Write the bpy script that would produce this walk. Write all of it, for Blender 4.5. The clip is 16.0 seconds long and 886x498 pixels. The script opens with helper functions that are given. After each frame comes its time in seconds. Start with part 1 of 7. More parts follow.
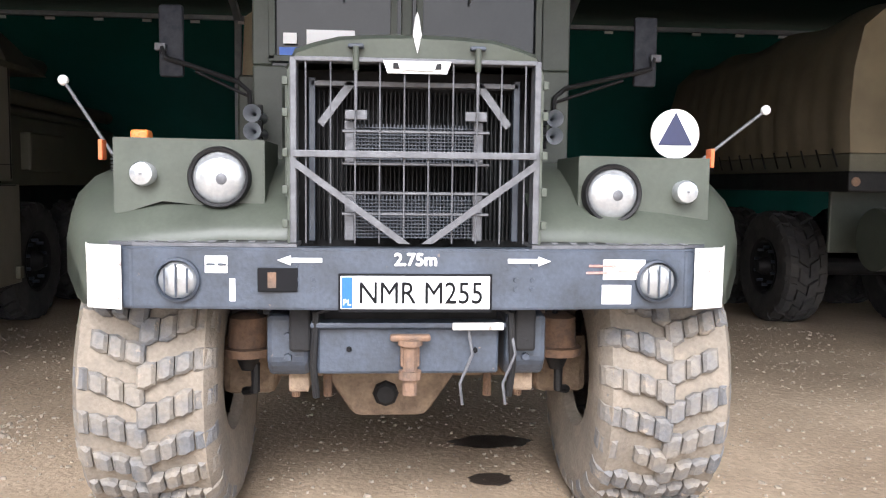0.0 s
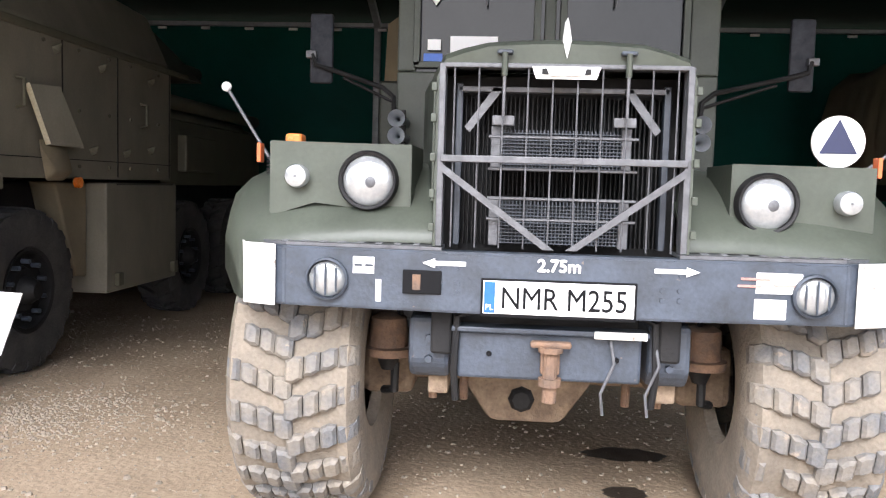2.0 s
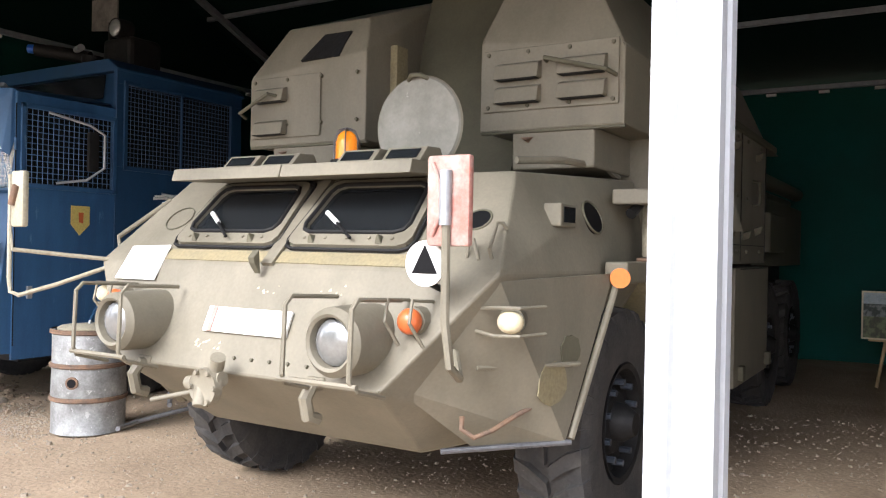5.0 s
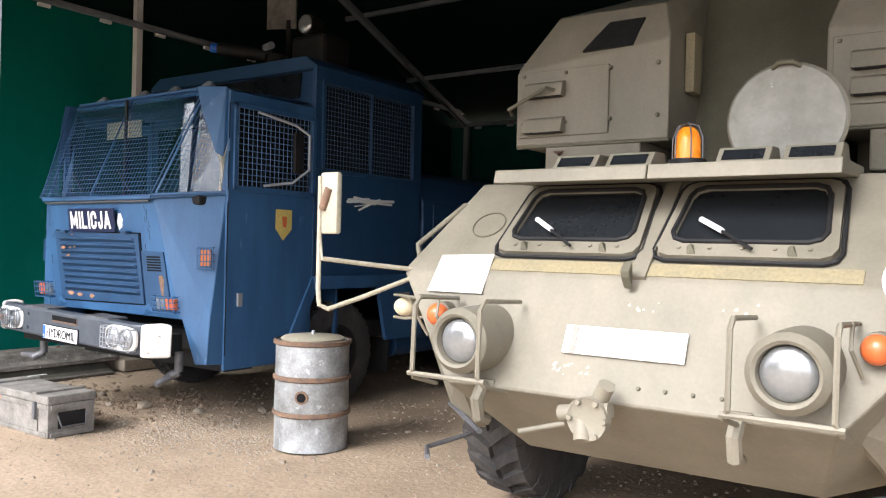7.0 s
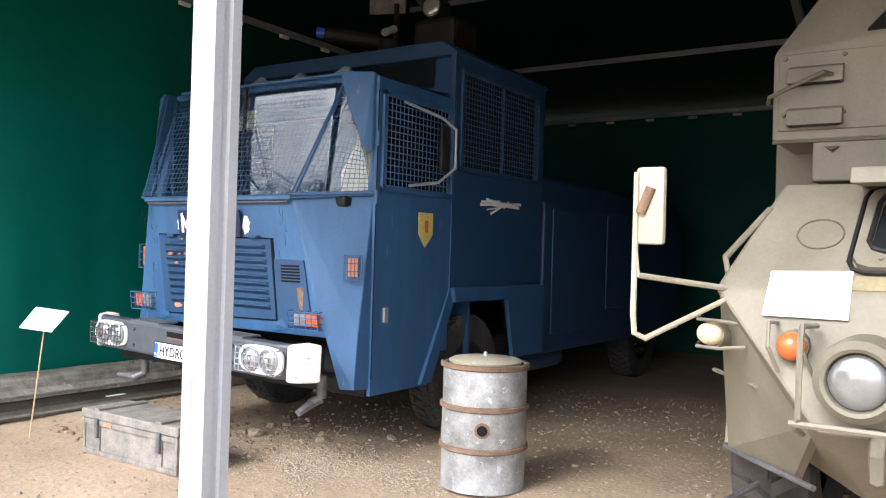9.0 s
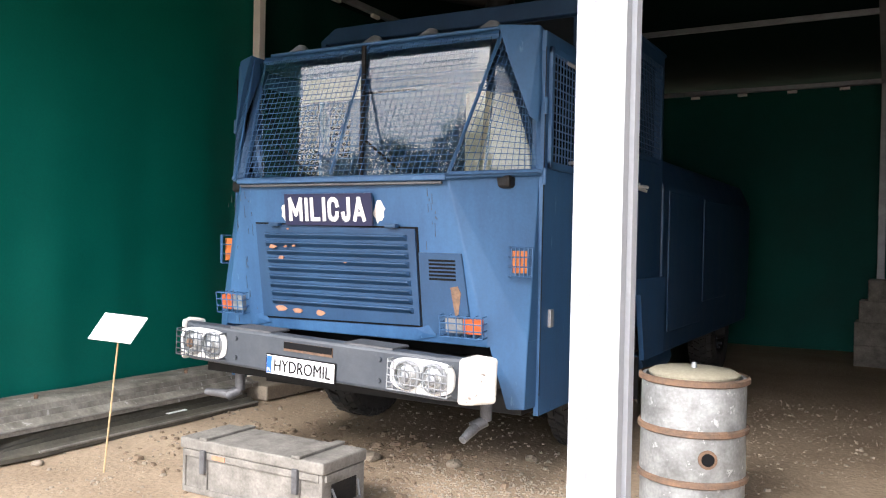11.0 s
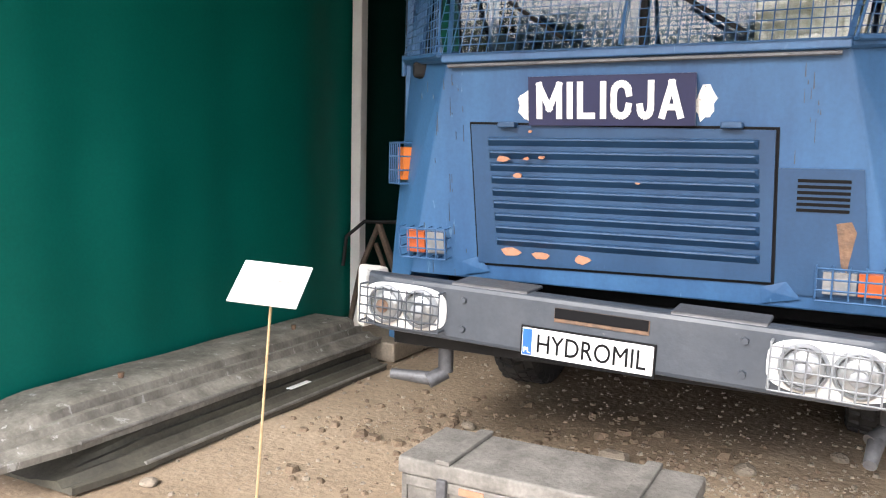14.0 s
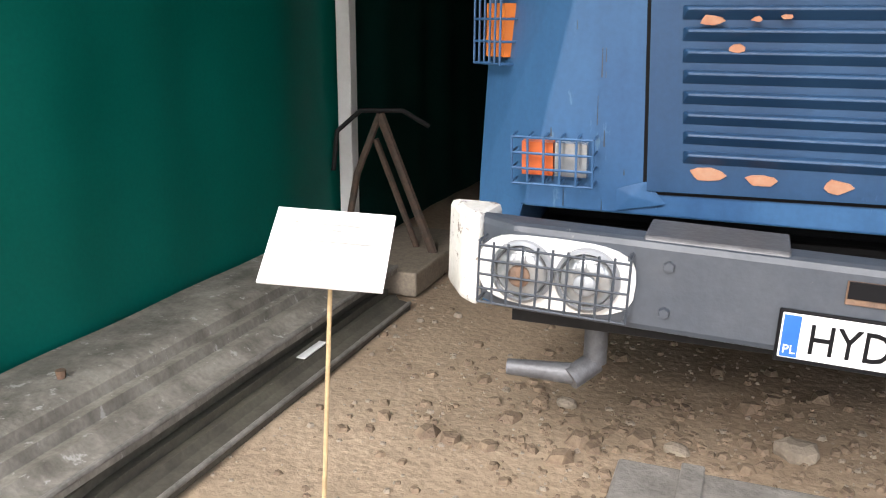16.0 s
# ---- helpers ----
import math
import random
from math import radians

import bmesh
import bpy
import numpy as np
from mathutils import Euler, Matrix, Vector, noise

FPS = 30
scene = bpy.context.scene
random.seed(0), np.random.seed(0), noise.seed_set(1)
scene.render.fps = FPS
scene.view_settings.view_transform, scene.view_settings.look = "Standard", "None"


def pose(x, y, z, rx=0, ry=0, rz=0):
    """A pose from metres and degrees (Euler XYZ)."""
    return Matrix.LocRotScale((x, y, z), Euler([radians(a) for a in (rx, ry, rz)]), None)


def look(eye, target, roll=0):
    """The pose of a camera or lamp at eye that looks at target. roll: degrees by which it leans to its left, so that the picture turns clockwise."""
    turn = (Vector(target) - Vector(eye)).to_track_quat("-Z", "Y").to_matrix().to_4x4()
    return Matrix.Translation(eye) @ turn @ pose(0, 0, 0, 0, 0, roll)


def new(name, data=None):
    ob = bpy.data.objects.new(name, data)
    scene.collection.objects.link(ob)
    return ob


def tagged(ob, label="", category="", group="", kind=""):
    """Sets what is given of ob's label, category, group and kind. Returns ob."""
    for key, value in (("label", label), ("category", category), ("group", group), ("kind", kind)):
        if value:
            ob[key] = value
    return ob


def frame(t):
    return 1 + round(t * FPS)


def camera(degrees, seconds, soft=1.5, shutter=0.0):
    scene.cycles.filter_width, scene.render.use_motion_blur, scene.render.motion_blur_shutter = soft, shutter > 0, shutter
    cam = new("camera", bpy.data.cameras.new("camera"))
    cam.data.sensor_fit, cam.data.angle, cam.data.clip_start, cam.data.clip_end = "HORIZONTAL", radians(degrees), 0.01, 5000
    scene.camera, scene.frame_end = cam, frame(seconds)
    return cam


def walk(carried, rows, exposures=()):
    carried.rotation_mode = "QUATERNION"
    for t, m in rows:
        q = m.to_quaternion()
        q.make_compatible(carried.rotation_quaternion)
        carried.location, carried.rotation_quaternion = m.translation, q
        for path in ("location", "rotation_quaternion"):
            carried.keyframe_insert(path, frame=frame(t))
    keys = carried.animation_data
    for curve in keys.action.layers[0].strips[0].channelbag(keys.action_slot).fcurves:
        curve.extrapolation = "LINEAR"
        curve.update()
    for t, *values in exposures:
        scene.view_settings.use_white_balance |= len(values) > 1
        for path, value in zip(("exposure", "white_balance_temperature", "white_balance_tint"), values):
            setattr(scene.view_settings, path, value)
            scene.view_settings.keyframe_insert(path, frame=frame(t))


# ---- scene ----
import itertools

cam = camera(57.1, 16.0, soft=1.15)
METRES, EYE, TILT, LEAN, TURN = 11.3, 1.48, 0.0, 0.0, -4.3
ROWS = [
    (0.0, 0.0, 0.0, 0.0, 0.06, -4.65, -0.68),
    (0.5, -0.0001, -0.0005, -0.0013, 0.45, -5.82, -0.94),
    (1.0, 0.0006, -0.0006, -0.002, 1.73, -6.21, -1.14),
    (1.5, 0.0018, -0.0011, -0.0018, 4.56, -5.53, -1.33),
    (2.0, -0.0055, -0.0006, 0.0, 9.0, -4.47, -1.62),
    (2.5, -0.0282, 0.0024, 0.0006, 14.66, -3.66, -1.97),
    (3.0, -0.0528, 0.0062, 0.0004, 21.05, -2.84, -2.04),
    (3.5, -0.0869, 0.0124, 0.0007, 26.43, -1.98, -1.96),
    (4.0, -0.1221, 0.0084, 0.0038, 30.49, -1.07, -1.6),
    (4.5, -0.1593, -0.0025, 0.0061, 33.31, -0.5, -1.28),
    (5.0, -0.1947, -0.0082, 0.0049, 35.41, -0.11, -1.13),
    (7.5, -0.3538, -0.0563, 0.0057, 39.55, -0.09, -1.41),
    (8.0, -0.3894, -0.059, 0.0047, 39.2, -0.01, -1.45),
    (8.5, -0.4267, -0.0631, 0.006, 38.55, 0.14, -1.66),
    (9.0, -0.4646, -0.075, 0.0058, 37.89, 0.24, -1.71),
    (11.5, -0.6546, -0.0777, 0.0046, 33.24, -0.98, -0.88),
    (12.0, -0.6896, -0.0738, 0.0036, 32.63, -1.69, -0.55),
    (12.5, -0.7243, -0.0611, 0.0023, 32.42, -2.88, -0.75),
    (13.0, -0.7616, -0.0526, -0.0012, 31.95, -3.98, -1.06),
    (13.5, -0.7926, -0.0408, -0.0018, 31.82, -5.0, -1.13),
    (14.0, -0.8224, -0.0198, -0.0007, 31.72, -6.41, -1.27),
    (14.5, -0.8563, -0.002, -0.0027, 30.85, -8.47, -1.24),
    (15.0, -0.8858, 0.0223, -0.004, 29.47, -11.02, -0.9),
    (15.5, -0.9122, 0.0448, -0.0017, 27.5, -13.32, -0.55),
    (16.0, -0.9423, 0.0601, -0.0018, 25.02, -15.5, -0.4),
]
walk(cam, [(t, pose(0, 0, EYE, TILT, LEAN, TURN) @ pose(METRES * x, METRES * y, METRES * z, 90 + pitch, roll, yaw)) for t, x, y, z, yaw, pitch, roll in ROWS],
     exposures=((0.0, 2.0, 5850, 12), (2.0, 2.05, 5880, 12), (4.0, 2.2, 5950, 12), (5.2, 2.0, 6000, 12), (9.0, 2.05, 6050, 12), (12.5, 2.12, 6250, 12), (14.5, 1.93, 6250, 12), (16.0, 1.8, 6250, 12)))

# ---- light ----
world = bpy.data.worlds.new("overcast_sky")
scene.world = world
world.use_nodes = True
wn = world.node_tree.nodes
sky = wn.new("ShaderNodeTexSky")
sky.sky_type, sky.sun_disc = "NISHITA", False
sky.sun_elevation, sky.sun_rotation = radians(40), radians(188)
sky.air_density, sky.dust_density, sky.ozone_density = 1.0, 6.0, 0.6
wash = wn.new("ShaderNodeMixRGB")
wash.inputs[0].default_value = 0.7
wash.inputs[2].default_value = (7.2, 7.2, 7.4, 1)
world.node_tree.links.new(sky.outputs[0], wash.inputs[1])
world.node_tree.links.new(wash.outputs[0], wn["Background"].inputs[0])
wn["Background"].inputs[1].default_value = 0.15
sun = new("sun", bpy.data.lights.new("sun", "SUN"))
sun.data.energy, sun.data.angle, sun.data.color = 1.1, radians(25), (1, 0.98, 0.95)
sun.matrix_world = look((-7, -18, 16), (-4, 4, 0))


# ---- materials ----
def material(name, base, second=None, rough=0.6, metal=0.0, scale=6.0, mix=0.5, sharp=0.15, bump=0.15, fine=60.0, spec=0.5, wear=None, wear_at=0.66, stretch=1.0):
    """Paint or other solid surface: two tones in clouds, fine grain, relief and worn patches of a third tone."""
    m = bpy.data.materials.new(name)
    m.use_nodes = True
    t = m.node_tree
    n, link = t.nodes, t.links.new
    b = n["Principled BSDF"]
    b.inputs["Roughness"].default_value, b.inputs["Metallic"].default_value = rough, metal
    b.inputs["Specular IOR Level"].default_value = spec
    tc = n.new("ShaderNodeTexCoord")
    big = n.new("ShaderNodeTexNoise")
    big.inputs["Scale"].default_value, big.inputs["Detail"].default_value, big.inputs["Roughness"].default_value = scale, 8, 0.62
    run = n.new("ShaderNodeMapping")
    run.inputs["Scale"].default_value = (1, 1, stretch)
    link(tc.outputs["Object"], run.inputs["Vector"])
    link(run.outputs[0], big.inputs["Vector"])
    ramp = n.new("ShaderNodeValToRGB")
    ramp.color_ramp.elements[0].position, ramp.color_ramp.elements[1].position = 0.5 - sharp, 0.5 + sharp
    second = second or tuple(c * 0.75 for c in base)
    ramp.color_ramp.elements[0].color = (*second, 1)
    ramp.color_ramp.elements[1].color = (*base, 1)
    link(big.outputs[0], ramp.inputs[0])
    col = n.new("ShaderNodeMixRGB")
    col.inputs[0].default_value = mix
    col.inputs[1].default_value = (*base, 1)
    link(ramp.outputs[0], col.inputs[2])
    small = n.new("ShaderNodeTexNoise")
    small.inputs["Scale"].default_value, small.inputs["Detail"].default_value = fine, 5
    link(tc.outputs["Object"], small.inputs["Vector"])
    grain = n.new("ShaderNodeMixRGB")
    grain.blend_type = "OVERLAY"
    grain.inputs[0].default_value = 0.35 if bump > 0.12 else 0.14
    link(col.outputs[0], grain.inputs[1])
    link(small.outputs[0], grain.inputs[2])
    out = grain
    if wear:
        spots = n.new("ShaderNodeTexNoise")
        spots.inputs["Scale"].default_value, spots.inputs["Detail"].default_value, spots.inputs["Roughness"].default_value = scale * 2.3, 9, 0.7
        link(run.outputs[0], spots.inputs["Vector"])
        cut = n.new("ShaderNodeValToRGB")
        cut.color_ramp.elements[0].position, cut.color_ramp.elements[1].position = wear_at, wear_at + 0.04
        link(spots.outputs[0], cut.inputs[0])
        out = n.new("ShaderNodeMixRGB")
        out.inputs[2].default_value = (*wear, 1)
        link(cut.outputs[0], out.inputs[0])
        link(grain.outputs[0], out.inputs[1])
    link(out.outputs[0], b.inputs["Base Color"])
    rr = n.new("ShaderNodeMapRange")
    rr.inputs[3].default_value, rr.inputs[4].default_value = max(rough - 0.14, 0.03), min(rough + 0.14, 1)
    link(big.outputs[0], rr.inputs[0])
    link(rr.outputs[0], b.inputs["Roughness"])
    if bump:
        bp = n.new("ShaderNodeBump")
        bp.inputs["Strength"].default_value, bp.inputs["Distance"].default_value = bump, 0.01
        link(small.outputs[0], bp.inputs["Height"])
        link(bp.outputs[0], b.inputs["Normal"])
    return m


def glass_material(name, tint, rough=0.02):
    m = bpy.data.materials.new(name)
    m.use_nodes = True
    b = m.node_tree.nodes["Principled BSDF"]
    b.inputs["Base Color"].default_value = (*tint, 1)
    b.inputs["Roughness"].default_value = rough
    b.inputs["Transmission Weight"].default_value = 1.0
    b.inputs["IOR"].default_value = 1.6
    return m


def glow_material(name, color, strength):
    m = material(name, color, rough=0.3, bump=0)
    b = m.node_tree.nodes["Principled BSDF"]
    b.inputs["Emission Color"].default_value = (*color, 1)
    b.inputs["Emission Strength"].default_value = strength
    return m


M_TAN = material("tan_olive_paint", (0.202, 0.183, 0.138), (0.125, 0.114, 0.083), 0.62, scale=2.4, mix=0.8, bump=0.08, wear=(0.26, 0.24, 0.19), wear_at=0.71, stretch=0.5)
# Darker olive for fittings and blotches; on the rear deck it paints in shade.
M_TAN_D = material("dark_and_shaded_olive_paint", (0.115, 0.107, 0.072), (0.075, 0.07, 0.047), 0.7, scale=3, mix=0.8, bump=0.12)
M_GREEN = material("dark_green_paint", (0.072, 0.081, 0.064), (0.048, 0.054, 0.043), 0.4, scale=4, mix=0.8, bump=0.06, spec=0.3, wear=(0.15, 0.15, 0.12), wear_at=0.7)
M_STEEL = material("worn_blue_black_steel", (0.055, 0.068, 0.092), (0.03, 0.036, 0.046), 0.48, scale=7, mix=0.9, bump=0.2, wear=(0.17, 0.13, 0.10), wear_at=0.66)
M_RAIL = material("scuffed_grey_steel", (0.125, 0.127, 0.135), (0.075, 0.075, 0.08), 0.5, metal=0.3, scale=12, mix=0.9, bump=0.2)
M_BLUE = material("blue_paint", (0.037, 0.110, 0.235), (0.022, 0.068, 0.16), 0.5, scale=4, mix=0.9, bump=0.08, wear=(0.09, 0.175, 0.29), wear_at=0.63, stretch=0.22)
# Deeper blue for flap and slats; on the crew cabin it paints in shade.
M_BLUE_D = material("deep_and_shaded_blue_paint", (0.018, 0.06, 0.135), (0.012, 0.042, 0.10), 0.5, scale=5, mix=0.9, bump=0.08, wear=(0.05, 0.10, 0.2), wear_at=0.66, stretch=0.3)
M_TYRE = material("dusty_black_rubber", (0.026, 0.026, 0.027), (0.062, 0.056, 0.05), 0.85, scale=5, mix=0.7, bump=0.3, wear=(0.13, 0.115, 0.095), wear_at=0.67)
M_MUD = material("mud_caked_rubber", (0.225, 0.19, 0.148), (0.145, 0.125, 0.10), 0.95, scale=6, mix=0.8, bump=0.5, wear=(0.13, 0.13, 0.13), wear_at=0.64)
M_LUG = material("worn_grey_rubber_lug", (0.12, 0.122, 0.126), (0.20, 0.175, 0.142), 0.9, scale=5, mix=1.0, sharp=0.12, bump=0.5, wear=(0.25, 0.21, 0.165), wear_at=0.6)
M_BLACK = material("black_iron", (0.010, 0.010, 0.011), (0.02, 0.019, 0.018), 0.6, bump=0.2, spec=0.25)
M_RUST = material("rusted_iron", (0.20, 0.12, 0.075), (0.11, 0.075, 0.055), 0.85, scale=14, mix=1.0, bump=0.5)
M_WHITE = material("white_paint", (0.78, 0.78, 0.76), (0.66, 0.65, 0.62), 0.5, scale=5, mix=0.6, bump=0.08)
M_CHIP = material("chipped_white_paint", (0.75, 0.74, 0.70), (0.62, 0.6, 0.55), 0.6, scale=9, mix=0.8, bump=0.2, wear=(0.22, 0.18, 0.15), wear_at=0.60)
M_PAPER = material("white_card", (0.86, 0.86, 0.85), (0.82, 0.82, 0.81), 0.5, bump=0.02)
M_ALU = material("white_aluminium", (0.37, 0.385, 0.41), (0.33, 0.345, 0.37), 0.4, scale=2, mix=0.6, bump=0.02)
M_GALV = material("grey_galvanised_steel", (0.36, 0.38, 0.40), (0.27, 0.28, 0.30), 0.5, metal=0.5, scale=9, mix=0.9, bump=0.1, wear=(0.30, 0.22, 0.16), wear_at=0.7)
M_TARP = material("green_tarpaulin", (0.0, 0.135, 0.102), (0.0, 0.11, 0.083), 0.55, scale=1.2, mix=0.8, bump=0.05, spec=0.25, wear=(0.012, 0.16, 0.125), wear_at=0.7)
# Two darker copies of the green tarpaulin, with interior shade put into their colour.
M_TARP_N = material("green_tarpaulin_rear_shade", (0.001, 0.085, 0.068), (0.0, 0.065, 0.052), 0.6, scale=1.2, mix=0.8, bump=0.05, spec=0.2)
M_TARP_SHADE = material("green_tarpaulin_deep_shade", (0.003, 0.045, 0.036), (0.002, 0.032, 0.026), 0.7, scale=1.2, mix=0.8, bump=0.05, spec=0.15)
# Dark green roof taken near black, so the interior shade is partly in its colour.
M_ROOF = material("shade_darkened_roof_tarpaulin", (0.003, 0.018, 0.014), (0.002, 0.012, 0.010), 0.8, scale=1.2, bump=0.05, spec=0.1)
M_CANVAS = material("olive_canvas", (0.20, 0.165, 0.105), (0.14, 0.115, 0.075), 0.95, scale=3, mix=0.8, bump=0.3, fine=140)
M_WOOD = material("weathered_grey_wood", (0.235, 0.222, 0.20), (0.12, 0.112, 0.10), 0.85, scale=7, mix=1.0, bump=0.4)
M_STICK = material("pale_wood", (0.45, 0.33, 0.18), (0.35, 0.25, 0.13), 0.7, scale=9, bump=0.2)
M_LAMP = material("silvered_lamp_glass", (0.46, 0.475, 0.48), (0.28, 0.295, 0.31), 0.12, metal=0.55, scale=15, bump=0.05)
M_ORANGE = material("orange_plastic", (0.70, 0.20, 0.035), (0.55, 0.15, 0.02), 0.3, bump=0.03)
M_RED = material("red_plastic", (0.56, 0.13, 0.035), (0.48, 0.09, 0.03), 0.3, bump=0.03)
M_AMBER = glow_material("lit_amber_plastic", (0.85, 0.24, 0.012), 0.12)
M_LENS = material("smoky_lamp_glass", (0.30, 0.31, 0.31), (0.2, 0.2, 0.2), 0.1, metal=0.6, scale=15, bump=0.03)
M_PANE = material("dark_window_glass", (0.012, 0.014, 0.016), (0.016, 0.018, 0.02), 0.07, bump=0, spec=0.3)
M_SCREEN = glass_material("clear_glass", (0.9, 0.95, 0.95))
M_INK = material("black_ink", (0.008, 0.008, 0.009), rough=0.6, bump=0, spec=0.1)
M_NAVY = material("navy_enamel", (0.012, 0.016, 0.06), rough=0.35, bump=0.02)
M_PLBLUE = material("plate_blue", (0.02, 0.12, 0.55), rough=0.4, bump=0)
M_YELLOW = material("ochre_yellow_paint", (0.25, 0.21, 0.12), (0.20, 0.175, 0.11), 0.6, scale=8, mix=0.8)
M_CREAM = material("cream_paint", (0.66, 0.58, 0.40), (0.55, 0.48, 0.33), 0.5, scale=9)
M_CLOD = material("brown_soil_clods", (0.23, 0.17, 0.115), (0.14, 0.10, 0.068), 0.95, scale=14, mix=1, bump=0.5)
M_SHIELD = material("faded_yellow_enamel", (0.58, 0.47, 0.14), (0.45, 0.36, 0.12), 0.5, scale=20)
M_SMOKE = material("smoked_mirror_plastic", (0.022, 0.024, 0.03), (0.045, 0.047, 0.055), 0.5, scale=20, mix=0.8, bump=0.05, spec=0.15)
M_COOLER = material("blue_black_cooler_fins", (0.022, 0.028, 0.038), (0.04, 0.046, 0.058), 0.5, scale=18, mix=0.8, bump=0.1)
M_LID = material("bare_dusty_steel", (0.25, 0.245, 0.215), (0.17, 0.165, 0.14), 0.65, scale=7, mix=1.0, bump=0.1, wear=(0.33, 0.32, 0.29), wear_at=0.64)
M_ARM = material("pale_olive_paint", (0.36, 0.33, 0.25), (0.28, 0.26, 0.19), 0.55, scale=9)
M_PINK = material("faded_red_paint", (0.42, 0.16, 0.13), (0.36, 0.30, 0.27), 0.7, scale=10, mix=1.0, bump=0.2)
M_STONE = material("pale_gravel_stone", (0.28, 0.235, 0.18), (0.17, 0.14, 0.11), 0.9, scale=20, bump=0.4)
M_OIL = material("oil_soaked_soil", (0.035, 0.026, 0.02), (0.05, 0.038, 0.028), 0.45, scale=9, bump=0.3)
M_LEAF = material("tree_leaves", (0.05, 0.085, 0.03), (0.03, 0.055, 0.02), 0.7, bump=0)
M_BARK = material("tree_bark", (0.10, 0.08, 0.06), rough=0.9)
M_PRIMER = material("peach_primer", (0.36, 0.16, 0.09), (0.40, 0.26, 0.17), 0.7, scale=20, bump=0.1)
M_GRAPH = material("graphite_grey_paint", (0.04, 0.049, 0.063), (0.06, 0.069, 0.083), 0.5, scale=5, mix=1.0, bump=0.1, wear=(0.2, 0.19, 0.18), wear_at=0.68)


def soil_material():
    m = material("sandy_soil", (0.385, 0.297, 0.207), (0.235, 0.172, 0.113), 0.95, scale=0.9, mix=0.95, sharp=0.2, bump=1.0, fine=30)
    t = m.node_tree
    n, link = t.nodes, t.links.new
    b = n["Principled BSDF"]
    old = b.inputs["Base Color"].links[0].from_socket
    tc = n.new("ShaderNodeTexCoord")
    v = n.new("ShaderNodeTexVoronoi")
    v.inputs["Scale"].default_value = 26
    link(tc.outputs["Object"], v.inputs["Vector"])
    pick = n.new("ShaderNodeValToRGB")
    pick.color_ramp.elements[0].position, pick.color_ramp.elements[1].position = 0.12, 0.2
    pick.color_ramp.elements[0].color, pick.color_ramp.elements[1].color = (1, 1, 1, 1), (0, 0, 0, 1)
    link(v.outputs["Distance"], pick.inputs[0])
    some = n.new("ShaderNodeTexNoise")
    some.inputs["Scale"].default_value = 5
    link(tc.outputs["Object"], some.inputs["Vector"])
    gate = n.new("ShaderNodeMath")
    gate.operation = "GREATER_THAN"
    gate.inputs[1].default_value = 0.6
    link(some.outputs[0], gate.inputs[0])
    both = n.new("ShaderNodeMath")
    both.operation = "MULTIPLY"
    link(pick.outputs[0], both.inputs[0])
    link(gate.outputs[0], both.inputs[1])
    mixed = n.new("ShaderNodeMixRGB")
    mixed.inputs[2].default_value = (0.37, 0.315, 0.25, 1)
    link(both.outputs[0], mixed.inputs[0])
    link(old, mixed.inputs[1])
    link(mixed.outputs[0], b.inputs["Base Color"])
    return m


M_SOIL = soil_material()

# ---- building helpers ----
ORIGIN = {}


def thing(name, at, label, category, group="", kind=""):
    ob = new(name)
    ob.location = at
    ob.empty_display_size = 0.1
    ORIGIN[ob.name] = Vector(at)
    return tagged(ob, label, category, group, kind)


def finish(bm, smooth):
    bmesh.ops.recalc_face_normals(bm, faces=bm.faces)
    for f in bm.faces:
        f.smooth = smooth


def part(name, bm, mat, parent=None, label="", smooth=False, double=None):
    """Links a bmesh in world coordinates as one mesh object under a thing or a part."""
    finish(bm, smooth)
    at = ORIGIN[parent.name] if parent else Vector((0, 0, 0))
    bmesh.ops.translate(bm, verts=bm.verts, vec=-at)
    me = bpy.data.meshes.new(name)
    bm.to_mesh(me)
    bm.free()
    me.materials.append(mat)
    if smooth:
        me.set_sharp_from_angle(angle=radians(38))
    ob = new(name, me)
    if parent:
        ob.parent = parent
    ORIGIN[ob.name] = at
    return tagged(ob, label) if label else ob


def solo(name, bm, mat, label, category, group="", kind="", smooth=False):
    return tagged(part(name, bm, mat, None, "", smooth), label, category, group, kind)


def B():
    return bmesh.new()


def box(x0, x1, y0, y1, z0, z1, bevel=0.0, bm=None, rot=None):
    bm = bm or B()
    c = Matrix.Translation(((x0 + x1) / 2, (y0 + y1) / 2, (z0 + z1) / 2))
    m = c @ (rot or Matrix()) @ Matrix.Diagonal((abs(x1 - x0), abs(y1 - y0), abs(z1 - z0), 1))
    r = bmesh.ops.create_cube(bm, size=1, matrix=m)
    if bevel:
        vs = set(r["verts"])
        es = [e for e in bm.edges if e.verts[0] in vs and e.verts[1] in vs]
        bmesh.ops.bevel(bm, geom=es, offset=bevel, segments=2, affect="EDGES", profile=0.5)
    return bm


def rod(p, q, r, bm=None, r2=None, seg=12):
    bm = bm or B()
    p, q = Vector(p), Vector(q)
    d = q - p
    m = Matrix.Translation((p + q) / 2) @ d.to_track_quat("Z", "Y").to_matrix().to_4x4()
    bmesh.ops.create_cone(bm, cap_ends=True, segments=seg, radius1=r, radius2=r if r2 is None else r2, depth=d.length, matrix=m)
    return bm


def ball(c, r, bm=None, scale=(1, 1, 1), seg=14):
    bm = bm or B()
    bmesh.ops.create_uvsphere(bm, u_segments=seg, v_segments=seg // 2 + 2, radius=r, matrix=Matrix.Translation(c) @ Matrix.Diagonal((*scale, 1)))
    return bm


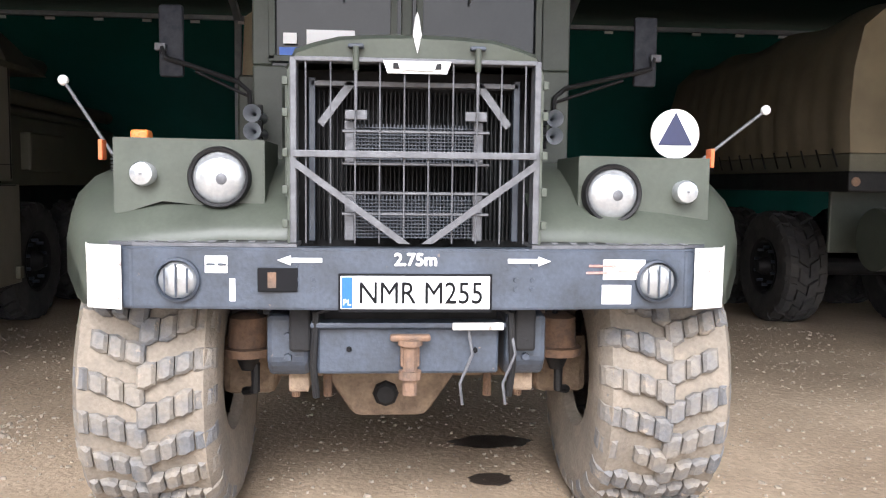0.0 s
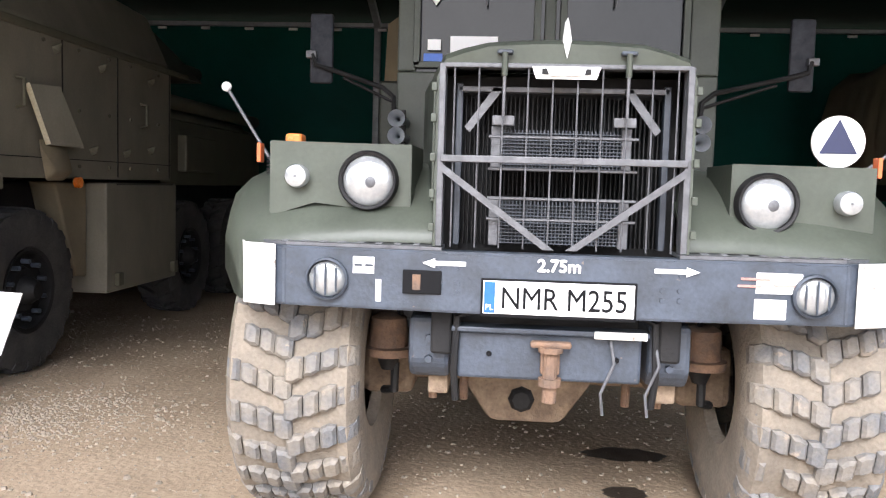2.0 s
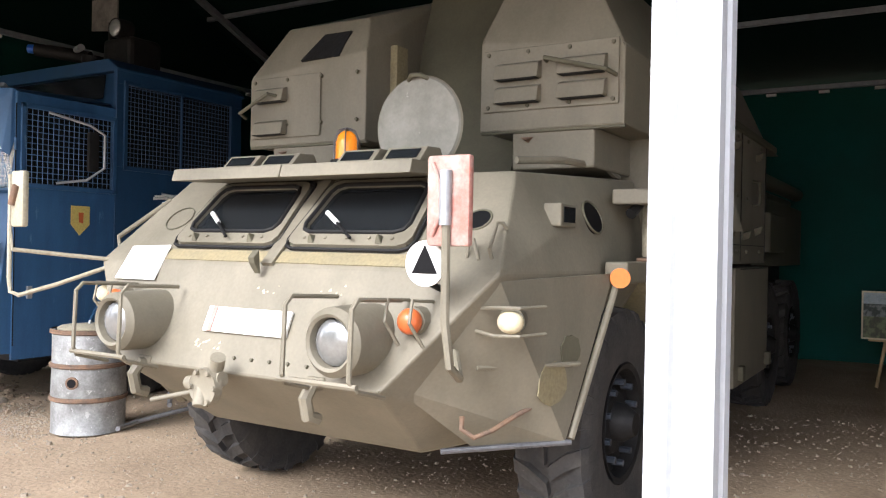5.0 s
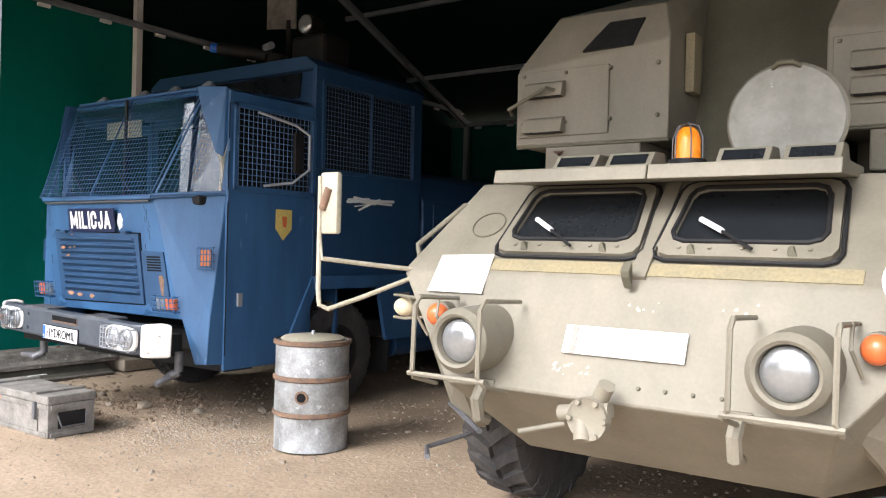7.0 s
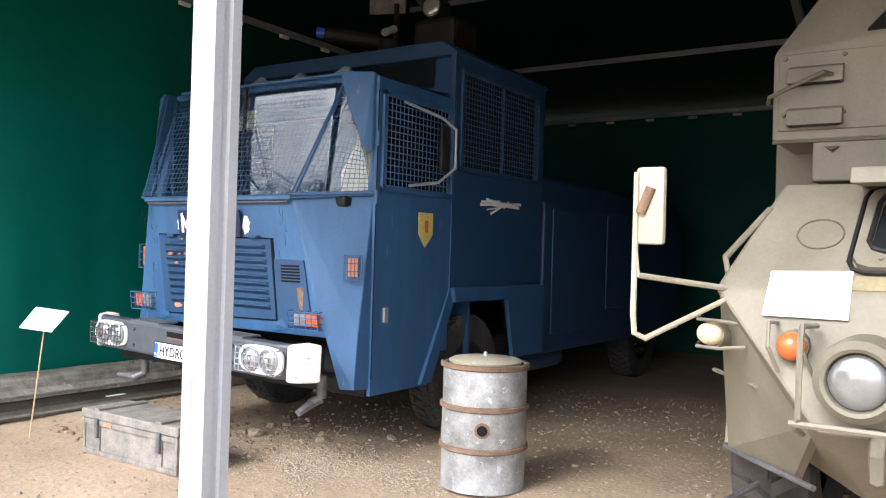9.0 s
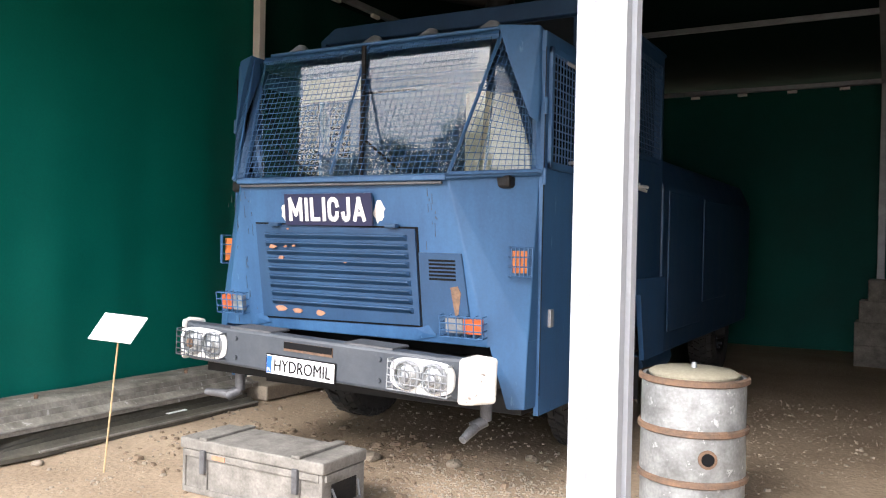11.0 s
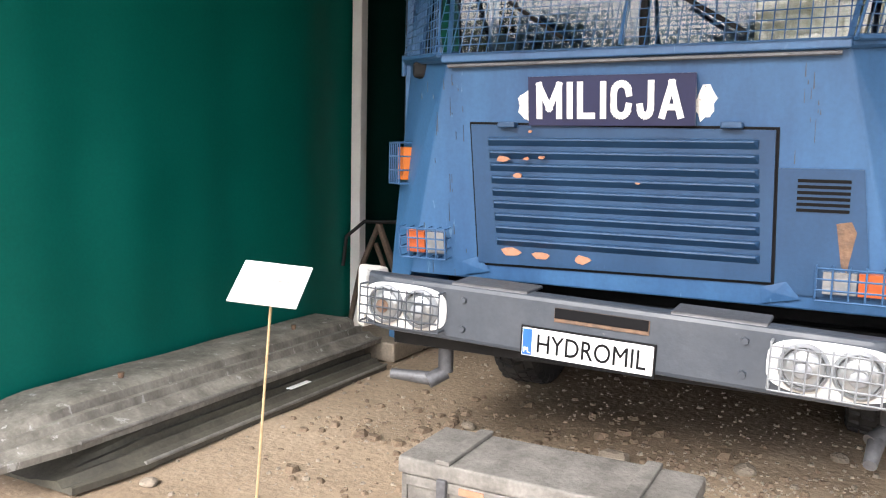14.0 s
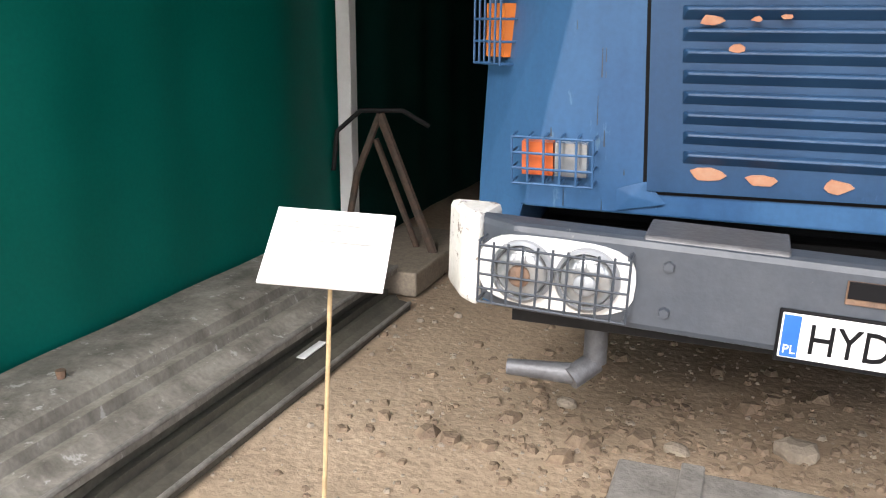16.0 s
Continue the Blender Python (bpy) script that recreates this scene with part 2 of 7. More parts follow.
def tube(points, r, bm=None, seg=8):
    """A bent round bar through the points."""
    bm = bm or B()
    pts = [Vector(p) for p in points]
    rings = []
    for i, p in enumerate(pts):
        d = (pts[min(i + 1, len(pts) - 1)] - pts[max(i - 1, 0)]).normalized()
        up = Vector((0, 0, 1)) if abs(d.z) < 0.9 else Vector((1, 0, 0))
        a = d.cross(up).normalized()
        b = d.cross(a).normalized()
        rings.append([bm.verts.new(p + r * (math.cos(k * math.tau / seg) * a + math.sin(k * math.tau / seg) * b)) for k in range(seg)])
    for i, (u, v) in enumerate(zip(rings, rings[1:])):
        best = min(range(seg), key=lambda s: sum((u[k].co - v[(k + s) % seg].co).length for k in range(seg)))
        v = rings[i + 1] = v[best:] + v[:best]
        for k in range(seg):
            bm.faces.new((u[k], u[(k + 1) % seg], v[(k + 1) % seg], v[k]))
    bm.faces.new(rings[0])
    bm.faces.new(rings[-1])
    return bm


def hull(points, bm=None):
    """The convex solid round some corner points."""
    bm = bm or B()
    vs = [bm.verts.new(p) for p in points]
    r = bmesh.ops.convex_hull(bm, input=vs)
    junk = [v for v in r["geom_interior"] if isinstance(v, bmesh.types.BMVert)] + [v for v in r["geom_unused"] if isinstance(v, bmesh.types.BMVert)]
    if junk:
        bmesh.ops.delete(bm, geom=list(set(junk)), context="VERTS")
    bmesh.ops.dissolve_limit(bm, angle_limit=0.01, verts=bm.verts, edges=bm.edges)
    return bm


def soften(bm, w):
    bmesh.ops.bevel(bm, geom=list(bm.edges), offset=w, segments=2, affect="EDGES", profile=0.5)
    return bm


def slab(corners, thick, bm=None):
    """A flat plate of that thickness; the corners go round its front, the plate lies behind along the normal."""
    bm = bm or B()
    c = [Vector(p) for p in corners]
    nrm = (c[1] - c[0]).cross(c[2] - c[0]).normalized() * thick
    a = [bm.verts.new(p) for p in c]
    b = [bm.verts.new(p - nrm) for p in c]
    bm.faces.new(a)
    bm.faces.new(b[::-1])
    k = len(c)
    for i in range(k):
        bm.faces.new((a[i], b[i], b[(i + 1) % k], a[(i + 1) % k]))
    return bm


def lathe(profile, c, axis="x", seg=40, bm=None, cap=False):
    """Turns a profile of (along, radius) round an axis through c."""
    bm = bm or B()
    c = Vector(c)
    rings = []
    for a, r in profile:
        ring = []
        for k in range(seg):
            s, t = r * math.sin(k * math.tau / seg), r * math.cos(k * math.tau / seg)
            ring.append(bm.verts.new(c + Vector({"x": (a, s, t), "y": (s, a, t), "z": (s, t, a)}[axis])))
        rings.append(ring)
    for u, v in zip(rings, rings[1:]):
        for k in range(seg):
            bm.faces.new((u[k], u[(k + 1) % seg], v[(k + 1) % seg], v[k]))
    for ring, (a, r) in ((rings[0], profile[0]), (rings[-1], profile[-1])):
        if cap or r < 0.02:
            bm.faces.new(ring)
    return bm


def bolts(points, r, normal, bm=None):
    bm = bm or B()
    n = Vector(normal).normalized()
    for p in points:
        rod(Vector(p) - n * r * 0.3, Vector(p) + n * r * 0.7, r, bm, r * 0.8, 6)
    return bm


def on_plane(o, u, v, a, b, off=0.0):
    """The point a along u and b along v from o, raised by off."""
    o, u, v = Vector(o), Vector(u), Vector(v)
    return o + a * u + b * v + off * u.cross(v).normalized()


def text_mesh(words, size, m, mat, parent, name="lettering", extrude=0.002, squash=1.0, bold=0.0, fit=None):
    cu = bpy.data.curves.new(name, "FONT")
    cu.body, cu.size, cu.extrude, cu.align_x, cu.align_y = words, size, extrude, "CENTER", "CENTER"
    cu.resolution_u = 3
    tmp = new("lettering_curve", cu)
    me = bpy.data.meshes.new_from_object(tmp.evaluated_get(bpy.context.evaluated_depsgraph_get()))
    bpy.data.objects.remove(tmp)
    me.materials.clear()
    me.materials.append(mat)
    at = ORIGIN[parent.name] if parent else Vector((0, 0, 0))
    if bold:
        thick = bmesh.new()
        for k, (du, dv) in enumerate(((0, 0), (bold, 0), (-bold, 0), (0, bold), (0, -bold))):
            me.transform(Matrix.Translation((du, dv, k * 0.0005)))
            thick.from_mesh(me)
            me.transform(Matrix.Translation((-du, -dv, -k * 0.0005)))
        thick.to_mesh(me)
        thick.free()
    if fit:
        us, vs = [v.co.x for v in me.vertices], [v.co.y for v in me.vertices]
        mid_u, mid_v = (min(us) + max(us)) / 2, (min(vs) + max(vs)) / 2
        me.transform(Matrix.Diagonal((fit[0] / (max(us) - min(us)), fit[1] / (max(vs) - min(vs)), 1, 1)) @ Matrix.Translation((-mid_u, -mid_v, 0)))
    me.transform(Matrix.Translation(-at) @ m @ Matrix.Diagonal((squash, 1, 1, 1)))
    ob = new(name, me)
    if parent:
        ob.parent = parent
    ORIGIN[ob.name] = at
    return ob


def mesh_screen(o, u, v, w, h, step, r, bm=None):
    """A welded wire mesh: w by h metres of wires from the corner o along the unit vectors u and v."""
    bm = bm or B()
    o, u, v = Vector(o), Vector(u).normalized(), Vector(v).normalized()
    for i in range(int(w / step) + 1):
        rod(o + u * i * step, o + u * i * step + v * h, r, bm, seg=4)
    for i in range(int(h / step) + 1):
        rod(o + v * i * step, o + v * i * step + u * w, r, bm, seg=4)
    return bm


# ---- wheels ----
def wheel(parent, c, r, w, rim_r, side, tyre_mat, lug_mat, rim_mat, lugs=20, lug_h=0.03, style="block", spin=0.0):
    """A road wheel with its axle along x; side is +1 or -1, where its face looks."""
    c = Vector(c)
    h = w / 2
    disc = lathe([(side * (-0.10), rim_r * 0.99), (side * (h - 0.03), rim_r * 1.0), (side * (h - 0.01), rim_r * 1.03), (side * (h - 0.02), rim_r * 0.94), (side * (h - 0.09), rim_r * 0.88),
                  (side * (h - 0.10), rim_r * 0.6), (side * (h - 0.06), rim_r * 0.52), (side * (h - 0.06), 0.01)], c, "x", 36)
    rim = part("wheel", disc, rim_mat, parent, "", True)
    hub = lathe([(side * (h - 0.1), rim_r * 0.36), (side * (h - 0.01), rim_r * 0.33), (side * (h + 0.03), rim_r * 0.24), (side * (h + 0.05), rim_r * 0.2), (side * (h + 0.05), 0.005)], c, "x", 24)
    part("hub", hub, rim_mat, rim, "", True)
    first = None
    for k in range(10):
        a = k * math.tau / 10
        d = Vector((side * (h - 0.05), math.sin(a) * rim_r * 0.70, math.cos(a) * rim_r * 0.70))
        if first is None:
            first = part("wheel_nut", rod(c + d - Vector((side * 0.03, 0, 0)), c + d + Vector((side * 0.035, 0, 0)), rim_r * 0.06, seg=6), M_STEEL, rim)
            d0 = d
        else:
            nut = new("wheel_nut", first.data)
            nut.parent, nut.location = rim, d - d0
    prof = [(-h * 0.72, rim_r * 0.97), (-h * 0.9, rim_r * 1.06), (-h, (rim_r + r) / 2), (-h * 0.97, r * 0.9), (-h * 0.86, r * 0.965), (-h * 0.5, r - lug_h), (0, r - lug_h * 0.85),
            (h * 0.5, r - lug_h), (h * 0.86, r * 0.965), (h * 0.97, r * 0.9), (h, (rim_r + r) / 2), (h * 0.9, rim_r * 1.06), (h * 0.72, rim_r * 0.97)]
    tyre = part("tyre", lathe(prof, c, "x", 56), tyre_mat, rim, "", True)
    bm = B()
    rnd = random.Random(int(abs(c.x * 100 + c.y * 10)))

    def at(a, x, rad):
        return c + Vector((x, math.sin(a) * rad, math.cos(a) * rad))

    step = math.tau / max(lugs, 1)
    rows = {"block": [[(0.04, 0.0, r), (0.46, 0.30, r)], [(0.52, 0.52, r * 0.998), (0.86, 0.62, r * 0.985), (0.99, 0.62, r * 0.91)]],
            "bar": [[(0.04, 0.0, r), (0.5, 0.42, r), (0.9, 0.62, r * 0.985), (0.99, 0.62, r * 0.90)]]}[style]
    for k in range(lugs):
        for s in (-1, 1):
            a0 = (k + (0.5 if s > 0 else 0)) * step + spin
            for run in rows:
                wide = step * (0.70 if style == "block" else 0.52) * rnd.uniform(0.94, 1.06)
                a0j = a0 + rnd.uniform(-0.03, 0.03) * step
                top, low = [], []
                for f, da, ra in run:
                    j = rnd.uniform(-0.006, 0.004)
                    da *= step
                    top.append([bm.verts.new(at(a0j + da + e * wide * 0.43, s * h * f, ra + j)) for e in (-1, 1)])
                    low.append([bm.verts.new(at(a0j + da + e * wide * 0.52, s * h * f, ra - lug_h * 1.25)) for e in (-1, 1)])
                for i in range(len(run) - 1):
                    bm.faces.new((top[i][0], top[i][1], top[i + 1][1], top[i + 1][0]))
                    bm.faces.new((top[i][0], top[i + 1][0], low[i + 1][0], low[i][0]))
                    bm.faces.new((top[i][1], low[i][1], low[i + 1][1], top[i + 1][1]))
                bm.faces.new((top[0][0], low[0][0], low[0][1], top[0][1]))
                bm.faces.new((top[-1][0], top[-1][1], low[-1][1], low[-1][0]))
    if lugs:
        part("tread", bm, lug_mat, rim)
    else:
        bm.free()
    return rim


def chevron_wheel(parent, c, r, w, rim_r, side, tyre_mat, lug_mat, rim_mat, lugs=25, lug_h=0.045, spin=0.0):
    """A cross-country wheel whose tread is V-shaped rows of small rounded blocks, worn and half full of mud."""
    rim = wheel(parent, c, r - 0.004, w, rim_r, side, tyre_mat, lug_mat, rim_mat, lugs=0, lug_h=lug_h, spin=spin)
    c, h, step = Vector(c), w / 2, math.tau / lugs
    rnd = random.Random(int(abs(c.x * 100)))
    bm = B()

    def at(a, x, rad):
        return c + Vector((x, math.sin(a) * rad, math.cos(a) * rad))

    def crown(f):
        return r * (1.0 - 0.02 * max(f, 0) ** 2 - 0.075 * max(f - 0.82, 0) / 0.18)

    runs = ((-0.05, 0.215, 0.0, 0.12, 0.66), (0.23, 0.455, 0.14, 0.27, 0.62), (0.47, 0.71, 0.28, 0.41, 0.62), (0.725, 0.99, 0.42, 0.50, 0.66))
    for k in range(lugs):
        for s in (-1, 1):
            for f0, f1, d0, d1, wide in runs:
                if rnd.random() < 0.05 and f0 > 0.2:
                    continue
                a0 = (k + (0.5 if s > 0 else 0)) * step + spin + rnd.uniform(-0.04, 0.04) * step
                half, drop = wide * step / 2 * rnd.uniform(0.85, 1.1), rnd.uniform(0.0, 0.012)
                rings = []
                for inset, depth in ((0.0, lug_h * 1.2), (0.0, 0.014), (0.012, 0.0)):
                    g = inset / h
                    ring = []
                    for ff, e in ((f0, -0.8), (f0, 0.8), ((f0 + f1) / 2, 1.0), (f1, 0.8), (f1, -0.8), ((f0 + f1) / 2, -1.0)):
                        mid = (f0 + f1) / 2
                        fx = mid + (ff - mid) * (1 - 2 * g / (f1 - f0))
                        da = d0 + (d1 - d0) * (fx - f0) / (f1 - f0)
                        ring.append(bm.verts.new(at(a0 + da * step + e * (half - inset / r), s * h * fx, crown(fx) - drop - depth)))
                    rings.append(ring)
                for u_, v_ in zip(rings, rings[1:]):
                    for i in range(6):
                        bm.faces.new((u_[i], u_[(i + 1) % 6], v_[(i + 1) % 6], v_[i]))
                bm.faces.new(rings[-1])
    part("tread", bm, lug_mat, rim)
    return rim


# ---- ground and shelter ----
WALL_X, BACK_Y, RIGHT_X, FRONT_Y = -12.92, 13.2, 9.0, 1.5
bm = B()
xs = [-400, -100, -40, -20] + [-15 + 0.25 * i for i in range(97)] + [14, 25, 60, 400]
ys = [-400, -100, -40, -12, -5, -2] + [-1 + 0.25 * i for i in range(61)] + [18, 30, 100, 400]
grid = []
for y in ys:
    row = []
    for x in xs:
        near = -15 <= x <= 9 and -1 <= y <= 14
        z = 0.035 * (noise.noise((x * 0.7, y * 0.7, 0)) + 0.5 * noise.noise((x * 2.1, y * 2.1, 3))) - 0.012 if near else 0.0
        row.append(bm.verts.new((x, y, z)))
    grid.append(row)
for j in range(len(ys) - 1):
    for i in range(len(xs) - 1):
        bm.faces.new((grid[j][i], grid[j][i + 1], grid[j + 1][i + 1], grid[j + 1][i]))
solo("ground", bm, M_SOIL, "sandy trodden soil with gravel and stones", "ground", kind="structure", smooth=True)


def hanging(name, o, along, length, z0, z1, mat, label, seed, depth=0.05, parts=1.6):
    """A tarpaulin wall with soft upright folds."""
    bm = B()
    o, along = Vector(o), Vector(along).normalized()
    side = Vector((-along.y, along.x, 0))
    nx, nz = int(length / 0.12), 14
    rows = []
    for j in range(nz + 1):
        f = j / nz
        row = []
        for i in range(nx + 1):
            d = i / nx * length
            n = noise.noise((d * 1.1, f * 0.6 + seed, seed)) + 0.6 * noise.noise((d * 3.2, f * 1.2, seed + 5))
            row.append(bm.verts.new(o + along * d + side * depth * n * (0.35 + 0.65 * math.sin(min(f * 1.1 + 0.1, 1) * math.pi)) + Vector((0, 0, z0 + (z1 - z0) * f))))
        rows.append(row)
    for j in range(nz):
        for i in range(nx):
            bm.faces.new((rows[j][i], rows[j][i + 1], rows[j + 1][i + 1], rows[j + 1][i]))
    geo = bmesh.ops.extrude_face_region(bm, geom=list(bm.faces))
    bmesh.ops.translate(bm, verts=[g for g in geo["geom"] if isinstance(g, bmesh.types.BMVert)], vec=side * 0.012)
    return solo(name, bm, mat, label, "wall", kind="structure", smooth=True)


hanging("wall_west", (WALL_X - 0.02, 1.4, 0), (0, 1, 0), 4.56, 0.14, 4.3, M_TARP, "green tarpaulin side wall stretched by the opening", 1.0, 0.04)
# Inner side and rear walls use the darkened copies, so shade is in the colour.
hanging("wall_west_rear", (WALL_X - 0.06, 5.9, 0), (0, 1, 0), BACK_Y - 5.8, -0.15, 4.3, M_TARP_SHADE, "green tarpaulin side wall hanging in folds", 4.0, 0.08)
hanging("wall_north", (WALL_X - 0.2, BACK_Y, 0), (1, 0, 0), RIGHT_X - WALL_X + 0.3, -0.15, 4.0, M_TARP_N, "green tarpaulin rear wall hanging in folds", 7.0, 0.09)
hanging("wall_east", (RIGHT_X, 1.4, 0), (0, 1, 0), BACK_Y - 1.4, 0.0, 4.3, M_TARP, "green tarpaulin end wall", 9.0, 0.05)
# roof: two slopes with the ridge along x
RIDGE_Y, RIDGE_Z, EAVE_Z = 7.2, 6.5, 4.05
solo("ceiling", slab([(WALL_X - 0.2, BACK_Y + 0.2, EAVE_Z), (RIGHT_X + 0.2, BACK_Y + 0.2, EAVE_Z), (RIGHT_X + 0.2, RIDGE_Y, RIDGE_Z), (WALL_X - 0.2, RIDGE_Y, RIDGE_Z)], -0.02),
     M_ROOF, "dark green tarpaulin roof slope, darkened further for shade", "ceiling", kind="structure")
# Unseen front slope, added with a low eave to cut the light inside.
solo("unseen_ceiling_front", slab([(WALL_X - 0.2, RIDGE_Y, RIDGE_Z), (RIGHT_X + 0.2, RIDGE_Y, RIDGE_Z), (RIGHT_X + 0.2, 1.2, 3.55), (WALL_X - 0.2, 1.2, 3.55)], -0.02),
     M_ROOF, "unseen dark green roof slope over the opening, eave set low for shade", "ceiling", kind="structure")
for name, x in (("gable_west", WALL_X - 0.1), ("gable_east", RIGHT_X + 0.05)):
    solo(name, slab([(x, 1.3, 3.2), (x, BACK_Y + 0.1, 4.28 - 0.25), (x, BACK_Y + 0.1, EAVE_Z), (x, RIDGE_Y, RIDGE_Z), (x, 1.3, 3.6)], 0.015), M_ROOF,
         "dark green tarpaulin gable, darkened further for shade", "wall", kind="structure")


def beam(name, p, q, s, label, mat=None, group="shelter frame"):
    p, q = Vector(p), Vector(q)
    d = q - p
    bm = B()
    m = Matrix.Translation((p + q) / 2) @ d.to_track_quat("Z", "Y").to_matrix().to_4x4() @ Matrix.Diagonal((s, s, d.length, 1))
    bmesh.ops.create_cube(bm, size=1, matrix=m)
    bmesh.ops.bevel(bm, geom=list(bm.edges), offset=0.006, segments=1, affect="EDGES")
    return solo(name, bm, mat or M_GALV, label, "frame", group, "structure")


def front_post(x, y):
    bm = B()
    s = 0.062
    prof = [(-s, -s), (-0.02, -s), (-0.014, -s + 0.012), (0.014, -s + 0.012), (0.02, -s), (s, -s), (s, -0.02), (s - 0.012, -0.014), (s - 0.012, 0.014), (s, 0.02), (s, s), (-s, s)]
    a = [bm.verts.new((x + u, y + v, -0.05)) for u, v in prof]
    b = [bm.verts.new((x + u, y + v, 3.7)) for u, v in prof]
    bm.faces.new(a)
    bm.faces.new(b)
    for i in range(len(prof)):
        bm.faces.new((a[i], a[(i + 1) % len(prof)], b[(i + 1) % len(prof)], b[i]))
    return solo("post", bm, M_ALU, "white aluminium box-section post at the open front", "post", "front posts", "structure")


for x in (-7.69, -2.585, 2.52, 7.6):
    front_post(x, 1.59)
for x in (-12.55, -7.4, -2.25, 2.9, 8.0):
    beam("rear_post", (x, BACK_Y - 0.12, 0), (x, BACK_Y - 0.12, EAVE_Z), 0.1, "grey galvanised rear wall post", group="rear posts")
    beam("rafter", (x, BACK_Y - 0.1, EAVE_Z - 0.08), (x, RIDGE_Y, RIDGE_Z - 0.1), 0.1, "grey steel roof rafter", group="rafters")
    beam("rafter", (x, RIDGE_Y, RIDGE_Z - 0.1), (x, 1.6, 3.62), 0.1, "grey steel roof rafter", group="rafters")
beam("side_post", (-12.86, 5.92, 0), (-12.86, 5.92, 5.8), 0.09, "white aluminium side wall post beside the tarpaulin", M_WHITE)
for x0, x1, y, z in ((WALL_X, RIGHT_X, BACK_Y - 0.14, 3.98), (WALL_X, RIGHT_X, 11.6, 4.63), (WALL_X, RIGHT_X, 9.9, 5.35), (WALL_X, RIGHT_X, 8.4, 5.98)):
    beam("purlin", (x0, y, z), (x1, y, z), 0.07, "grey steel purlin along the roof", group="purlins")
beam("base_rail", (WALL_X + 0.03, 1.4, 0.16), (WALL_X + 0.03, 5.85, 0.16), 0.05, "white aluminium rail along the foot of the side wall", M_ALU)
beam("side_rail", (-12.6, 1.6, 4.22), (-12.6, BACK_Y - 0.1, 4.22), 0.07, "grey steel rail above the side wall")
for x in [WALL_X + 0.6 + 0.72 * i for i in range(30)]:
    solo("tarp_clip", box(x, x + 0.14, BACK_Y - 0.2, BACK_Y - 0.16, 3.885, 3.925, 0.004), M_WHITE, "white plastic strap holding the rear tarpaulin", "clip", "tarpaulin straps")
for y in [2.2 + 0.75 * i for i in range(14)]:
    solo("tarp_clip", box(-12.56, -12.52, y, y + 0.14, 4.12, 4.16, 0.004), M_WHITE, "white plastic strap holding the side tarpaulin", "clip", "tarpaulin straps")


# ---- heavy truck with the 2.75 m bumper ----
CX = 0.12
kraz = thing("army_truck", (CX, 6.5, 0), "dark green six-wheel army truck with a blue-black bumper, parked nose out", "truck")
# bumper, bent back at both ends
bp = B()
outline = [(-1.22, 3.12), (-1.16, 2.98), (-1.0, 2.92), (-0.4, 2.88), (0.4, 2.88), (1.0, 2.92), (1.16, 2.98), (1.22, 3.12)]
lo = [bp.verts.new((CX + x, y, 1.025)) for x, y in outline]
hi = [bp.verts.new((CX + x, y, 1.245)) for x, y in outline]
lo2 = [bp.verts.new((CX + x * 0.99, y + 0.10, 1.025)) for x, y in outline]
hi2 = [bp.verts.new((CX + x * 0.99, y + 0.10, 1.245)) for x, y in outline]
for i in range(7):
    bp.faces.new((lo[i], lo[i + 1], hi[i + 1], hi[i]))
    bp.faces.new((hi[i], hi[i + 1], hi2[i + 1], hi2[i]))
    bp.faces.new((lo2[i], lo2[i + 1], lo[i + 1], lo[i]))
    bp.faces.new((lo2[i + 1], lo2[i], hi2[i], hi2[i + 1]))
bp.faces.new((lo[0], hi[0], hi2[0], lo2[0]))
bp.faces.new((lo[-1], lo2[-1], hi2[-1], hi[-1]))
bmesh.ops.bevel(bp, geom=list(bp.edges), offset=0.008, segments=2, affect="EDGES")
bumper = part("bumper", bp, M_STEEL, kraz, "scratched blue-black steel bumper")
for s in (-1, 1):
    cap = B()
    pts = [(1.235, 3.12), (1.165, 2.973), (1.035, 2.917)] if s > 0 else [(1.228, 3.12), (1.168, 2.973), (1.035, 2.917)]
    for (xa, ya), (xb, yb) in zip(pts, pts[1:]):
        slab([(CX + s * xa, ya, 1.022), (CX + s * xb, yb, 1.022), (CX + s * xb, yb, 1.249), (CX + s * xa, ya, 1.249)], -0.005 * s, cap)
    part("white_bumper_end", cap, M_CHIP, bumper, "chipped white bumper end")
for s in (-1, 1):
    tread_plate = B()
    slab([(CX + s * 0.42, 2.90, 1.258), (CX + s * 1.0, 2.94, 1.258), (CX + s * 1.2, 3.08, 1.258), (CX + s * 1.2, 3.14, 1.26), (CX + s * 0.42, 3.06, 1.26)], 0.012 * s, tread_plate)
    for i in range(9):
        for j in range(2):
            box(CX + s * (0.45 + i * 0.07) - 0.012, CX + s * (0.45 + i * 0.07) + 0.012, 2.965 + j * 0.03, 2.972 + j * 0.03, 1.256, 1.262, 0, tread_plate)
    part("tread_plate", tread_plate, M_RAIL, kraz, "worn chequered step plate above the bumper")
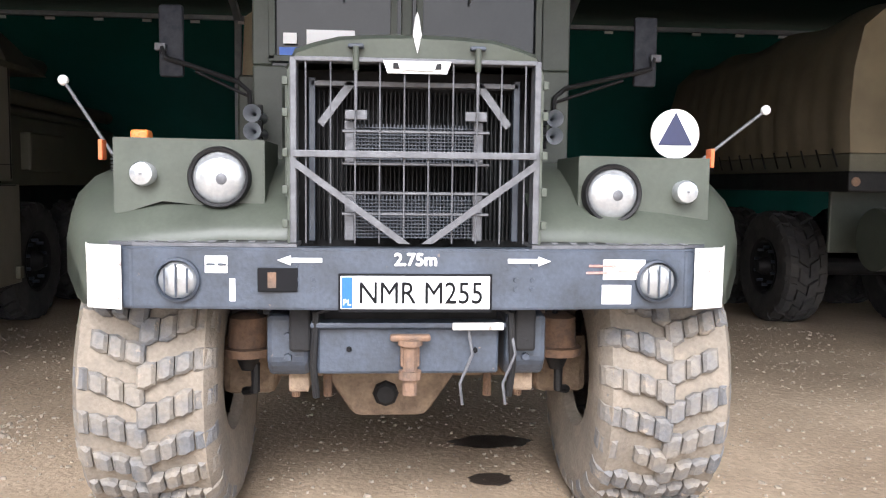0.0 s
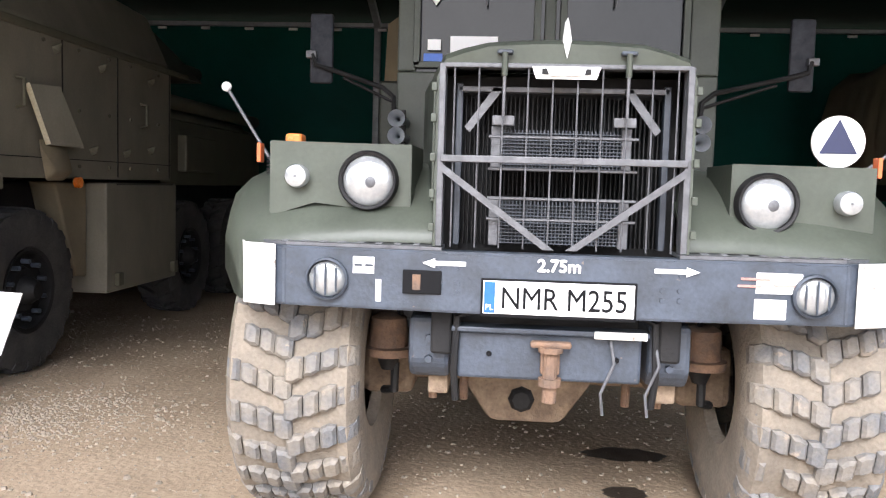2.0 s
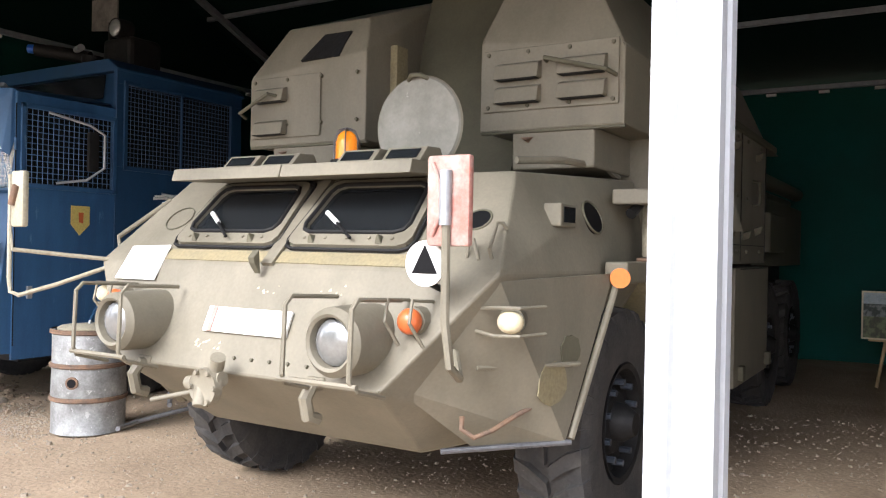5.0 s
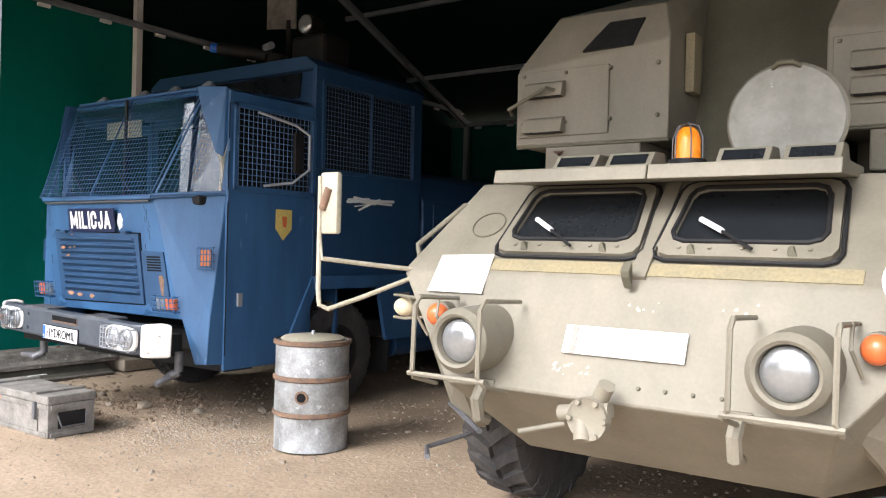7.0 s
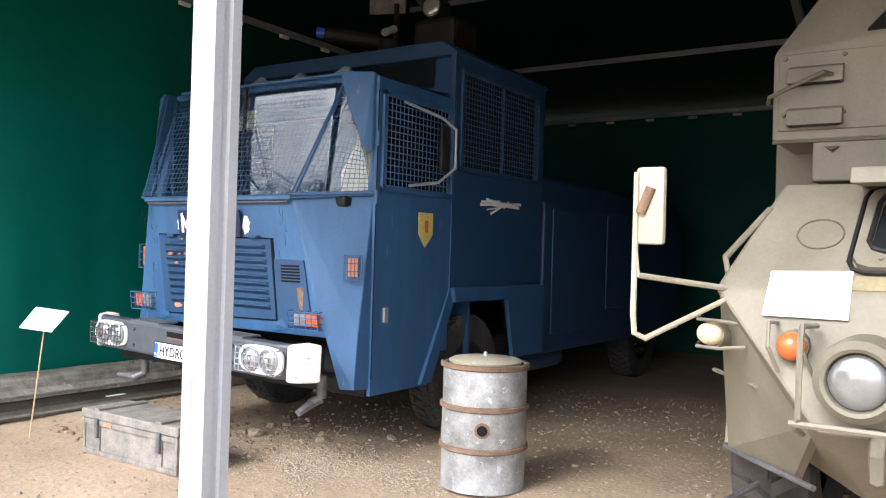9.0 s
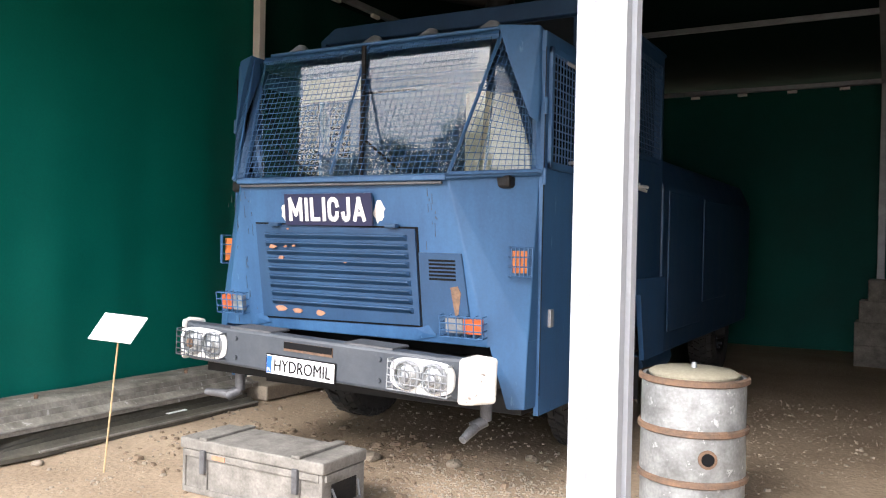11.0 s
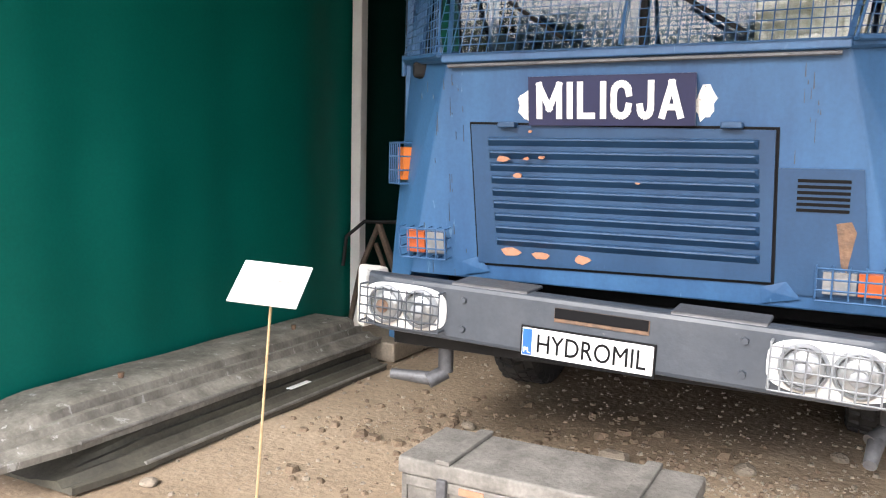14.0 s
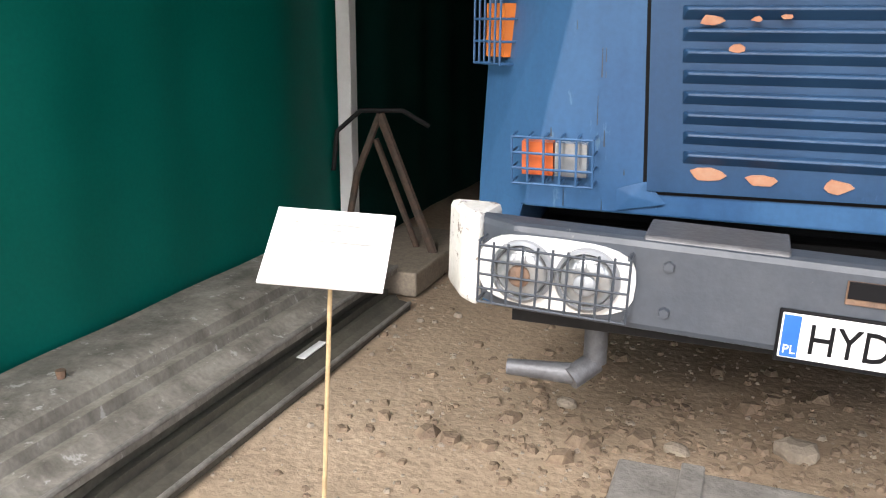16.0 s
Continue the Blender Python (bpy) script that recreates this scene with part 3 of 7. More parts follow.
# lamps, holes and stickers in the bumper
for x in (-0.835, 0.885):
    part("fog_lamp_ring", lathe([(0.02, 0.08), (-0.03, 0.078), (-0.036, 0.07), (0.02, 0.066)], (CX + x, 2.915, 1.13), "y", 24), M_STEEL, bumper, smooth=True)
    fl = ball((CX + x, 2.905, 1.13), 0.068, scale=(1, 0.4, 1))
    for k in range(-4, 5):
        hgt = math.sqrt(0.06 ** 2 - (k * 0.013) ** 2)
        if k in (-3, 0, 3):
            part("fog_lamp_bar", rod((CX + x + k * 0.013, 2.872, 1.13 - hgt * 0.95), (CX + x + k * 0.013, 2.872, 1.13 + hgt * 0.95), 0.004, seg=6), M_STEEL, bumper)
    part("fog_lamp", fl, M_LAMP, bumper, "ribbed clear fog lamp", smooth=True)
part("tow_opening", box(CX - 0.555, CX - 0.415, 2.874, 2.9, 1.09, 1.175, 0.003), M_INK, bumper)
part("tow_pin", rod((CX - 0.505, 2.892, 1.105), (CX - 0.505, 2.892, 1.16), 0.024), M_RUST, bumper, "rusty tow pin", True)
for name, x0, x1, z0, z1, m in (("sticker", -0.74, -0.62, 1.155, 1.215, M_PAPER), ("sticker", -0.655, -0.605, 1.055, 1.135, M_PAPER), ("sticker", 0.60, 0.84, 1.135, 1.208, M_PAPER), ("sticker", 0.64, 0.79, 1.045, 1.115, M_PAPER)):
    part(name, box(CX + x0, CX + x1, 2.873 + abs(x0 + x1) * 0.018, 2.9, z0, z1), m, bumper, "white paper sticker with faint print")
for x, w, z in ((-0.72, 0.03, 1.185), (-0.68, 0.03, 1.185), (0.68, 0.10, 1.185), (0.78, 0.08, 1.165), (0.66, 0.08, 1.16)):
    part("sticker_print", box(CX + x - w / 2, CX + x + w / 2, 2.867 + abs(x) * 0.036, 2.9, z - 0.004, z + 0.004), M_STEEL if x < 0 else M_PINK, bumper)
for spot in [(CX + sx * dx, 2.883, z) for sx in (-1, 1) for dx in (0.36, 0.42) for z in (1.10, 1.135, 1.19)]:
    part("bumper_bolt", bolts([spot], 0.011, (0, -1, 0)), M_STEEL, bumper)
for s in (-1, 1):
    arrow = slab([(CX + s * 0.33, 2.874, 1.195), (CX + s * 0.44, 2.874, 1.195), (CX + s * 0.44, 2.874, 1.185), (CX + s * 0.485, 2.874, 1.203), (CX + s * 0.44, 2.874, 1.22), (CX + s * 0.44, 2.874, 1.211), (CX + s * 0.33, 2.874, 1.211)], -0.004 * s)
    part("arrow_mark", arrow, M_WHITE, bumper, "white painted arrow")
text_mesh("2.75m", 0.062, pose(CX - 0.0, 2.876, 1.205, 90), M_WHITE, bumper, bold=0.002)


def licence_plate(parent, x, y, z, w, h, words, size, squash):
    plate = part("licence_plate", box(x - w / 2, x + w / 2, y - 0.004, y + 0.006, z - h / 2, z + h / 2, 0.003), M_PAPER, parent, "white licence plate with black letters")
    part("plate_frame", box(x - w / 2 - 0.008, x + w / 2 + 0.008, y - 0.001, y + 0.008, z - h / 2 - 0.012, z + h / 2 + 0.008, 0.003), M_INK, plate)
    part("plate_band", box(x - w / 2 + 0.004, x - w / 2 + 0.042, y - 0.006, y, z - h / 2 + 0.004, z + h / 2 - 0.004), M_PLBLUE, plate, "blue country band")
    text_mesh("PL", 0.03, pose(x - w / 2 + 0.023, y - 0.007, z - h * 0.3, 90), M_WHITE, plate, extrude=0.001)
    text_mesh(words, size, pose(x + 0.02, y - 0.0055, z, 90), M_INK, plate, extrude=0.001, fit=squash, bold=0.0004)
    return plate


licence_plate(kraz, CX, 2.868, 1.09, 0.53, 0.118, "NMR M255", 0.118, (0.435, 0.078))
# radiator opening with its guard
GX0, GX1, GZ0, GZ1, GY = CX - 0.435, CX + 0.435, 1.26, 1.905, 2.95
shell = B()
for x in (GX0, GX1):
    box(x - 0.012, x + 0.012, GY - 0.03, GY + 0.05, GZ0, GZ1 + 0.01, 0.004, shell)
box(GX0, GX1, GY - 0.03, GY + 0.03, GZ1 - 0.005, GZ1 + 0.012, 0.004, shell)
part("grille_frame", shell, M_RAIL, kraz)
for i in range(10):
    x = GX0 + 0.0 + (i + 0.5) * 0.087
    part("guard_bar", rod((x, GY - 0.02, GZ0), (x, GY - 0.02, GZ1), 0.0033, seg=6), M_RAIL, kraz)
for z in (1.365, 1.44, 1.545, 1.66):
    part("guard_rail", rod((GX0 + 0.17, GY, z), (GX1 - 0.17, GY, z), 0.006, seg=6), M_RAIL, kraz)
part("cross_bar", box(GX0, GX1, GY - 0.04, GY - 0.025, 1.565, 1.59, 0.003), M_RAIL, kraz, "flat scuffed steel bar")
for s in (-1, 1):
    part("brace", slab([(CX + s * 0.02, GY - 0.03, GZ0), (CX + s * 0.06, GY - 0.03, GZ0), (CX + s * 0.43, GY - 0.03, 1.53), (CX + s * 0.43, GY - 0.03, 1.56)], -0.012 * s), M_RAIL, kraz)
    part("brace", slab([(CX + s * 0.22, GY + 0.1, 1.84), (CX + s * 0.25, GY + 0.1, 1.85), (CX + s * 0.36, GY + 0.1, 1.70), (CX + s * 0.34, GY + 0.1, 1.68)], -0.012 * s), M_RAIL, kraz)
    part("bonnet_catch", rod((CX + s * 0.215, GY - 0.05, 1.93), (CX + s * 0.215, GY - 0.05, 1.73), 0.006), M_RAIL, kraz)
    part("catch_sleeve", rod((CX + s * 0.215, GY - 0.055, 1.95), (CX + s * 0.215, GY - 0.05, 1.87), 0.011), M_GREEN, kraz, smooth=True)
    part("catch_hook", soften(box(CX + s * 0.215 - 0.028, CX + s * 0.215 + 0.028, GY - 0.06, GY, 1.945, 1.96), 0.006), M_STEEL, kraz)
    part("catch_plate", box(CX + s * 0.215 - 0.04, CX + s * 0.215 + 0.04, GY - 0.01, GY + 0.005, 1.70, 1.735, 0.004), M_RAIL, kraz)
core = B()
for i in range(46):
    x = GX0 + 0.06 + i * 0.0167
    box(x, x + 0.003, 3.12, 3.18, GZ0, 1.82, 0, core)
tagged(part("radiator_fins", core, M_BLACK, kraz), kind="stuff")
part("radiator_back", box(GX0 - 0.02, GX1 + 0.02, 3.2, 3.26, GZ0 - 0.05, GZ1), M_BLACK, kraz)
for z0, z1 in ((1.55, 1.69), (1.275, 1.43)):
    c = B()
    for i in range(int((z1 - z0) / 0.0125)):
        box(CX - 0.225, CX + 0.215, 3.0, 3.05, z0 + i * 0.0125, z0 + i * 0.0125 + 0.004, 0, c)
    for i in range(34):
        box(CX - 0.225 + i * 0.0132, CX - 0.221 + i * 0.0132, 3.005, 3.05, z0, z1, 0, c)
    cooler = part("oil_cooler", c, M_COOLER, kraz, "finned blue-grey oil cooler")
    for x in (-0.24, 0.23):
        part("cooler_tank", box(CX + x - 0.018, CX + x + 0.018, 2.99, 3.06, z0 - 0.01, z1 + 0.01, 0.004), M_RAIL, cooler)
for x in (GX0 + 0.055, GX1 - 0.055):
    part("radiator_frame", box(x - 0.012, x + 0.012, 3.05, 3.1, GZ0, 1.86, 0.003), M_COOLER, kraz)
part("radiator_frame", box(GX0 + 0.05, GX1 - 0.05, 3.05, 3.1, 1.83, 1.85, 0.003), M_RAIL, kraz)
# name badge as a plain winged plate
part("badge", slab([(CX - 0.12, GY - 0.045, 1.905), (CX - 0.105, GY - 0.045, 1.862), (CX + 0.105, GY - 0.045, 1.862), (CX + 0.12, GY - 0.045, 1.905)], 0.01), M_WHITE, kraz, "white winged badge")
part("badge_bar", box(CX - 0.085, CX + 0.085, GY - 0.05, GY - 0.04, 1.877, 1.897), M_BLACK, kraz)
part("badge_mark", hull([(CX - 0.06, GY - 0.055, 1.872), (CX + 0.06, GY - 0.055, 1.872), (CX - 0.07, GY - 0.055, 1.902), (CX + 0.07, GY - 0.055, 1.902), (CX, GY - 0.045, 1.89)]), M_WHITE, kraz)
part("bonnet_ornament", hull([(CX, 2.90, 1.93), (CX - 0.016, 2.93, 2.0), (CX + 0.016, 2.93, 2.0), (CX, 2.93, 2.08), (CX - 0.008, 2.97, 2.07), (CX + 0.008, 2.97, 2.07), (CX, 3.05, 2.0)]), M_WHITE, kraz, "white bonnet ornament")
# bonnet: arched skin from the opening to the cab
hood = B()
sections = []
for y, half, zt in ((2.92, 0.455, 1.985), (2.96, 0.46, 2.005), (3.1, 0.475, 2.03), (3.6, 0.53, 2.08), (4.35, 0.63, 2.11), (4.72, 0.69, 2.13)):
    ring = [(-half, 1.26), (-half, 1.6), (-half, zt - 0.12), (-half + 0.03, zt - 0.06), (-half + 0.10, zt - 0.035)] + [(half * f, zt - 0.035 * f * f) for f in (-0.6, -0.3, 0, 0.3, 0.6)] + [(half - 0.10, zt - 0.035), (half - 0.03, zt - 0.06), (half, zt - 0.12), (half, 1.6), (half, 1.26)]
    sections.append([hood.verts.new((CX + x, y, z)) for x, z in ring])
for u, v in zip(sections, sections[1:]):
    for i in range(len(u) - 1):
        hood.faces.new((u[i], u[i + 1], v[i + 1], v[i]))
inner = [hood.verts.new((CX + (-0.437 if i < 2 else 0.437 if i > 12 else max(-0.437, min(0.437, s.co.x - CX))), 2.925, min(s.co.z, 1.915))) for i, s in enumerate(sections[0])]
for i in range(len(inner) - 1):
    if (inner[i].co - sections[0][i].co).length > 0.001:
        hood.faces.new((sections[0][i], inner[i], inner[i + 1], sections[0][i + 1]))
part("bonnet", hood, M_GREEN, kraz, "", True)
for s in (-1, 1):
    part("bonnet_side_panel", slab([(CX + s * 0.475, 3.03, 1.42), (CX + s * 0.615, 4.2, 1.42), (CX + s * 0.615, 4.2, 1.92), (CX + s * 0.475, 3.03, 1.83)], 0.01 * s), M_GREEN, kraz)
    for z in (1.33, 1.45, 1.58, 1.72, 1.83):
        part("hinge", box(CX + s * 0.462 - 0.01, CX + s * 0.462 + 0.01, 2.905, 2.93, z - 0.015, z + 0.015, 0.003), M_GREEN, kraz)
    # wing over the wheel
    wing = B()
    rows = []
    for y, z, out in ((3.0, 1.255, 1.17), (3.02, 1.30, 1.2), (3.10, 1.37, 1.25), (3.25, 1.45, 1.34), (3.45, 1.52, 1.385), (3.8, 1.56, 1.42), (4.2, 1.52, 1.42), (4.5, 1.38, 1.42), (4.65, 1.1, 1.42)):
        rows.append([wing.verts.new((CX + s * x, y, zz)) for x, zz in ((0.44, z + 0.02), (0.7, z + 0.02), (0.95, z), (out - 0.09, z - 0.03), (out - 0.02, z - 0.1), (out, z - 0.2), (out, max(z - 0.32, 1.04)))])
    for u, v in zip(rows, rows[1:]):
        for i in range(6):
            wing.faces.new((u[i], u[i + 1], v[i + 1], v[i]))
    geo = bmesh.ops.extrude_face_region(wing, geom=list(wing.faces))
    bmesh.ops.translate(wing, verts=[g for g in geo["geom"] if isinstance(g, bmesh.types.BMVert)], vec=(0, 0, -0.012))
    part("wing", wing, M_GREEN, kraz, "", True)
    # lamp housing
    drop = 0.045 if s > 0 else 0.0
    xa, xb = (-1.11, -0.565) if s < 0 else (0.64, 1.15)
    face = slab([(CX + xa, 3.12, 1.345 - drop), (CX + (xa + xb) / 2 - 0.1, 3.12, 1.40 - drop), (CX + (xa + xb) / 2 + 0.1, 3.12, 1.38 - drop), (CX + xb, 3.12, 1.305 if s < 0 else 1.29), (CX + xb, 3.12, 1.63 - drop), (CX + xa, 3.12, 1.635 - drop)], 0.012)
    housing = part("lamp_housing", face, M_GREEN, kraz)
    sides = B()
    for x in (xa, xb):
        box(CX + x - 0.005, CX + x + 0.005, 3.11, 3.5, 1.36 - drop, 1.632 - drop, 0.002, sides)
    box(CX + xa, CX + xb, 3.12, 3.45, 1.622 - drop, 1.632 - drop, 0.002, sides)
    part("housing_sides", sides, M_GREEN, housing)
    part("rivets", bolts([(CX + xa + 0.03, 3.115, 1.355 - drop), (CX + xb - 0.03, 3.115, 1.34 - drop), ((xa * 2 + xb) / 3 + CX, 3.115, 1.405 - drop), ((xa + xb * 2) / 3 + CX, 3.115, 1.395 - drop)], 0.008, (0, -1, 0)), M_RAIL, housing)
    hx = -0.722 if s < 0 else 0.76
    lamp = part("headlight", lathe([(0.05, 0.112), (-0.03, 0.115), (-0.045, 0.108), (-0.04, 0.098), (0.0, 0.095)], (CX + hx, 3.1, 1.49 - drop), "y", 36), M_BLACK, housing, "black-rimmed round headlight", True)
    part("lens", ball((CX + hx, 3.085, 1.49 - drop), 0.1, scale=(1, 0.42, 1), seg=24), M_LAMP, housing, "clear headlight lens", True)
    part("bulb_shade", ball((CX + hx + 0.012, 3.046, 1.485 - drop), 0.022, scale=(1, 0.25, 1)), M_RAIL, housing, "", True)
    sx = -1.0 if s < 0 else 1.05
    part("side_lamp", lathe([(0.03, 0.045), (-0.03, 0.047), (-0.045, 0.04), (-0.05, 0.02), (-0.05, 0.004)], (CX + sx, 3.1, 1.5 - drop), "y", 24), M_LAMP, housing, "small clear side lamp", True)
    part("side_lamp_screw", rod((CX + sx, 3.055, 1.5 - drop), (CX + sx, 3.045, 1.5 - drop), 0.005), M_RAIL, housing)
    # width feeler
    foot = Vector((CX + s * 1.18, 3.35, 1.56))
    tip = Vector((-1.255, 3.35, 1.865)) if s < 0 else Vector((1.605, 3.35, 1.80))
    feeler = part("feeler_rod", rod(foot, tip, 0.007), M_RAIL, kraz, "thin steel width feeler")
    part("feeler_ball", ball(tip, 0.021), M_WHITE, feeler, "white ball tip", True)
    sp = B()
    for k in range(5):
        rod(foot + Vector((0, 0, -0.05 + k * 0.015)), foot + Vector((0, 0, -0.042 + k * 0.015)), 0.02, sp)
    part("feeler_spring", sp, M_BLACK, feeler)
    # mirror
    mx = CX + s * (1.297 if s < 0 else 1.40)
    mirror = part("mirror", soften(box(mx - 0.068, mx + 0.068, 4.70, 4.74, 2.05, 2.45), 0.018), M_SMOKE, kraz, "black plastic mirror housing with pale edges", True)
    part("mirror_bracket", box(mx + s * 0.05 - 0.03, mx + s * 0.05 + 0.03, 4.66, 4.70, 2.19, 2.23, 0.004), M_RAIL, mirror)
    part("mirror_arm", tube([(mx + s * 0.04, 4.67, 2.21), (mx + s * 0.02, 4.66, 2.15), (mx - s * 0.08, 4.66, 2.12), (CX + s * 0.93, 4.69, 2.03), (CX + s * 0.87, 4.70, 1.98), (CX + s * 0.86, 4.70, 1.78)], 0.014), M_BLACK, kraz, smooth=True)
    part("arm_stay", rod((mx - s * 0.14, 4.67, 2.08), (CX + s * 0.87, 4.70, 1.95), 0.009), M_BLACK, kraz)
    # twin air horns
    for z in (1.738, 1.83):
        horn = lathe([(0.09, 0.006), (-0.03, 0.012), (-0.085, 0.03), (-0.10, 0.047), (-0.104, 0.047), (-0.09, 0.033), (-0.03, 0.018), (0.0, 0.014), (0.2, 0.02), (0.26, 0.03), (0.3, 0.03), (0.3, 0.004)], (CX + s * 0.80, 4.45, z), "y", 24)
        part("air_horn", horn, M_GALV, kraz, "grey trumpet air horn", True)
    part("horn_bracket", box(CX + s * 0.80 - 0.012, CX + s * 0.80 + 0.012, 4.62, 4.66, 1.68, 1.90, 0.003), M_BLACK, kraz)
part("orange_lamp", soften(box(-0.99, -0.92, 3.3, 3.38, 1.632, 1.675), 0.012), M_ORANGE, kraz, "orange marker lamp")
for s, x in ((-1, -1.04), (1, 1.285)):
    part("reflector", box(x - 0.008, x + 0.008, 3.11, 3.16, 1.55, 1.625, 0.003), M_RED, kraz, "red reflector")
# warning disc with a triangle
disc = part("warning_disc", rod((1.165, 3.2, 1.685), (1.165, 3.212, 1.685), 0.098, seg=40), M_WHITE, kraz, "white round plate with a dark triangle")
part("disc_triangle", slab([(1.165 - 0.07, 3.197, 1.64), (1.165 + 0.07, 3.197, 1.64), (1.165, 3.197, 1.77)], 0.004), M_NAVY, disc, "dark blue triangle")
# cab
CY = 4.72
cab = part("cab", box(CX - 0.80, CX + 0.87, CY, CY + 0.07, 1.15, 2.13, 0.01), M_GREEN, kraz, "dark green cab")
for x0, x1, z0, z1 in ((-0.80, 0.87, 2.82, 2.95), (-0.80, -0.70, 2.13, 2.82), (0.72, 0.87, 2.13, 2.82), (-0.03, 0.03, 2.13, 2.82)):
    part("cab_pillar", box(CX + x0, CX + x1, CY, CY + 0.07, z0, z1, 0.01), M_GREEN, cab)
for s in (-1, 1):
    for y0, y1, z0, z1 in ((0.07, 1.6, 1.15, 2.13), (0.07, 0.2, 2.13, 2.9), (0.9, 1.6, 2.13, 2.9)):
        part("cab_side", box(CX + (0.83 if s > 0 else -0.80), CX + (0.87 if s > 0 else -0.76), CY + y0, CY + y1, z0, z1, 0.005), M_GREEN, cab)
part("cab_back", box(CX - 0.80, CX + 0.87, CY + 1.55, CY + 1.62, 1.15, 2.95, 0.01), M_GREEN, cab)
part("cab_roof", box(CX - 0.82, CX + 0.89, CY - 0.02, CY + 1.62, 2.9, 2.98, 0.02), M_GREEN, cab)
for s in (-1, 1):
    fr = B()
    for x0, x1, z0, z1 in ((0.05, 0.085, 2.16, 2.80), (0.68, 0.715, 2.16, 2.80), (0.05, 0.715, 2.15, 2.185), (0.05, 0.715, 2.77, 2.80)):
        box(CX + s * x0, CX + s * x1, CY - 0.02, CY, z0, z1, 0.004, fr)
    ws = part("windscreen_frame", fr, M_GREEN, kraz)
    part("windscreen", box(CX + s * 0.03, CX + s * 0.72, CY + 0.02, CY + 0.026, 2.13, 2.82), M_PANE, ws, "dark windscreen pane")
    part("wiper", rod((CX + s * 0.35, CY - 0.03, 2.83), (CX + s * 0.33, CY - 0.03, 2.5), 0.006), M_RAIL, ws)
    wf = B()
    for y0, y1, z0, z1 in ((CY + 0.2, CY + 0.9, 2.13, 2.17), (CY + 0.2, CY + 0.24, 2.13, 2.85), (CY + 0.86, CY + 0.9, 2.13, 2.85)):
        box(CX + s * (0.79 if s < 0 else 0.86), CX + s * (0.815 if s < 0 else 0.885), y0, y1, z0, z1, 0.004, wf)
    part("door_window_frame", wf, M_GREEN, kraz)
    part("door_window", box(CX + s * (0.775 if s < 0 else 0.845), CX + s * (0.78 if s < 0 else 0.85), CY + 0.2, CY + 0.9, 2.13, 2.85), M_PANE, kraz)
part("windscreen_card", box(CX - 0.52, CX - 0.27, CY - 0.012, CY - 0.008, 2.19, 2.33), M_PAPER, kraz, "white card behind the windscreen")
part("windscreen_sticker", box(CX - 0.64, CX - 0.57, CY - 0.014, CY - 0.01, 2.25, 2.31), M_PAPER, kraz)
part("windscreen_sticker", box(CX - 0.66, CX - 0.56, CY - 0.014, CY - 0.01, 2.18, 2.23), M_PLBLUE, kraz)
part("diamond_mark", slab([(CX - 0.6, CY - 0.012, 2.5), (CX - 0.56, CY - 0.012, 2.56), (CX - 0.6, CY - 0.012, 2.63), (CX - 0.64, CY - 0.012, 2.56)], 0.004), M_PAPER, kraz)
for ob in list(kraz.children_recursive):
    # the cab is a little wider than the bonnet's rear
    if ob.name.split(".")[0] in ("cab", "cab_pillar", "cab_side", "cab_back", "cab_roof", "windscreen_frame", "windscreen", "wiper", "door_window_frame", "door_window", "windscreen_card", "windscreen_sticker", "diamond_mark"):
        ob.data.transform(Matrix.Translation((0.013, 0, 0)) @ Matrix.Diagonal((1.084, 1, 1, 1)))
bed = B()
box(CX - 1.25, CX + 1.25, CY + 1.8, 11.2, 1.4, 2.3, 0.02, bed)
part("cargo_body", bed, M_GREEN, kraz)
top = hull([(CX + sx * x, y, z) for sx in (-1, 1) for y in (CY + 1.85, 11.1) for x, z in ((1.22, 2.3), (1.2, 2.75), (0.9, 2.97))])
part("canvas_cover", top, M_CANVAS, kraz, "olive canvas cover")
# frame and underside
for s in (-1, 1):
    part("chassis_rail", box(CX + s * 0.38, CX + s * 0.46, 3.0, 11.0, 0.85, 1.05, 0.01), M_BLACK, kraz)
part("engine_underside", soften(box(CX - 0.4, CX + 0.4, 3.3, 5.6, 0.72, 1.2), 0.05), M_BLACK, kraz)
tow = part("tow_beam", box(CX - 0.36, CX + 0.32, 3.0, 3.06, 0.765, 0.945, 0.012), M_STEEL, kraz, "blue-black tow cross-member")
part("tow_beam_lip", box(CX - 0.38, CX + 0.34, 2.96, 3.06, 0.945, 0.965, 0.005), M_STEEL, tow)
for spot in ((CX - 0.24, 2.998, 0.86), (CX + 0.23, 2.998, 0.855)):
    part("beam_hole", bolts([spot], 0.012, (0, -1, 0)), M_INK, tow)
hook = rod((CX - 0.015, 2.95, 0.9), (CX - 0.015, 2.95, 0.70), 0.027)
rod((CX - 0.015, 2.95, 0.905), (CX - 0.015, 2.95, 0.885), 0.045, hook)
rod((CX - 0.015, 2.95, 0.79), (CX - 0.015, 2.95, 0.76), 0.042, hook)
box(CX - 0.09, CX + 0.06, 2.93, 2.97, 0.9, 0.925, 0.01, hook)
box(CX - 0.05, CX + 0.02, 2.95, 3.01, 0.8, 0.88, 0.008, hook)
part("tow_hook", hook, M_RUST, tow, "rusty tow pin and jaw")
part("white_tag", box(CX + 0.14, CX + 0.33, 2.945, 2.96, 0.94, 0.968, 0.004), M_CHIP, tow, "chipped white tag")
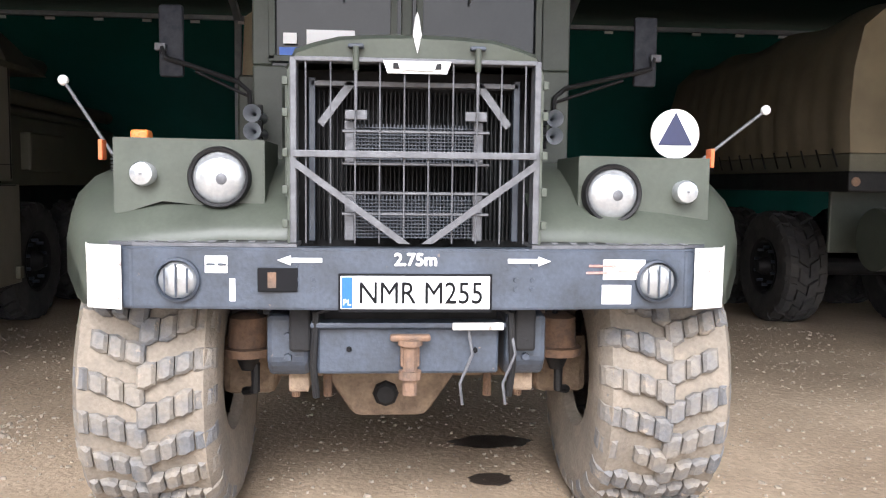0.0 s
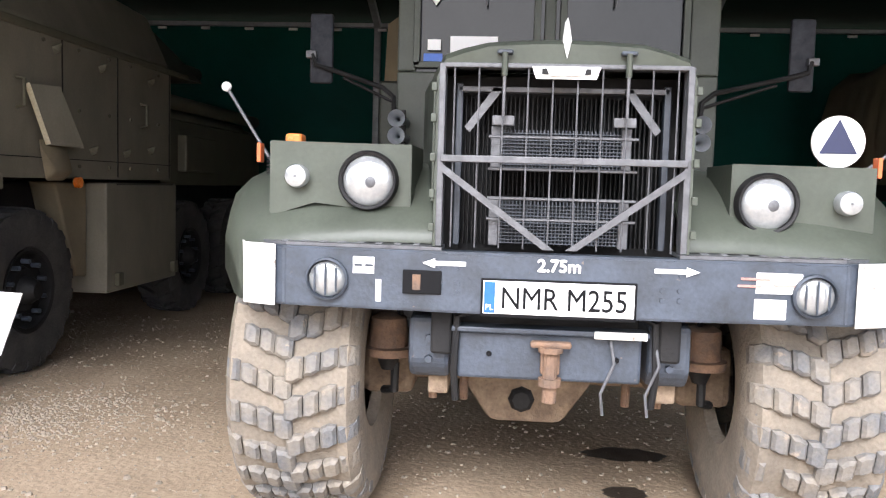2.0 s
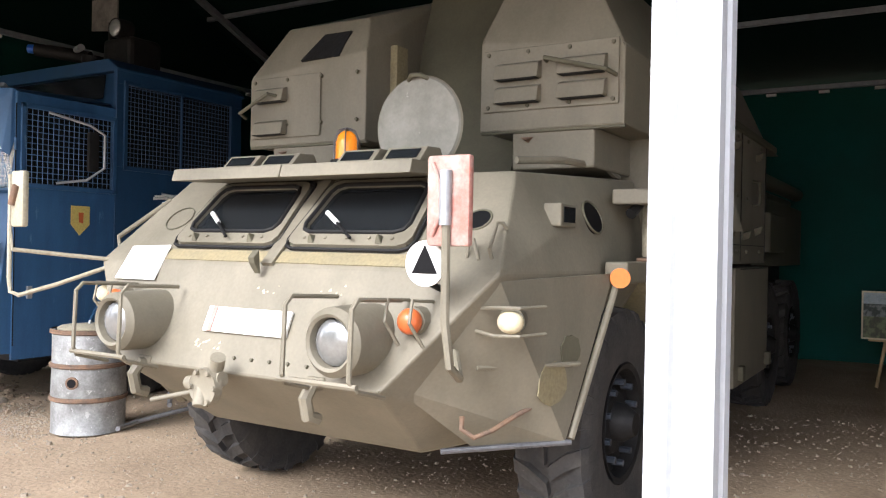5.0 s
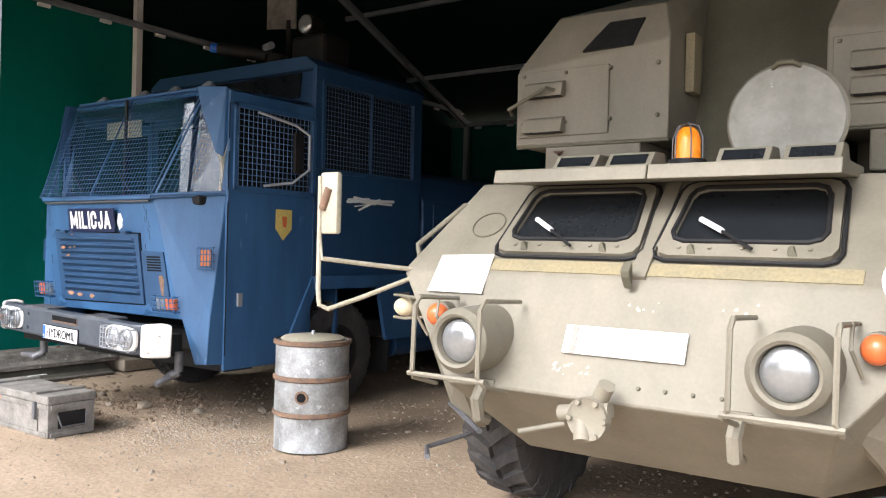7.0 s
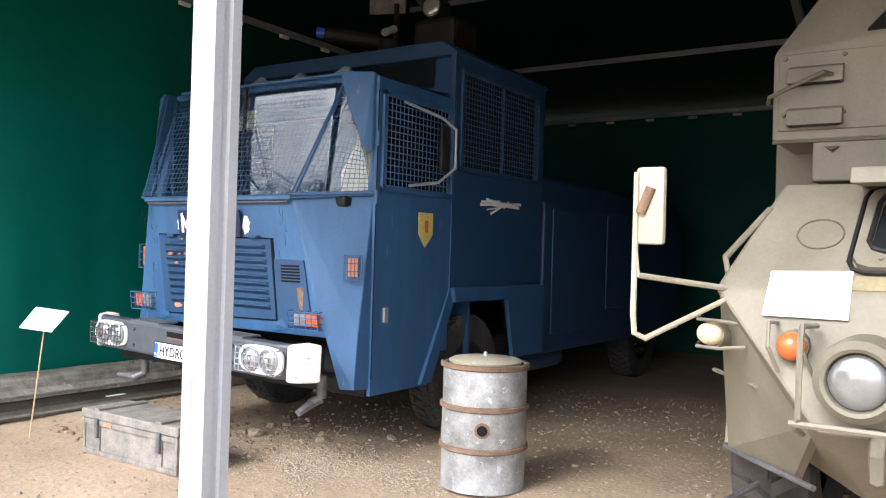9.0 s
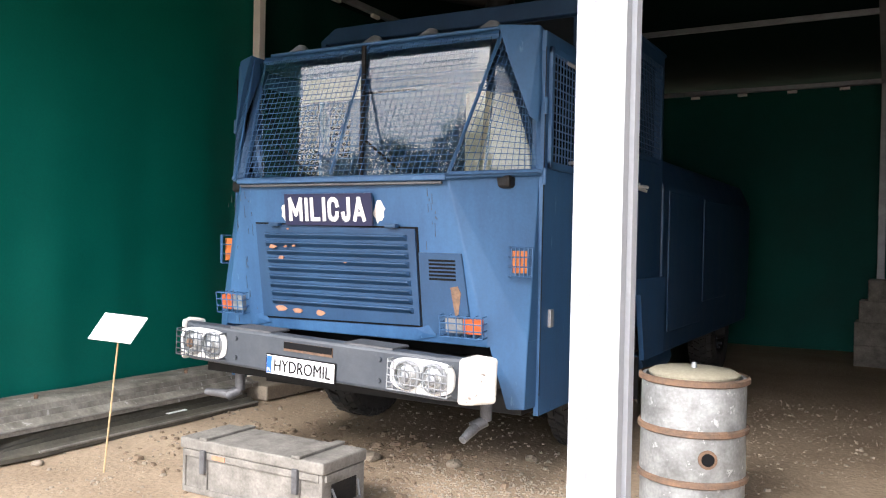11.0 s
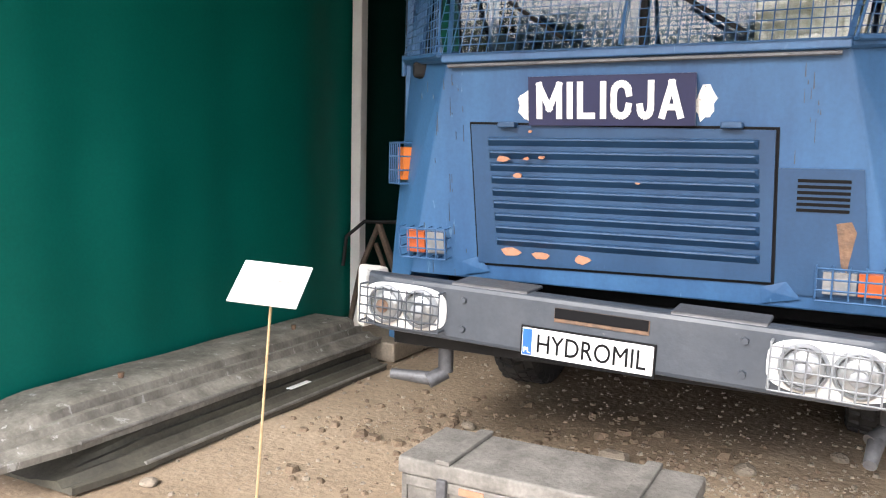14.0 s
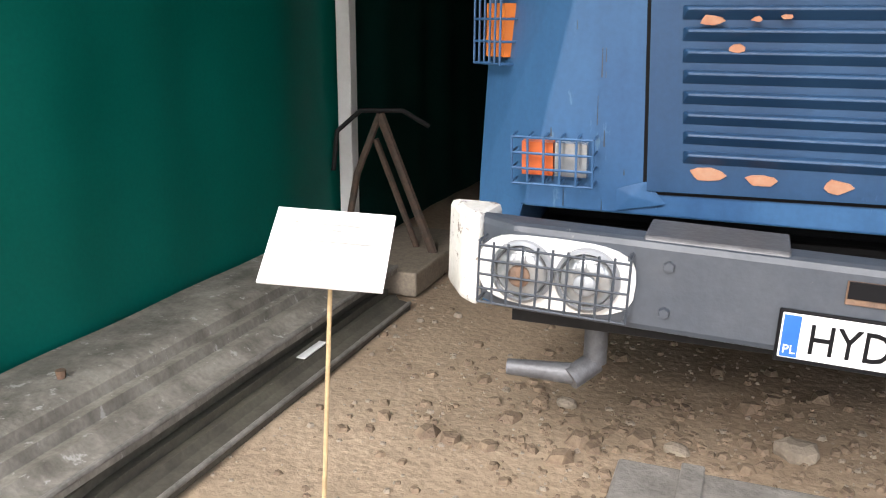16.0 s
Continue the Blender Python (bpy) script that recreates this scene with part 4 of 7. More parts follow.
for s in (-1, 1):
    spring = hull([(CX - 0.02 + s * x, y, z) for x in (0.37, 0.53) for y, z in ((3.05, 0.98), (3.05, 0.80), (3.1, 0.74), (3.3, 0.74), (3.3, 1.0))])
    part("spring_hanger", soften(spring, 0.02), M_STEEL, kraz, "worn blue steel spring hanger")
    for z in (0.9, 0.82):
        part("hanger_bolt", bolts([(CX - 0.02 + s * 0.45, 3.05, z)], 0.018, (0, -1, 0)), M_STEEL, kraz)
    part("tow_ring", tube([(CX + s * 0.30, 3.0, 1.02), (CX + s * 0.36, 2.97, 1.0), (CX + s * 0.37, 2.98, 0.8), (CX + s * 0.36, 3.0, 0.68)], 0.014), M_BLACK, kraz, smooth=True)
    part("leaf_spring", box(CX + s * 0.40, CX + s * 0.48, 3.15, 4.6, 0.66, 0.74, 0.01), M_CLOD, kraz)
    can = lathe([(-0.09, 0.02), (-0.085, 0.105), (-0.05, 0.11), (-0.045, 0.085), (0.08, 0.08), (0.095, 0.05), (0.095, 0.005)], (CX + s * 0.67 - 0.02, 3.5, 0.82), "z", 24)
    part("brake_chamber", can, M_RUST, kraz, "rusty brake chamber", True)
    part("chamber_boot", lathe([(-0.15, 0.03), (-0.1, 0.05), (-0.09, 0.06)], (CX + s * 0.67 - 0.02, 3.5, 0.82), "z", 16), M_BLACK, kraz, smooth=True)
    part("brake_lever", tube([(CX + s * 0.66, 3.5, 0.7), (CX + s * 0.66, 3.5, 0.58), (CX + s * 0.72, 3.6, 0.55)], 0.02), M_BLACK, kraz, smooth=True)
    part("brake_hose", tube([(CX + s * 0.64, 3.5, 0.9), (CX + s * 0.63, 3.45, 1.0), (CX + s * 0.58, 3.5, 1.1)], 0.012), M_BLACK, kraz, smooth=True)
    part("steering_knuckle", soften(box(CX + s * 0.6, CX + s * 0.85, 3.72, 3.98, 0.5, 0.78), 0.04), M_CLOD, kraz)
    ubolt = B()
    for dx in (0.36, 0.5):
        rod((CX + s * dx, 3.62, 0.72), (CX + s * dx, 3.62, 0.52), 0.02, ubolt)
    part("u_bolt", ubolt, M_RUST, kraz)
part("axle_tube", rod((CX - 0.85, 3.85, 0.64), (CX + 0.85, 3.85, 0.64), 0.085), M_CLOD, kraz, smooth=True)
diff = hull([(CX - 0.08 + x, y, z) for x, z in ((-0.3, 0.72), (0.3, 0.72), (-0.3, 0.62), (0.3, 0.62), (-0.16, 0.42), (0.16, 0.42)) for y in (3.62, 4.1)])
differential = part("differential", soften(diff, 0.035), M_CLOD, kraz, "dusty brown axle housing", True)
part("drain_plug", lathe([(-0.03, 0.04), (-0.02, 0.055), (0.0, 0.06)], (CX - 0.1, 3.62, 0.53), "y", 8, cap=True), M_BLACK, differential)
for x in (0.2, 0.36):
    part("dangling_cable", tube([(CX + x, 2.98, 0.95), (CX + x + 0.015, 2.95, 0.85), (CX + x - 0.03, 2.95, 0.74), (CX + x - 0.02, 2.95, 0.66)], 0.006), M_RAIL, kraz, smooth=True)
for s in (-1, 1):
    chevron_wheel(kraz, (CX + s * 1.03, 3.74, 0.645), 0.665, 0.545, 0.28, s, M_MUD, M_LUG, M_BLACK, spin=0.2)
    for y in (8.2, 9.65):
        wheel(kraz, (CX + s * 1.03, y, 0.645), 0.655, 0.53, 0.28, s, M_TYRE, M_TYRE, M_BLACK, lugs=17, lug_h=0.035)


# ---- covered truck ----
lorry = thing("covered_truck", (5.2, 9.5, 0), "olive canvas-covered army truck standing in the shade", "truck")
cover = B()
rows = []
for i in range(45):
    y = 6.75 + i * 0.1
    w = 0.022 * abs(math.sin(i * 0.9)) + 0.01 * noise.noise((y * 3, 1, 1))
    sag = 0.03 * math.sin(i * 0.45)
    rows.append([cover.verts.new((5.2 + sx, y, z)) for sx, z in ((-1.2 - w, 1.78), (-1.22 - w * 2, 2.1), (-1.2 - w, 2.5), (-1.13, 2.85 + sag * 0.4), (-0.9, 3.05 + sag), (0, 3.13 + sag), (0.9, 3.05 + sag), (1.13, 2.85), (1.2, 2.5), (1.2, 1.78))])
for u, v in zip(rows, rows[1:]):
    for i in range(9):
        cover.faces.new((u[i], u[i + 1], v[i + 1], v[i]))
cover.faces.new(rows[0])
cover.faces.new(rows[-1])
part("canvas_cover", cover, M_CANVAS, lorry, "sagging olive canvas cover", True)
lower = part("bed_side", box(4.0, 6.4, 6.75, 11.2, 1.5, 1.78, 0.015), M_TAN_D, lorry)
part("bed_rail", box(3.97, 6.43, 6.7, 11.25, 1.44, 1.62, 0.02), M_BLACK, lorry)
for i in range(16):
    part("cover_tie", rod((3.975, 6.9 + i * 0.27, 1.66), (3.965, 6.98 + i * 0.27, 1.82), 0.008, seg=5), M_BLACK, lorry)
part("tail_reflector", rod((4.03, 6.69, 1.53), (4.03, 6.7, 1.53), 0.04), M_RUST, lorry)
part("mudguard", soften(box(4.3, 4.95, 7.55, 7.6, 0.85, 1.45), 0.015), M_GREEN, lorry)
part("chassis", box(4.8, 5.6, 5.5, 11.2, 0.85, 1.1, 0.01), M_BLACK, lorry)
tank = part("fuel_tank", rod((4.35, 6.9, 1.02), (5.0, 6.9, 1.02), 0.28, seg=32), M_GREEN, lorry, "cylindrical green fuel tank with white numbers", True)
text_mesh("F-8054", 0.06, pose(4.55, 6.615, 1.07, 90), M_WHITE, tank)
part("tank_cap", tube([(4.42, 6.85, 1.3), (4.5, 6.8, 1.36), (4.62, 6.8, 1.34)], 0.025), M_BLACK, tank, smooth=True)
spare = wheel(lorry, (4.75, 6.35, 2.0), 0.55, 0.3, 0.26, -1, M_TYRE, M_TYRE, M_BLACK, lugs=20)
for y in (8.75, 10.1):
    wheel(lorry, (4.45, y, 0.6), 0.62, 0.46, 0.30, -1, M_TYRE, M_TYRE, M_BLACK, lugs=18, lug_h=0.035)
    wheel(lorry, (5.95, y, 0.6), 0.62, 0.46, 0.30, 1, M_TYRE, M_TYRE, M_BLACK, lugs=18, lug_h=0.035)
part("axle", rod((4.45, 8.75, 0.6), (5.95, 8.75, 0.6), 0.1), M_BLACK, lorry)


# ---- eight-wheel armoured vehicle ----
dana = thing("armoured_vehicle", (-4.95, 7.0, 0), "sandy olive eight-wheel armoured vehicle with two side towers, parked nose out", "armoured vehicle")
DX = -4.97


def both(points):
    return [(DX + s * (x - DX), y, z) for s in (1, -1) for x, y, z in points]


# corners of the driver's cab, given for its right half
A = (-4.14, 2.80, 0.93)      # nose corner
N2 = (-3.71, 3.02, 1.43)     # brow corner
C = (-3.64, 3.95, 1.42)     # side at brow height
W1 = (-3.88, 3.50, 1.90)    # roof front
W2 = (-3.72, 4.75, 1.95)    # roof rear
LOW = (-4.28, 3.36, 0.55)
cab_hull = hull(both([A, N2, C, W1, W2, LOW, (-3.64, 4.8, 1.42), (-4.2, 4.8, 0.58), (-3.95, 3.72, 0.62)]))
body = part("hull", soften(cab_hull, 0.012), M_TAN, dana, "sandy olive welded hull nose")
# wheel arch plate beside the nose
for s in (1, -1):
    pts = [(-3.72, 3.05, 1.40), (-3.58, 4.02, 1.42), (-3.64, 3.58, 0.65), (-3.97, 3.36, 0.60), (-4.13, 2.9, 0.94)]
    plate = hull([(DX + s * (x - DX - o), y + o, z) for x, y, z in pts for o in (0, 0.03)])
    part("wing_plate", plate, M_TAN, dana)
    part("wing_edge", rod((DX + s * (-3.63 - DX), 3.62, 0.66), (DX + s * (-3.56 - DX), 4.04, 1.40), 0.018, seg=8), M_TAN, dana, smooth=True)
    part("foot_rail", rod((DX + s * (-3.62 - DX), 3.6, 0.65), (DX + s * (-4.08 - DX), 3.2, 0.62), 0.014, seg=8), M_RAIL, dana, smooth=True)
    part("grab_rail", rod((DX + s * (-3.57 - DX), 3.56, 1.02), (DX + s * (-3.86 - DX), 3.12, 1.024), 0.011, seg=8), M_TAN, dana, smooth=True)
part("shackle", tube([(-3.95, 3.16, 0.80), (-3.94, 3.14, 0.75), (-3.89, 3.16, 0.715), (-3.84, 3.23, 0.74), (-3.77, 3.33, 0.80), (-3.73, 3.40, 0.83)], 0.012), M_RUST, dana, "rusty towing shackle", True)
for cy_, cz_, ry_, rz_, mat_, what in ((3.60, 1.07, 0.085, 0.075, M_TAN_D, "dark olive camouflage blotch"), (3.46, 0.93, 0.12, 0.10, M_YELLOW, "ochre camouflage blotch")):
    rnd = random.Random(int(cy_ * 100))
    blot = []
    for k in range(18):
        q = rnd.uniform(0.92, 1.08)
        yy, zz = cy_ + ry_ * q * math.cos(k * math.tau / 18), cz_ + rz_ * q * math.sin(k * math.tau / 18)
        blot.append((-3.72 + (yy - 3.05) * 0.1444 + (1.40 - zz) * 0.0046 + 0.004, yy, zz))
    part("camouflage_blotch", slab(blot, 0.006), mat_, dana, what)
part("fender_strip", box(-3.62, -3.5, 4.0, 5.3, 1.37, 1.48, 0.012), M_TAN, dana)
marker = part("orange_marker", rod((-3.56, 4.05, 1.40), (-3.53, 3.98, 1.40), 0.05, seg=20), M_ORANGE, dana, "round orange reflector", True)

# sloping window plate frame: local axes on the upper front plate
u = Vector((1, 0, 0))
P0 = Vector((DX, 3.02, 1.43))
vdir = (Vector((DX, 3.50, 1.90)) - P0).normalized()
nrm = u.cross(vdir).normalized()


def on_front(a, b, off=0.0):
    return P0 + u * a + vdir * b + nrm * off


def window_outline(cx, w0, w1, b0, b1, off, k=0.06):
    pts = []
    for (x, b), sx, sb in (((cx - w0, b0), 1, 1), ((cx + w0, b0), -1, 1), ((cx + w1, b1), -1, -1), ((cx - w1, b1), 1, -1)):
        if (sx, sb) in ((1, 1), (-1, -1)):
            pts += [on_front(x, b + sb * k, off), on_front(x + sx * k * 0.3, b + sb * k * 0.3, off), on_front(x + sx * k, b, off)]
        else:
            pts += [on_front(x + sx * k, b, off), on_front(x + sx * k * 0.3, b + sb * k * 0.3, off), on_front(x, b + sb * k, off)]
    return pts


for cx in (-0.40, 0.40):
    outer, inner = window_outline(cx, 0.36, 0.335, 0.125, 0.605, 0.03), window_outline(cx, 0.30, 0.28, 0.215, 0.56, 0.03)
    bm = B()
    a = [bm.verts.new(p) for p in outer]
    b = [bm.verts.new(p) for p in inner]
    c = [bm.verts.new(p - nrm * 0.04) for p in outer]
    d = [bm.verts.new(p - nrm * 0.04) for p in inner]
    k = len(a)
    for i in range(k):
        j = (i + 1) % k
        bm.faces.new((a[i], a[j], b[j], b[i]))
        bm.faces.new((a[j], a[i], c[i], c[j]))
        bm.faces.new((b[i], b[j], d[j], d[i]))
    fr = part("window_frame", bm, M_TAN, dana, "rounded olive window surround")
    part("window_seal", tube(window_outline(cx, 0.31, 0.29, 0.21, 0.565, 0.032) + [window_outline(cx, 0.31, 0.29, 0.21, 0.565, 0.032)[0]], 0.012, seg=6), M_BLACK, fr)
    part("window_gasket", tube(window_outline(cx, 0.375, 0.35, 0.11, 0.62, 0.012) + [window_outline(cx, 0.375, 0.35, 0.11, 0.62, 0.012)[0]], 0.010, seg=6), M_BLACK, fr)
    part("window_pane", slab(window_outline(cx, 0.31, 0.29, 0.21, 0.565, 0.012), 0.01), M_PANE, fr, "dark armoured glass pane")
    part("frame_bolts", bolts([on_front(cx + x, 0.17, 0.03) for x in (-0.26, -0.13, 0, 0.13, 0.26)], 0.011, nrm), M_TAN, fr)
    for x in (-0.2, 0.2):
        part("window_latch", soften(hull([on_front(cx + x - 0.02, 0.13, 0.03), on_front(cx + x + 0.02, 0.13, 0.03), on_front(cx + x, 0.19, 0.03), on_front(cx + x, 0.16, 0.07), on_front(cx + x - 0.02, 0.16, 0.05)]), 0.004), M_TAN_D, fr)
    part("wiper", rod(on_front(cx + 0.05, 0.14, 0.06), on_front(cx - 0.17, 0.31, 0.05), 0.008, seg=6), M_BLACK, fr)
    part("wiper_blade", rod(on_front(cx - 0.09, 0.25, 0.055), on_front(cx - 0.2, 0.33, 0.05), 0.013, seg=6), M_WHITE, fr, "pale wiper blade")
    # visor raised over the window
    vz = 1.91
    wv = 0.385
    visor = part("visor", soften(hull([(DX + cx * 0.97 + x, y, z) for x, y, z in ((-wv, 3.08, vz - 0.045), (wv, 3.08, vz - 0.045), (-wv, 3.10, vz + 0.02), (wv, 3.10, vz + 0.02), (-wv, 3.62, vz - 0.02), (wv, 3.62, vz - 0.02), (-wv, 3.62, vz + 0.03), (wv, 3.62, vz + 0.03))]), 0.006), M_TAN, dana, "raised armour visor")
    for x in (-0.02, 0.25):
        slot = part("periscope_slot", soften(hull([(DX + cx * 0.97 + x + dx, y, z) for dx in (-0.11, 0.11) for y, z in ((3.20, vz + 0.025), (3.27, vz + 0.095), (3.38, vz + 0.10), (3.43, vz + 0.02))]), 0.004), M_TAN, visor)
        part("slot_glass", slab([(DX + cx * 0.97 + x - 0.085, 3.207, vz + 0.04), (DX + cx * 0.97 + x + 0.085, 3.207, vz + 0.04), (DX + cx * 0.97 + x + 0.085, 3.251, vz + 0.084), (DX + cx * 0.97 + x - 0.085, 3.251, vz + 0.084)], 0.004), M_PANE, slot)
part("centre_rib", slab([on_front(-0.035, 0.0, 0.02), on_front(0.035, 0.0, 0.02), on_front(0.035, 0.66, 0.02), on_front(-0.035, 0.66, 0.02)], 0.03), M_TAN, dana)
part("round_plug", tube([on_front(-0.95 + 0.09 * math.cos(k * math.tau / 24) + 0.05, 0.34 + 0.09 * math.sin(k * math.tau / 24), 0.004) for k in range(25)], 0.004, seg=5), M_TAN_D, dana)
part("yellow_band", slab([on_front(-0.95, 0.02, 0.006), on_front(0.86, 0.02, 0.006), on_front(0.86, 0.095, 0.006), on_front(-0.95, 0.095, 0.006)], 0.010), M_YELLOW, dana, "ochre painted band below the windows")
part("hood_hook", soften(hull([(DX - 0.02 + x, 2.93 + y, 1.44 + z) for x in (-0.02, 0.02) for y, z in ((0, 0), (0.03, 0.07), (0.04, -0.05), (-0.01, 0.03))]), 0.005), M_TAN_D, dana)

# lower nose plate: local axes
Q0 = Vector((DX, 2.80, 0.93))
qv = (Vector((DX, 3.02, 1.43)) - Q0).normalized()
qn = u.cross(qv).normalized()


def on_nose(a, b, off=0.0):
    return Q0 + u * a + qv * b + qn * off


num = part("number_plate", slab([on_nose(-0.27, 0.19, 0.02), on_nose(0.26, 0.19, 0.02), on_nose(0.26, 0.315, 0.02), on_nose(-0.27, 0.315, 0.02)], 0.012), M_PAPER, dana, "blank white number plate")
part("plate_mark", slab([on_nose(-0.235, 0.19, 0.026), on_nose(-0.21, 0.19, 0.026), on_nose(-0.21, 0.315, 0.026), on_nose(-0.235, 0.315, 0.026)], 0.005), M_PINK, num)
for i, x in enumerate((-0.2, -0.13, -0.02, 0.05, 0.11)):
    part("faded_print", slab([on_nose(x, 0.23, 0.023), on_nose(x + 0.03, 0.23, 0.023), on_nose(x + 0.025, 0.27, 0.023), on_nose(x + 0.005, 0.27, 0.023)], 0.002), M_CHIP, num)
chips = B()
rnd = random.Random(4)
for i in range(26):
    a, b = rnd.choice([(-0.22, 0.12), (0.06, 0.42), (0.42, 0.44)])
    a, b = a + rnd.uniform(-0.1, 0.1), b + rnd.uniform(-0.025, 0.025)
    w = rnd.uniform(0.006, 0.018)
    slab([on_nose(a, b, 0.002), on_nose(a + w, b, 0.002), on_nose(a + w * 0.8, b + w * 0.8, 0.002)], 0.002, chips)
tagged(part("paint_chips", chips, M_CREAM, body, "pale chipped paint flecks"), kind="stuff")
card = slab([(-6.03, 2.955, 1.335), (-5.72, 2.96, 1.335), (-5.72, 3.07, 1.52), (-6.02, 3.065, 1.51)], 0.006)
solo("info_card", card, M_PAPER, "white blank information card leaning on the armoured nose", "sign")

for i, x in enumerate((-0.68, 0.683)):
    base = on_nose(x, 0.24, 0)
    hc = base + Vector((0, -0.20, -0.01))
    lampbody = lathe([(0.28, 0.15), (0.12, 0.15), (-0.02, 0.145), (-0.05, 0.118), (-0.04, 0.105), (0.0, 0.1)], hc, "y", 30)
    hl = part("headlight", lampbody, M_TAN, dana, "olive drum headlight inside a bar guard", True)
    part("lens", ball(hc + Vector((0, -0.005, 0)), 0.1, scale=(1, 0.35, 1), seg=20), M_LENS, hl, "clear headlight lens", True)
    g = B()
    for dx in (-0.17, 0.17):
        tube([hc + Vector((dx, 0.22, 0.17)), hc + Vector((dx, -0.08, 0.185)), hc + Vector((dx, -0.12, 0.15)), hc + Vector((dx, -0.13, -0.13)), hc + Vector((dx * 1.1, -0.10, -0.17)), hc + Vector((dx * 1.1, 0.08, -0.22))], 0.011, g, 6)
    tube([hc + Vector((-0.2, -0.12, -0.15)), hc + Vector((0.2, -0.12, -0.15))], 0.012, g, 6)
    part("lamp_guard", g, M_TAN, hl, "bent bar lamp guard", True)
for x in (-0.95, 0.95):
    oc = on_nose(x * 0.98, 0.30, 0.06)
    ind = part("indicator", ball(oc, 0.055, scale=(1, 0.9, 1)), M_RED, dana, "orange-red dome indicator", True)
    part("indicator_base", rod(oc + Vector((0, 0.09, 0.0)), oc + Vector((0, 0.02, 0)), 0.06), M_TAN, ind, smooth=True)
    g = B()
    for dx in (-0.07, 0.05):
        tube([oc + Vector((dx, 0.1, 0.08)), oc + Vector((dx, -0.06, 0.09)), oc + Vector((dx, -0.08, 0.0)), oc + Vector((dx + 0.03, -0.02, -0.1))], 0.008, g, 6)
    part("indicator_guard", g, M_TAN, ind, smooth=True)
for x in (-0.62, 0.49):
    hk = tube([(DX + x, 2.86, 0.93), (DX + x, 2.78, 0.93), (DX + x, 2.74, 0.88), (DX + x, 2.76, 0.80), (DX + x, 2.82, 0.78)], 0.03, seg=8)
    box(DX + x - 0.05, DX + x + 0.05, 2.8, 2.9, 0.925, 0.965, 0.008, hk)
    part("tow_hook", hk, M_TAN, dana, "cast towing hook", True)
coup = ball((DX - 0.10, 2.74, 0.88), 0.07, scale=(1.2, 0.8, 1))
rod((DX - 0.02, 2.72, 0.97), (DX + 0.01, 2.70, 1.02), 0.035, coup)
rod((DX - 0.2, 2.72, 0.88), (DX + 0.02, 2.72, 0.92), 0.034, coup)
rod((DX - 0.1, 2.72, 0.88), (DX - 0.08, 2.68, 0.79), 0.036, coup)
lathe([(-0.02, 0.07), (-0.03, 0.085), (0.01, 0.09), (0.02, 0.07)], (DX - 0.06, 2.70, 0.88), "y", 20, coup, True)
bolts([(DX - 0.06 + 0.075 * math.cos(k * 1.05), 2.67, 0.88 + 0.075 * math.sin(k * 1.05)) for k in range(6)], 0.014, (0, -1, 0), coup)
rod((DX - 0.18, 2.72, 0.84), (DX - 0.34, 2.62, 0.80), 0.012, coup)
part("tow_coupling", coup, M_TAN, dana, "cast tow coupling with a hanging lever", True)
for i in range(5):
    part("rivet", bolts([on_nose(-0.02 + 0.11 * i, 0.075, 0.004)], 0.01, qn), M_TAN_D, dana)
for s in (1, -1):
    pc = Vector((DX + s * (-3.68 - DX), 3.07, 1.235))
    back = Vector((-s * 0.35, 0.93, 0)).normalized()
    pk = part("pod_lamp", ball(pc, 0.052, scale=(1.1, 1, 0.95)), M_CREAM, dana, "cream blackout lamp", True)
    part("pod_socket", rod(pc + back * 0.015, pc + back * 0.16, 0.058, seg=20), M_TAN, pk, "", True)
    for dz in (-0.055, 0.06):
        part("pod_bar", tube([pc + Vector((-s * 0.15, -0.02, dz * 0.8)), pc + Vector((-s * 0.05, -0.055, dz)), pc + Vector((s * 0.05, -0.02, dz)), pc + Vector((s * 0.09, 0.15, dz))], 0.008, seg=6), M_TAN, pk, "", True)
# mirrors on bent arms
mr = part("mirror", soften(box(-3.89, -3.70, 2.74, 2.78, 1.54, 1.89), 0.012), M_PINK, dana, "back of a mirror in peeling red paint", True)
part("mirror_stem", tube([(-3.795, 2.73, 1.83), (-3.79, 2.73, 1.25), (-3.77, 2.74, 1.08), (-3.79, 2.85, 1.02), (-3.9, 3.0, 1.1)], 0.018), M_TAN, mr, smooth=True)
part("mirror_clamp", rod((-3.795, 2.725, 1.62), (-3.795, 2.725, 1.83), 0.024), M_GALV, mr, smooth=True)
part("mirror_ribs", tube([(-3.86, 2.735, 1.58), (-3.82, 2.73, 1.66), (-3.82, 2.73, 1.77), (-3.86, 2.735, 1.86)], 0.01), M_PINK, mr, smooth=True)
tri = part("warning_disc", rod((-3.93, 2.8, 1.47), (-3.93, 2.812, 1.47), 0.092, seg=36), M_WHITE, dana, "white round plate with a black triangle")
part("disc_triangle", slab([(-3.93 - 0.06, 2.797, 1.43), (-3.93 + 0.06, 2.797, 1.43), (-3.93, 2.797, 1.545)], 0.004), M_INK, tri)
part("disc_bracket", rod((-3.93, 2.81, 1.40), (-3.97, 3.0, 1.36), 0.014), M_BLACK, tri)
mg = tube([(-6.18, 3.05, 1.43), (-6.3, 2.82, 1.455), (-6.42, 2.61, 1.48), (-6.43, 2.6, 1.58), (-6.43, 2.6, 1.88)], 0.012)
tube([(-6.18, 3.03, 1.39), (-6.32, 2.80, 1.29), (-6.39, 2.63, 1.235), (-6.425, 2.605, 1.255), (-6.43, 2.6, 1.33), (-6.43, 2.6, 1.6)], 0.012, mg)
ma = part("mirror_arm", mg, M_ARM, dana, "pale olive bent mirror arm", True)
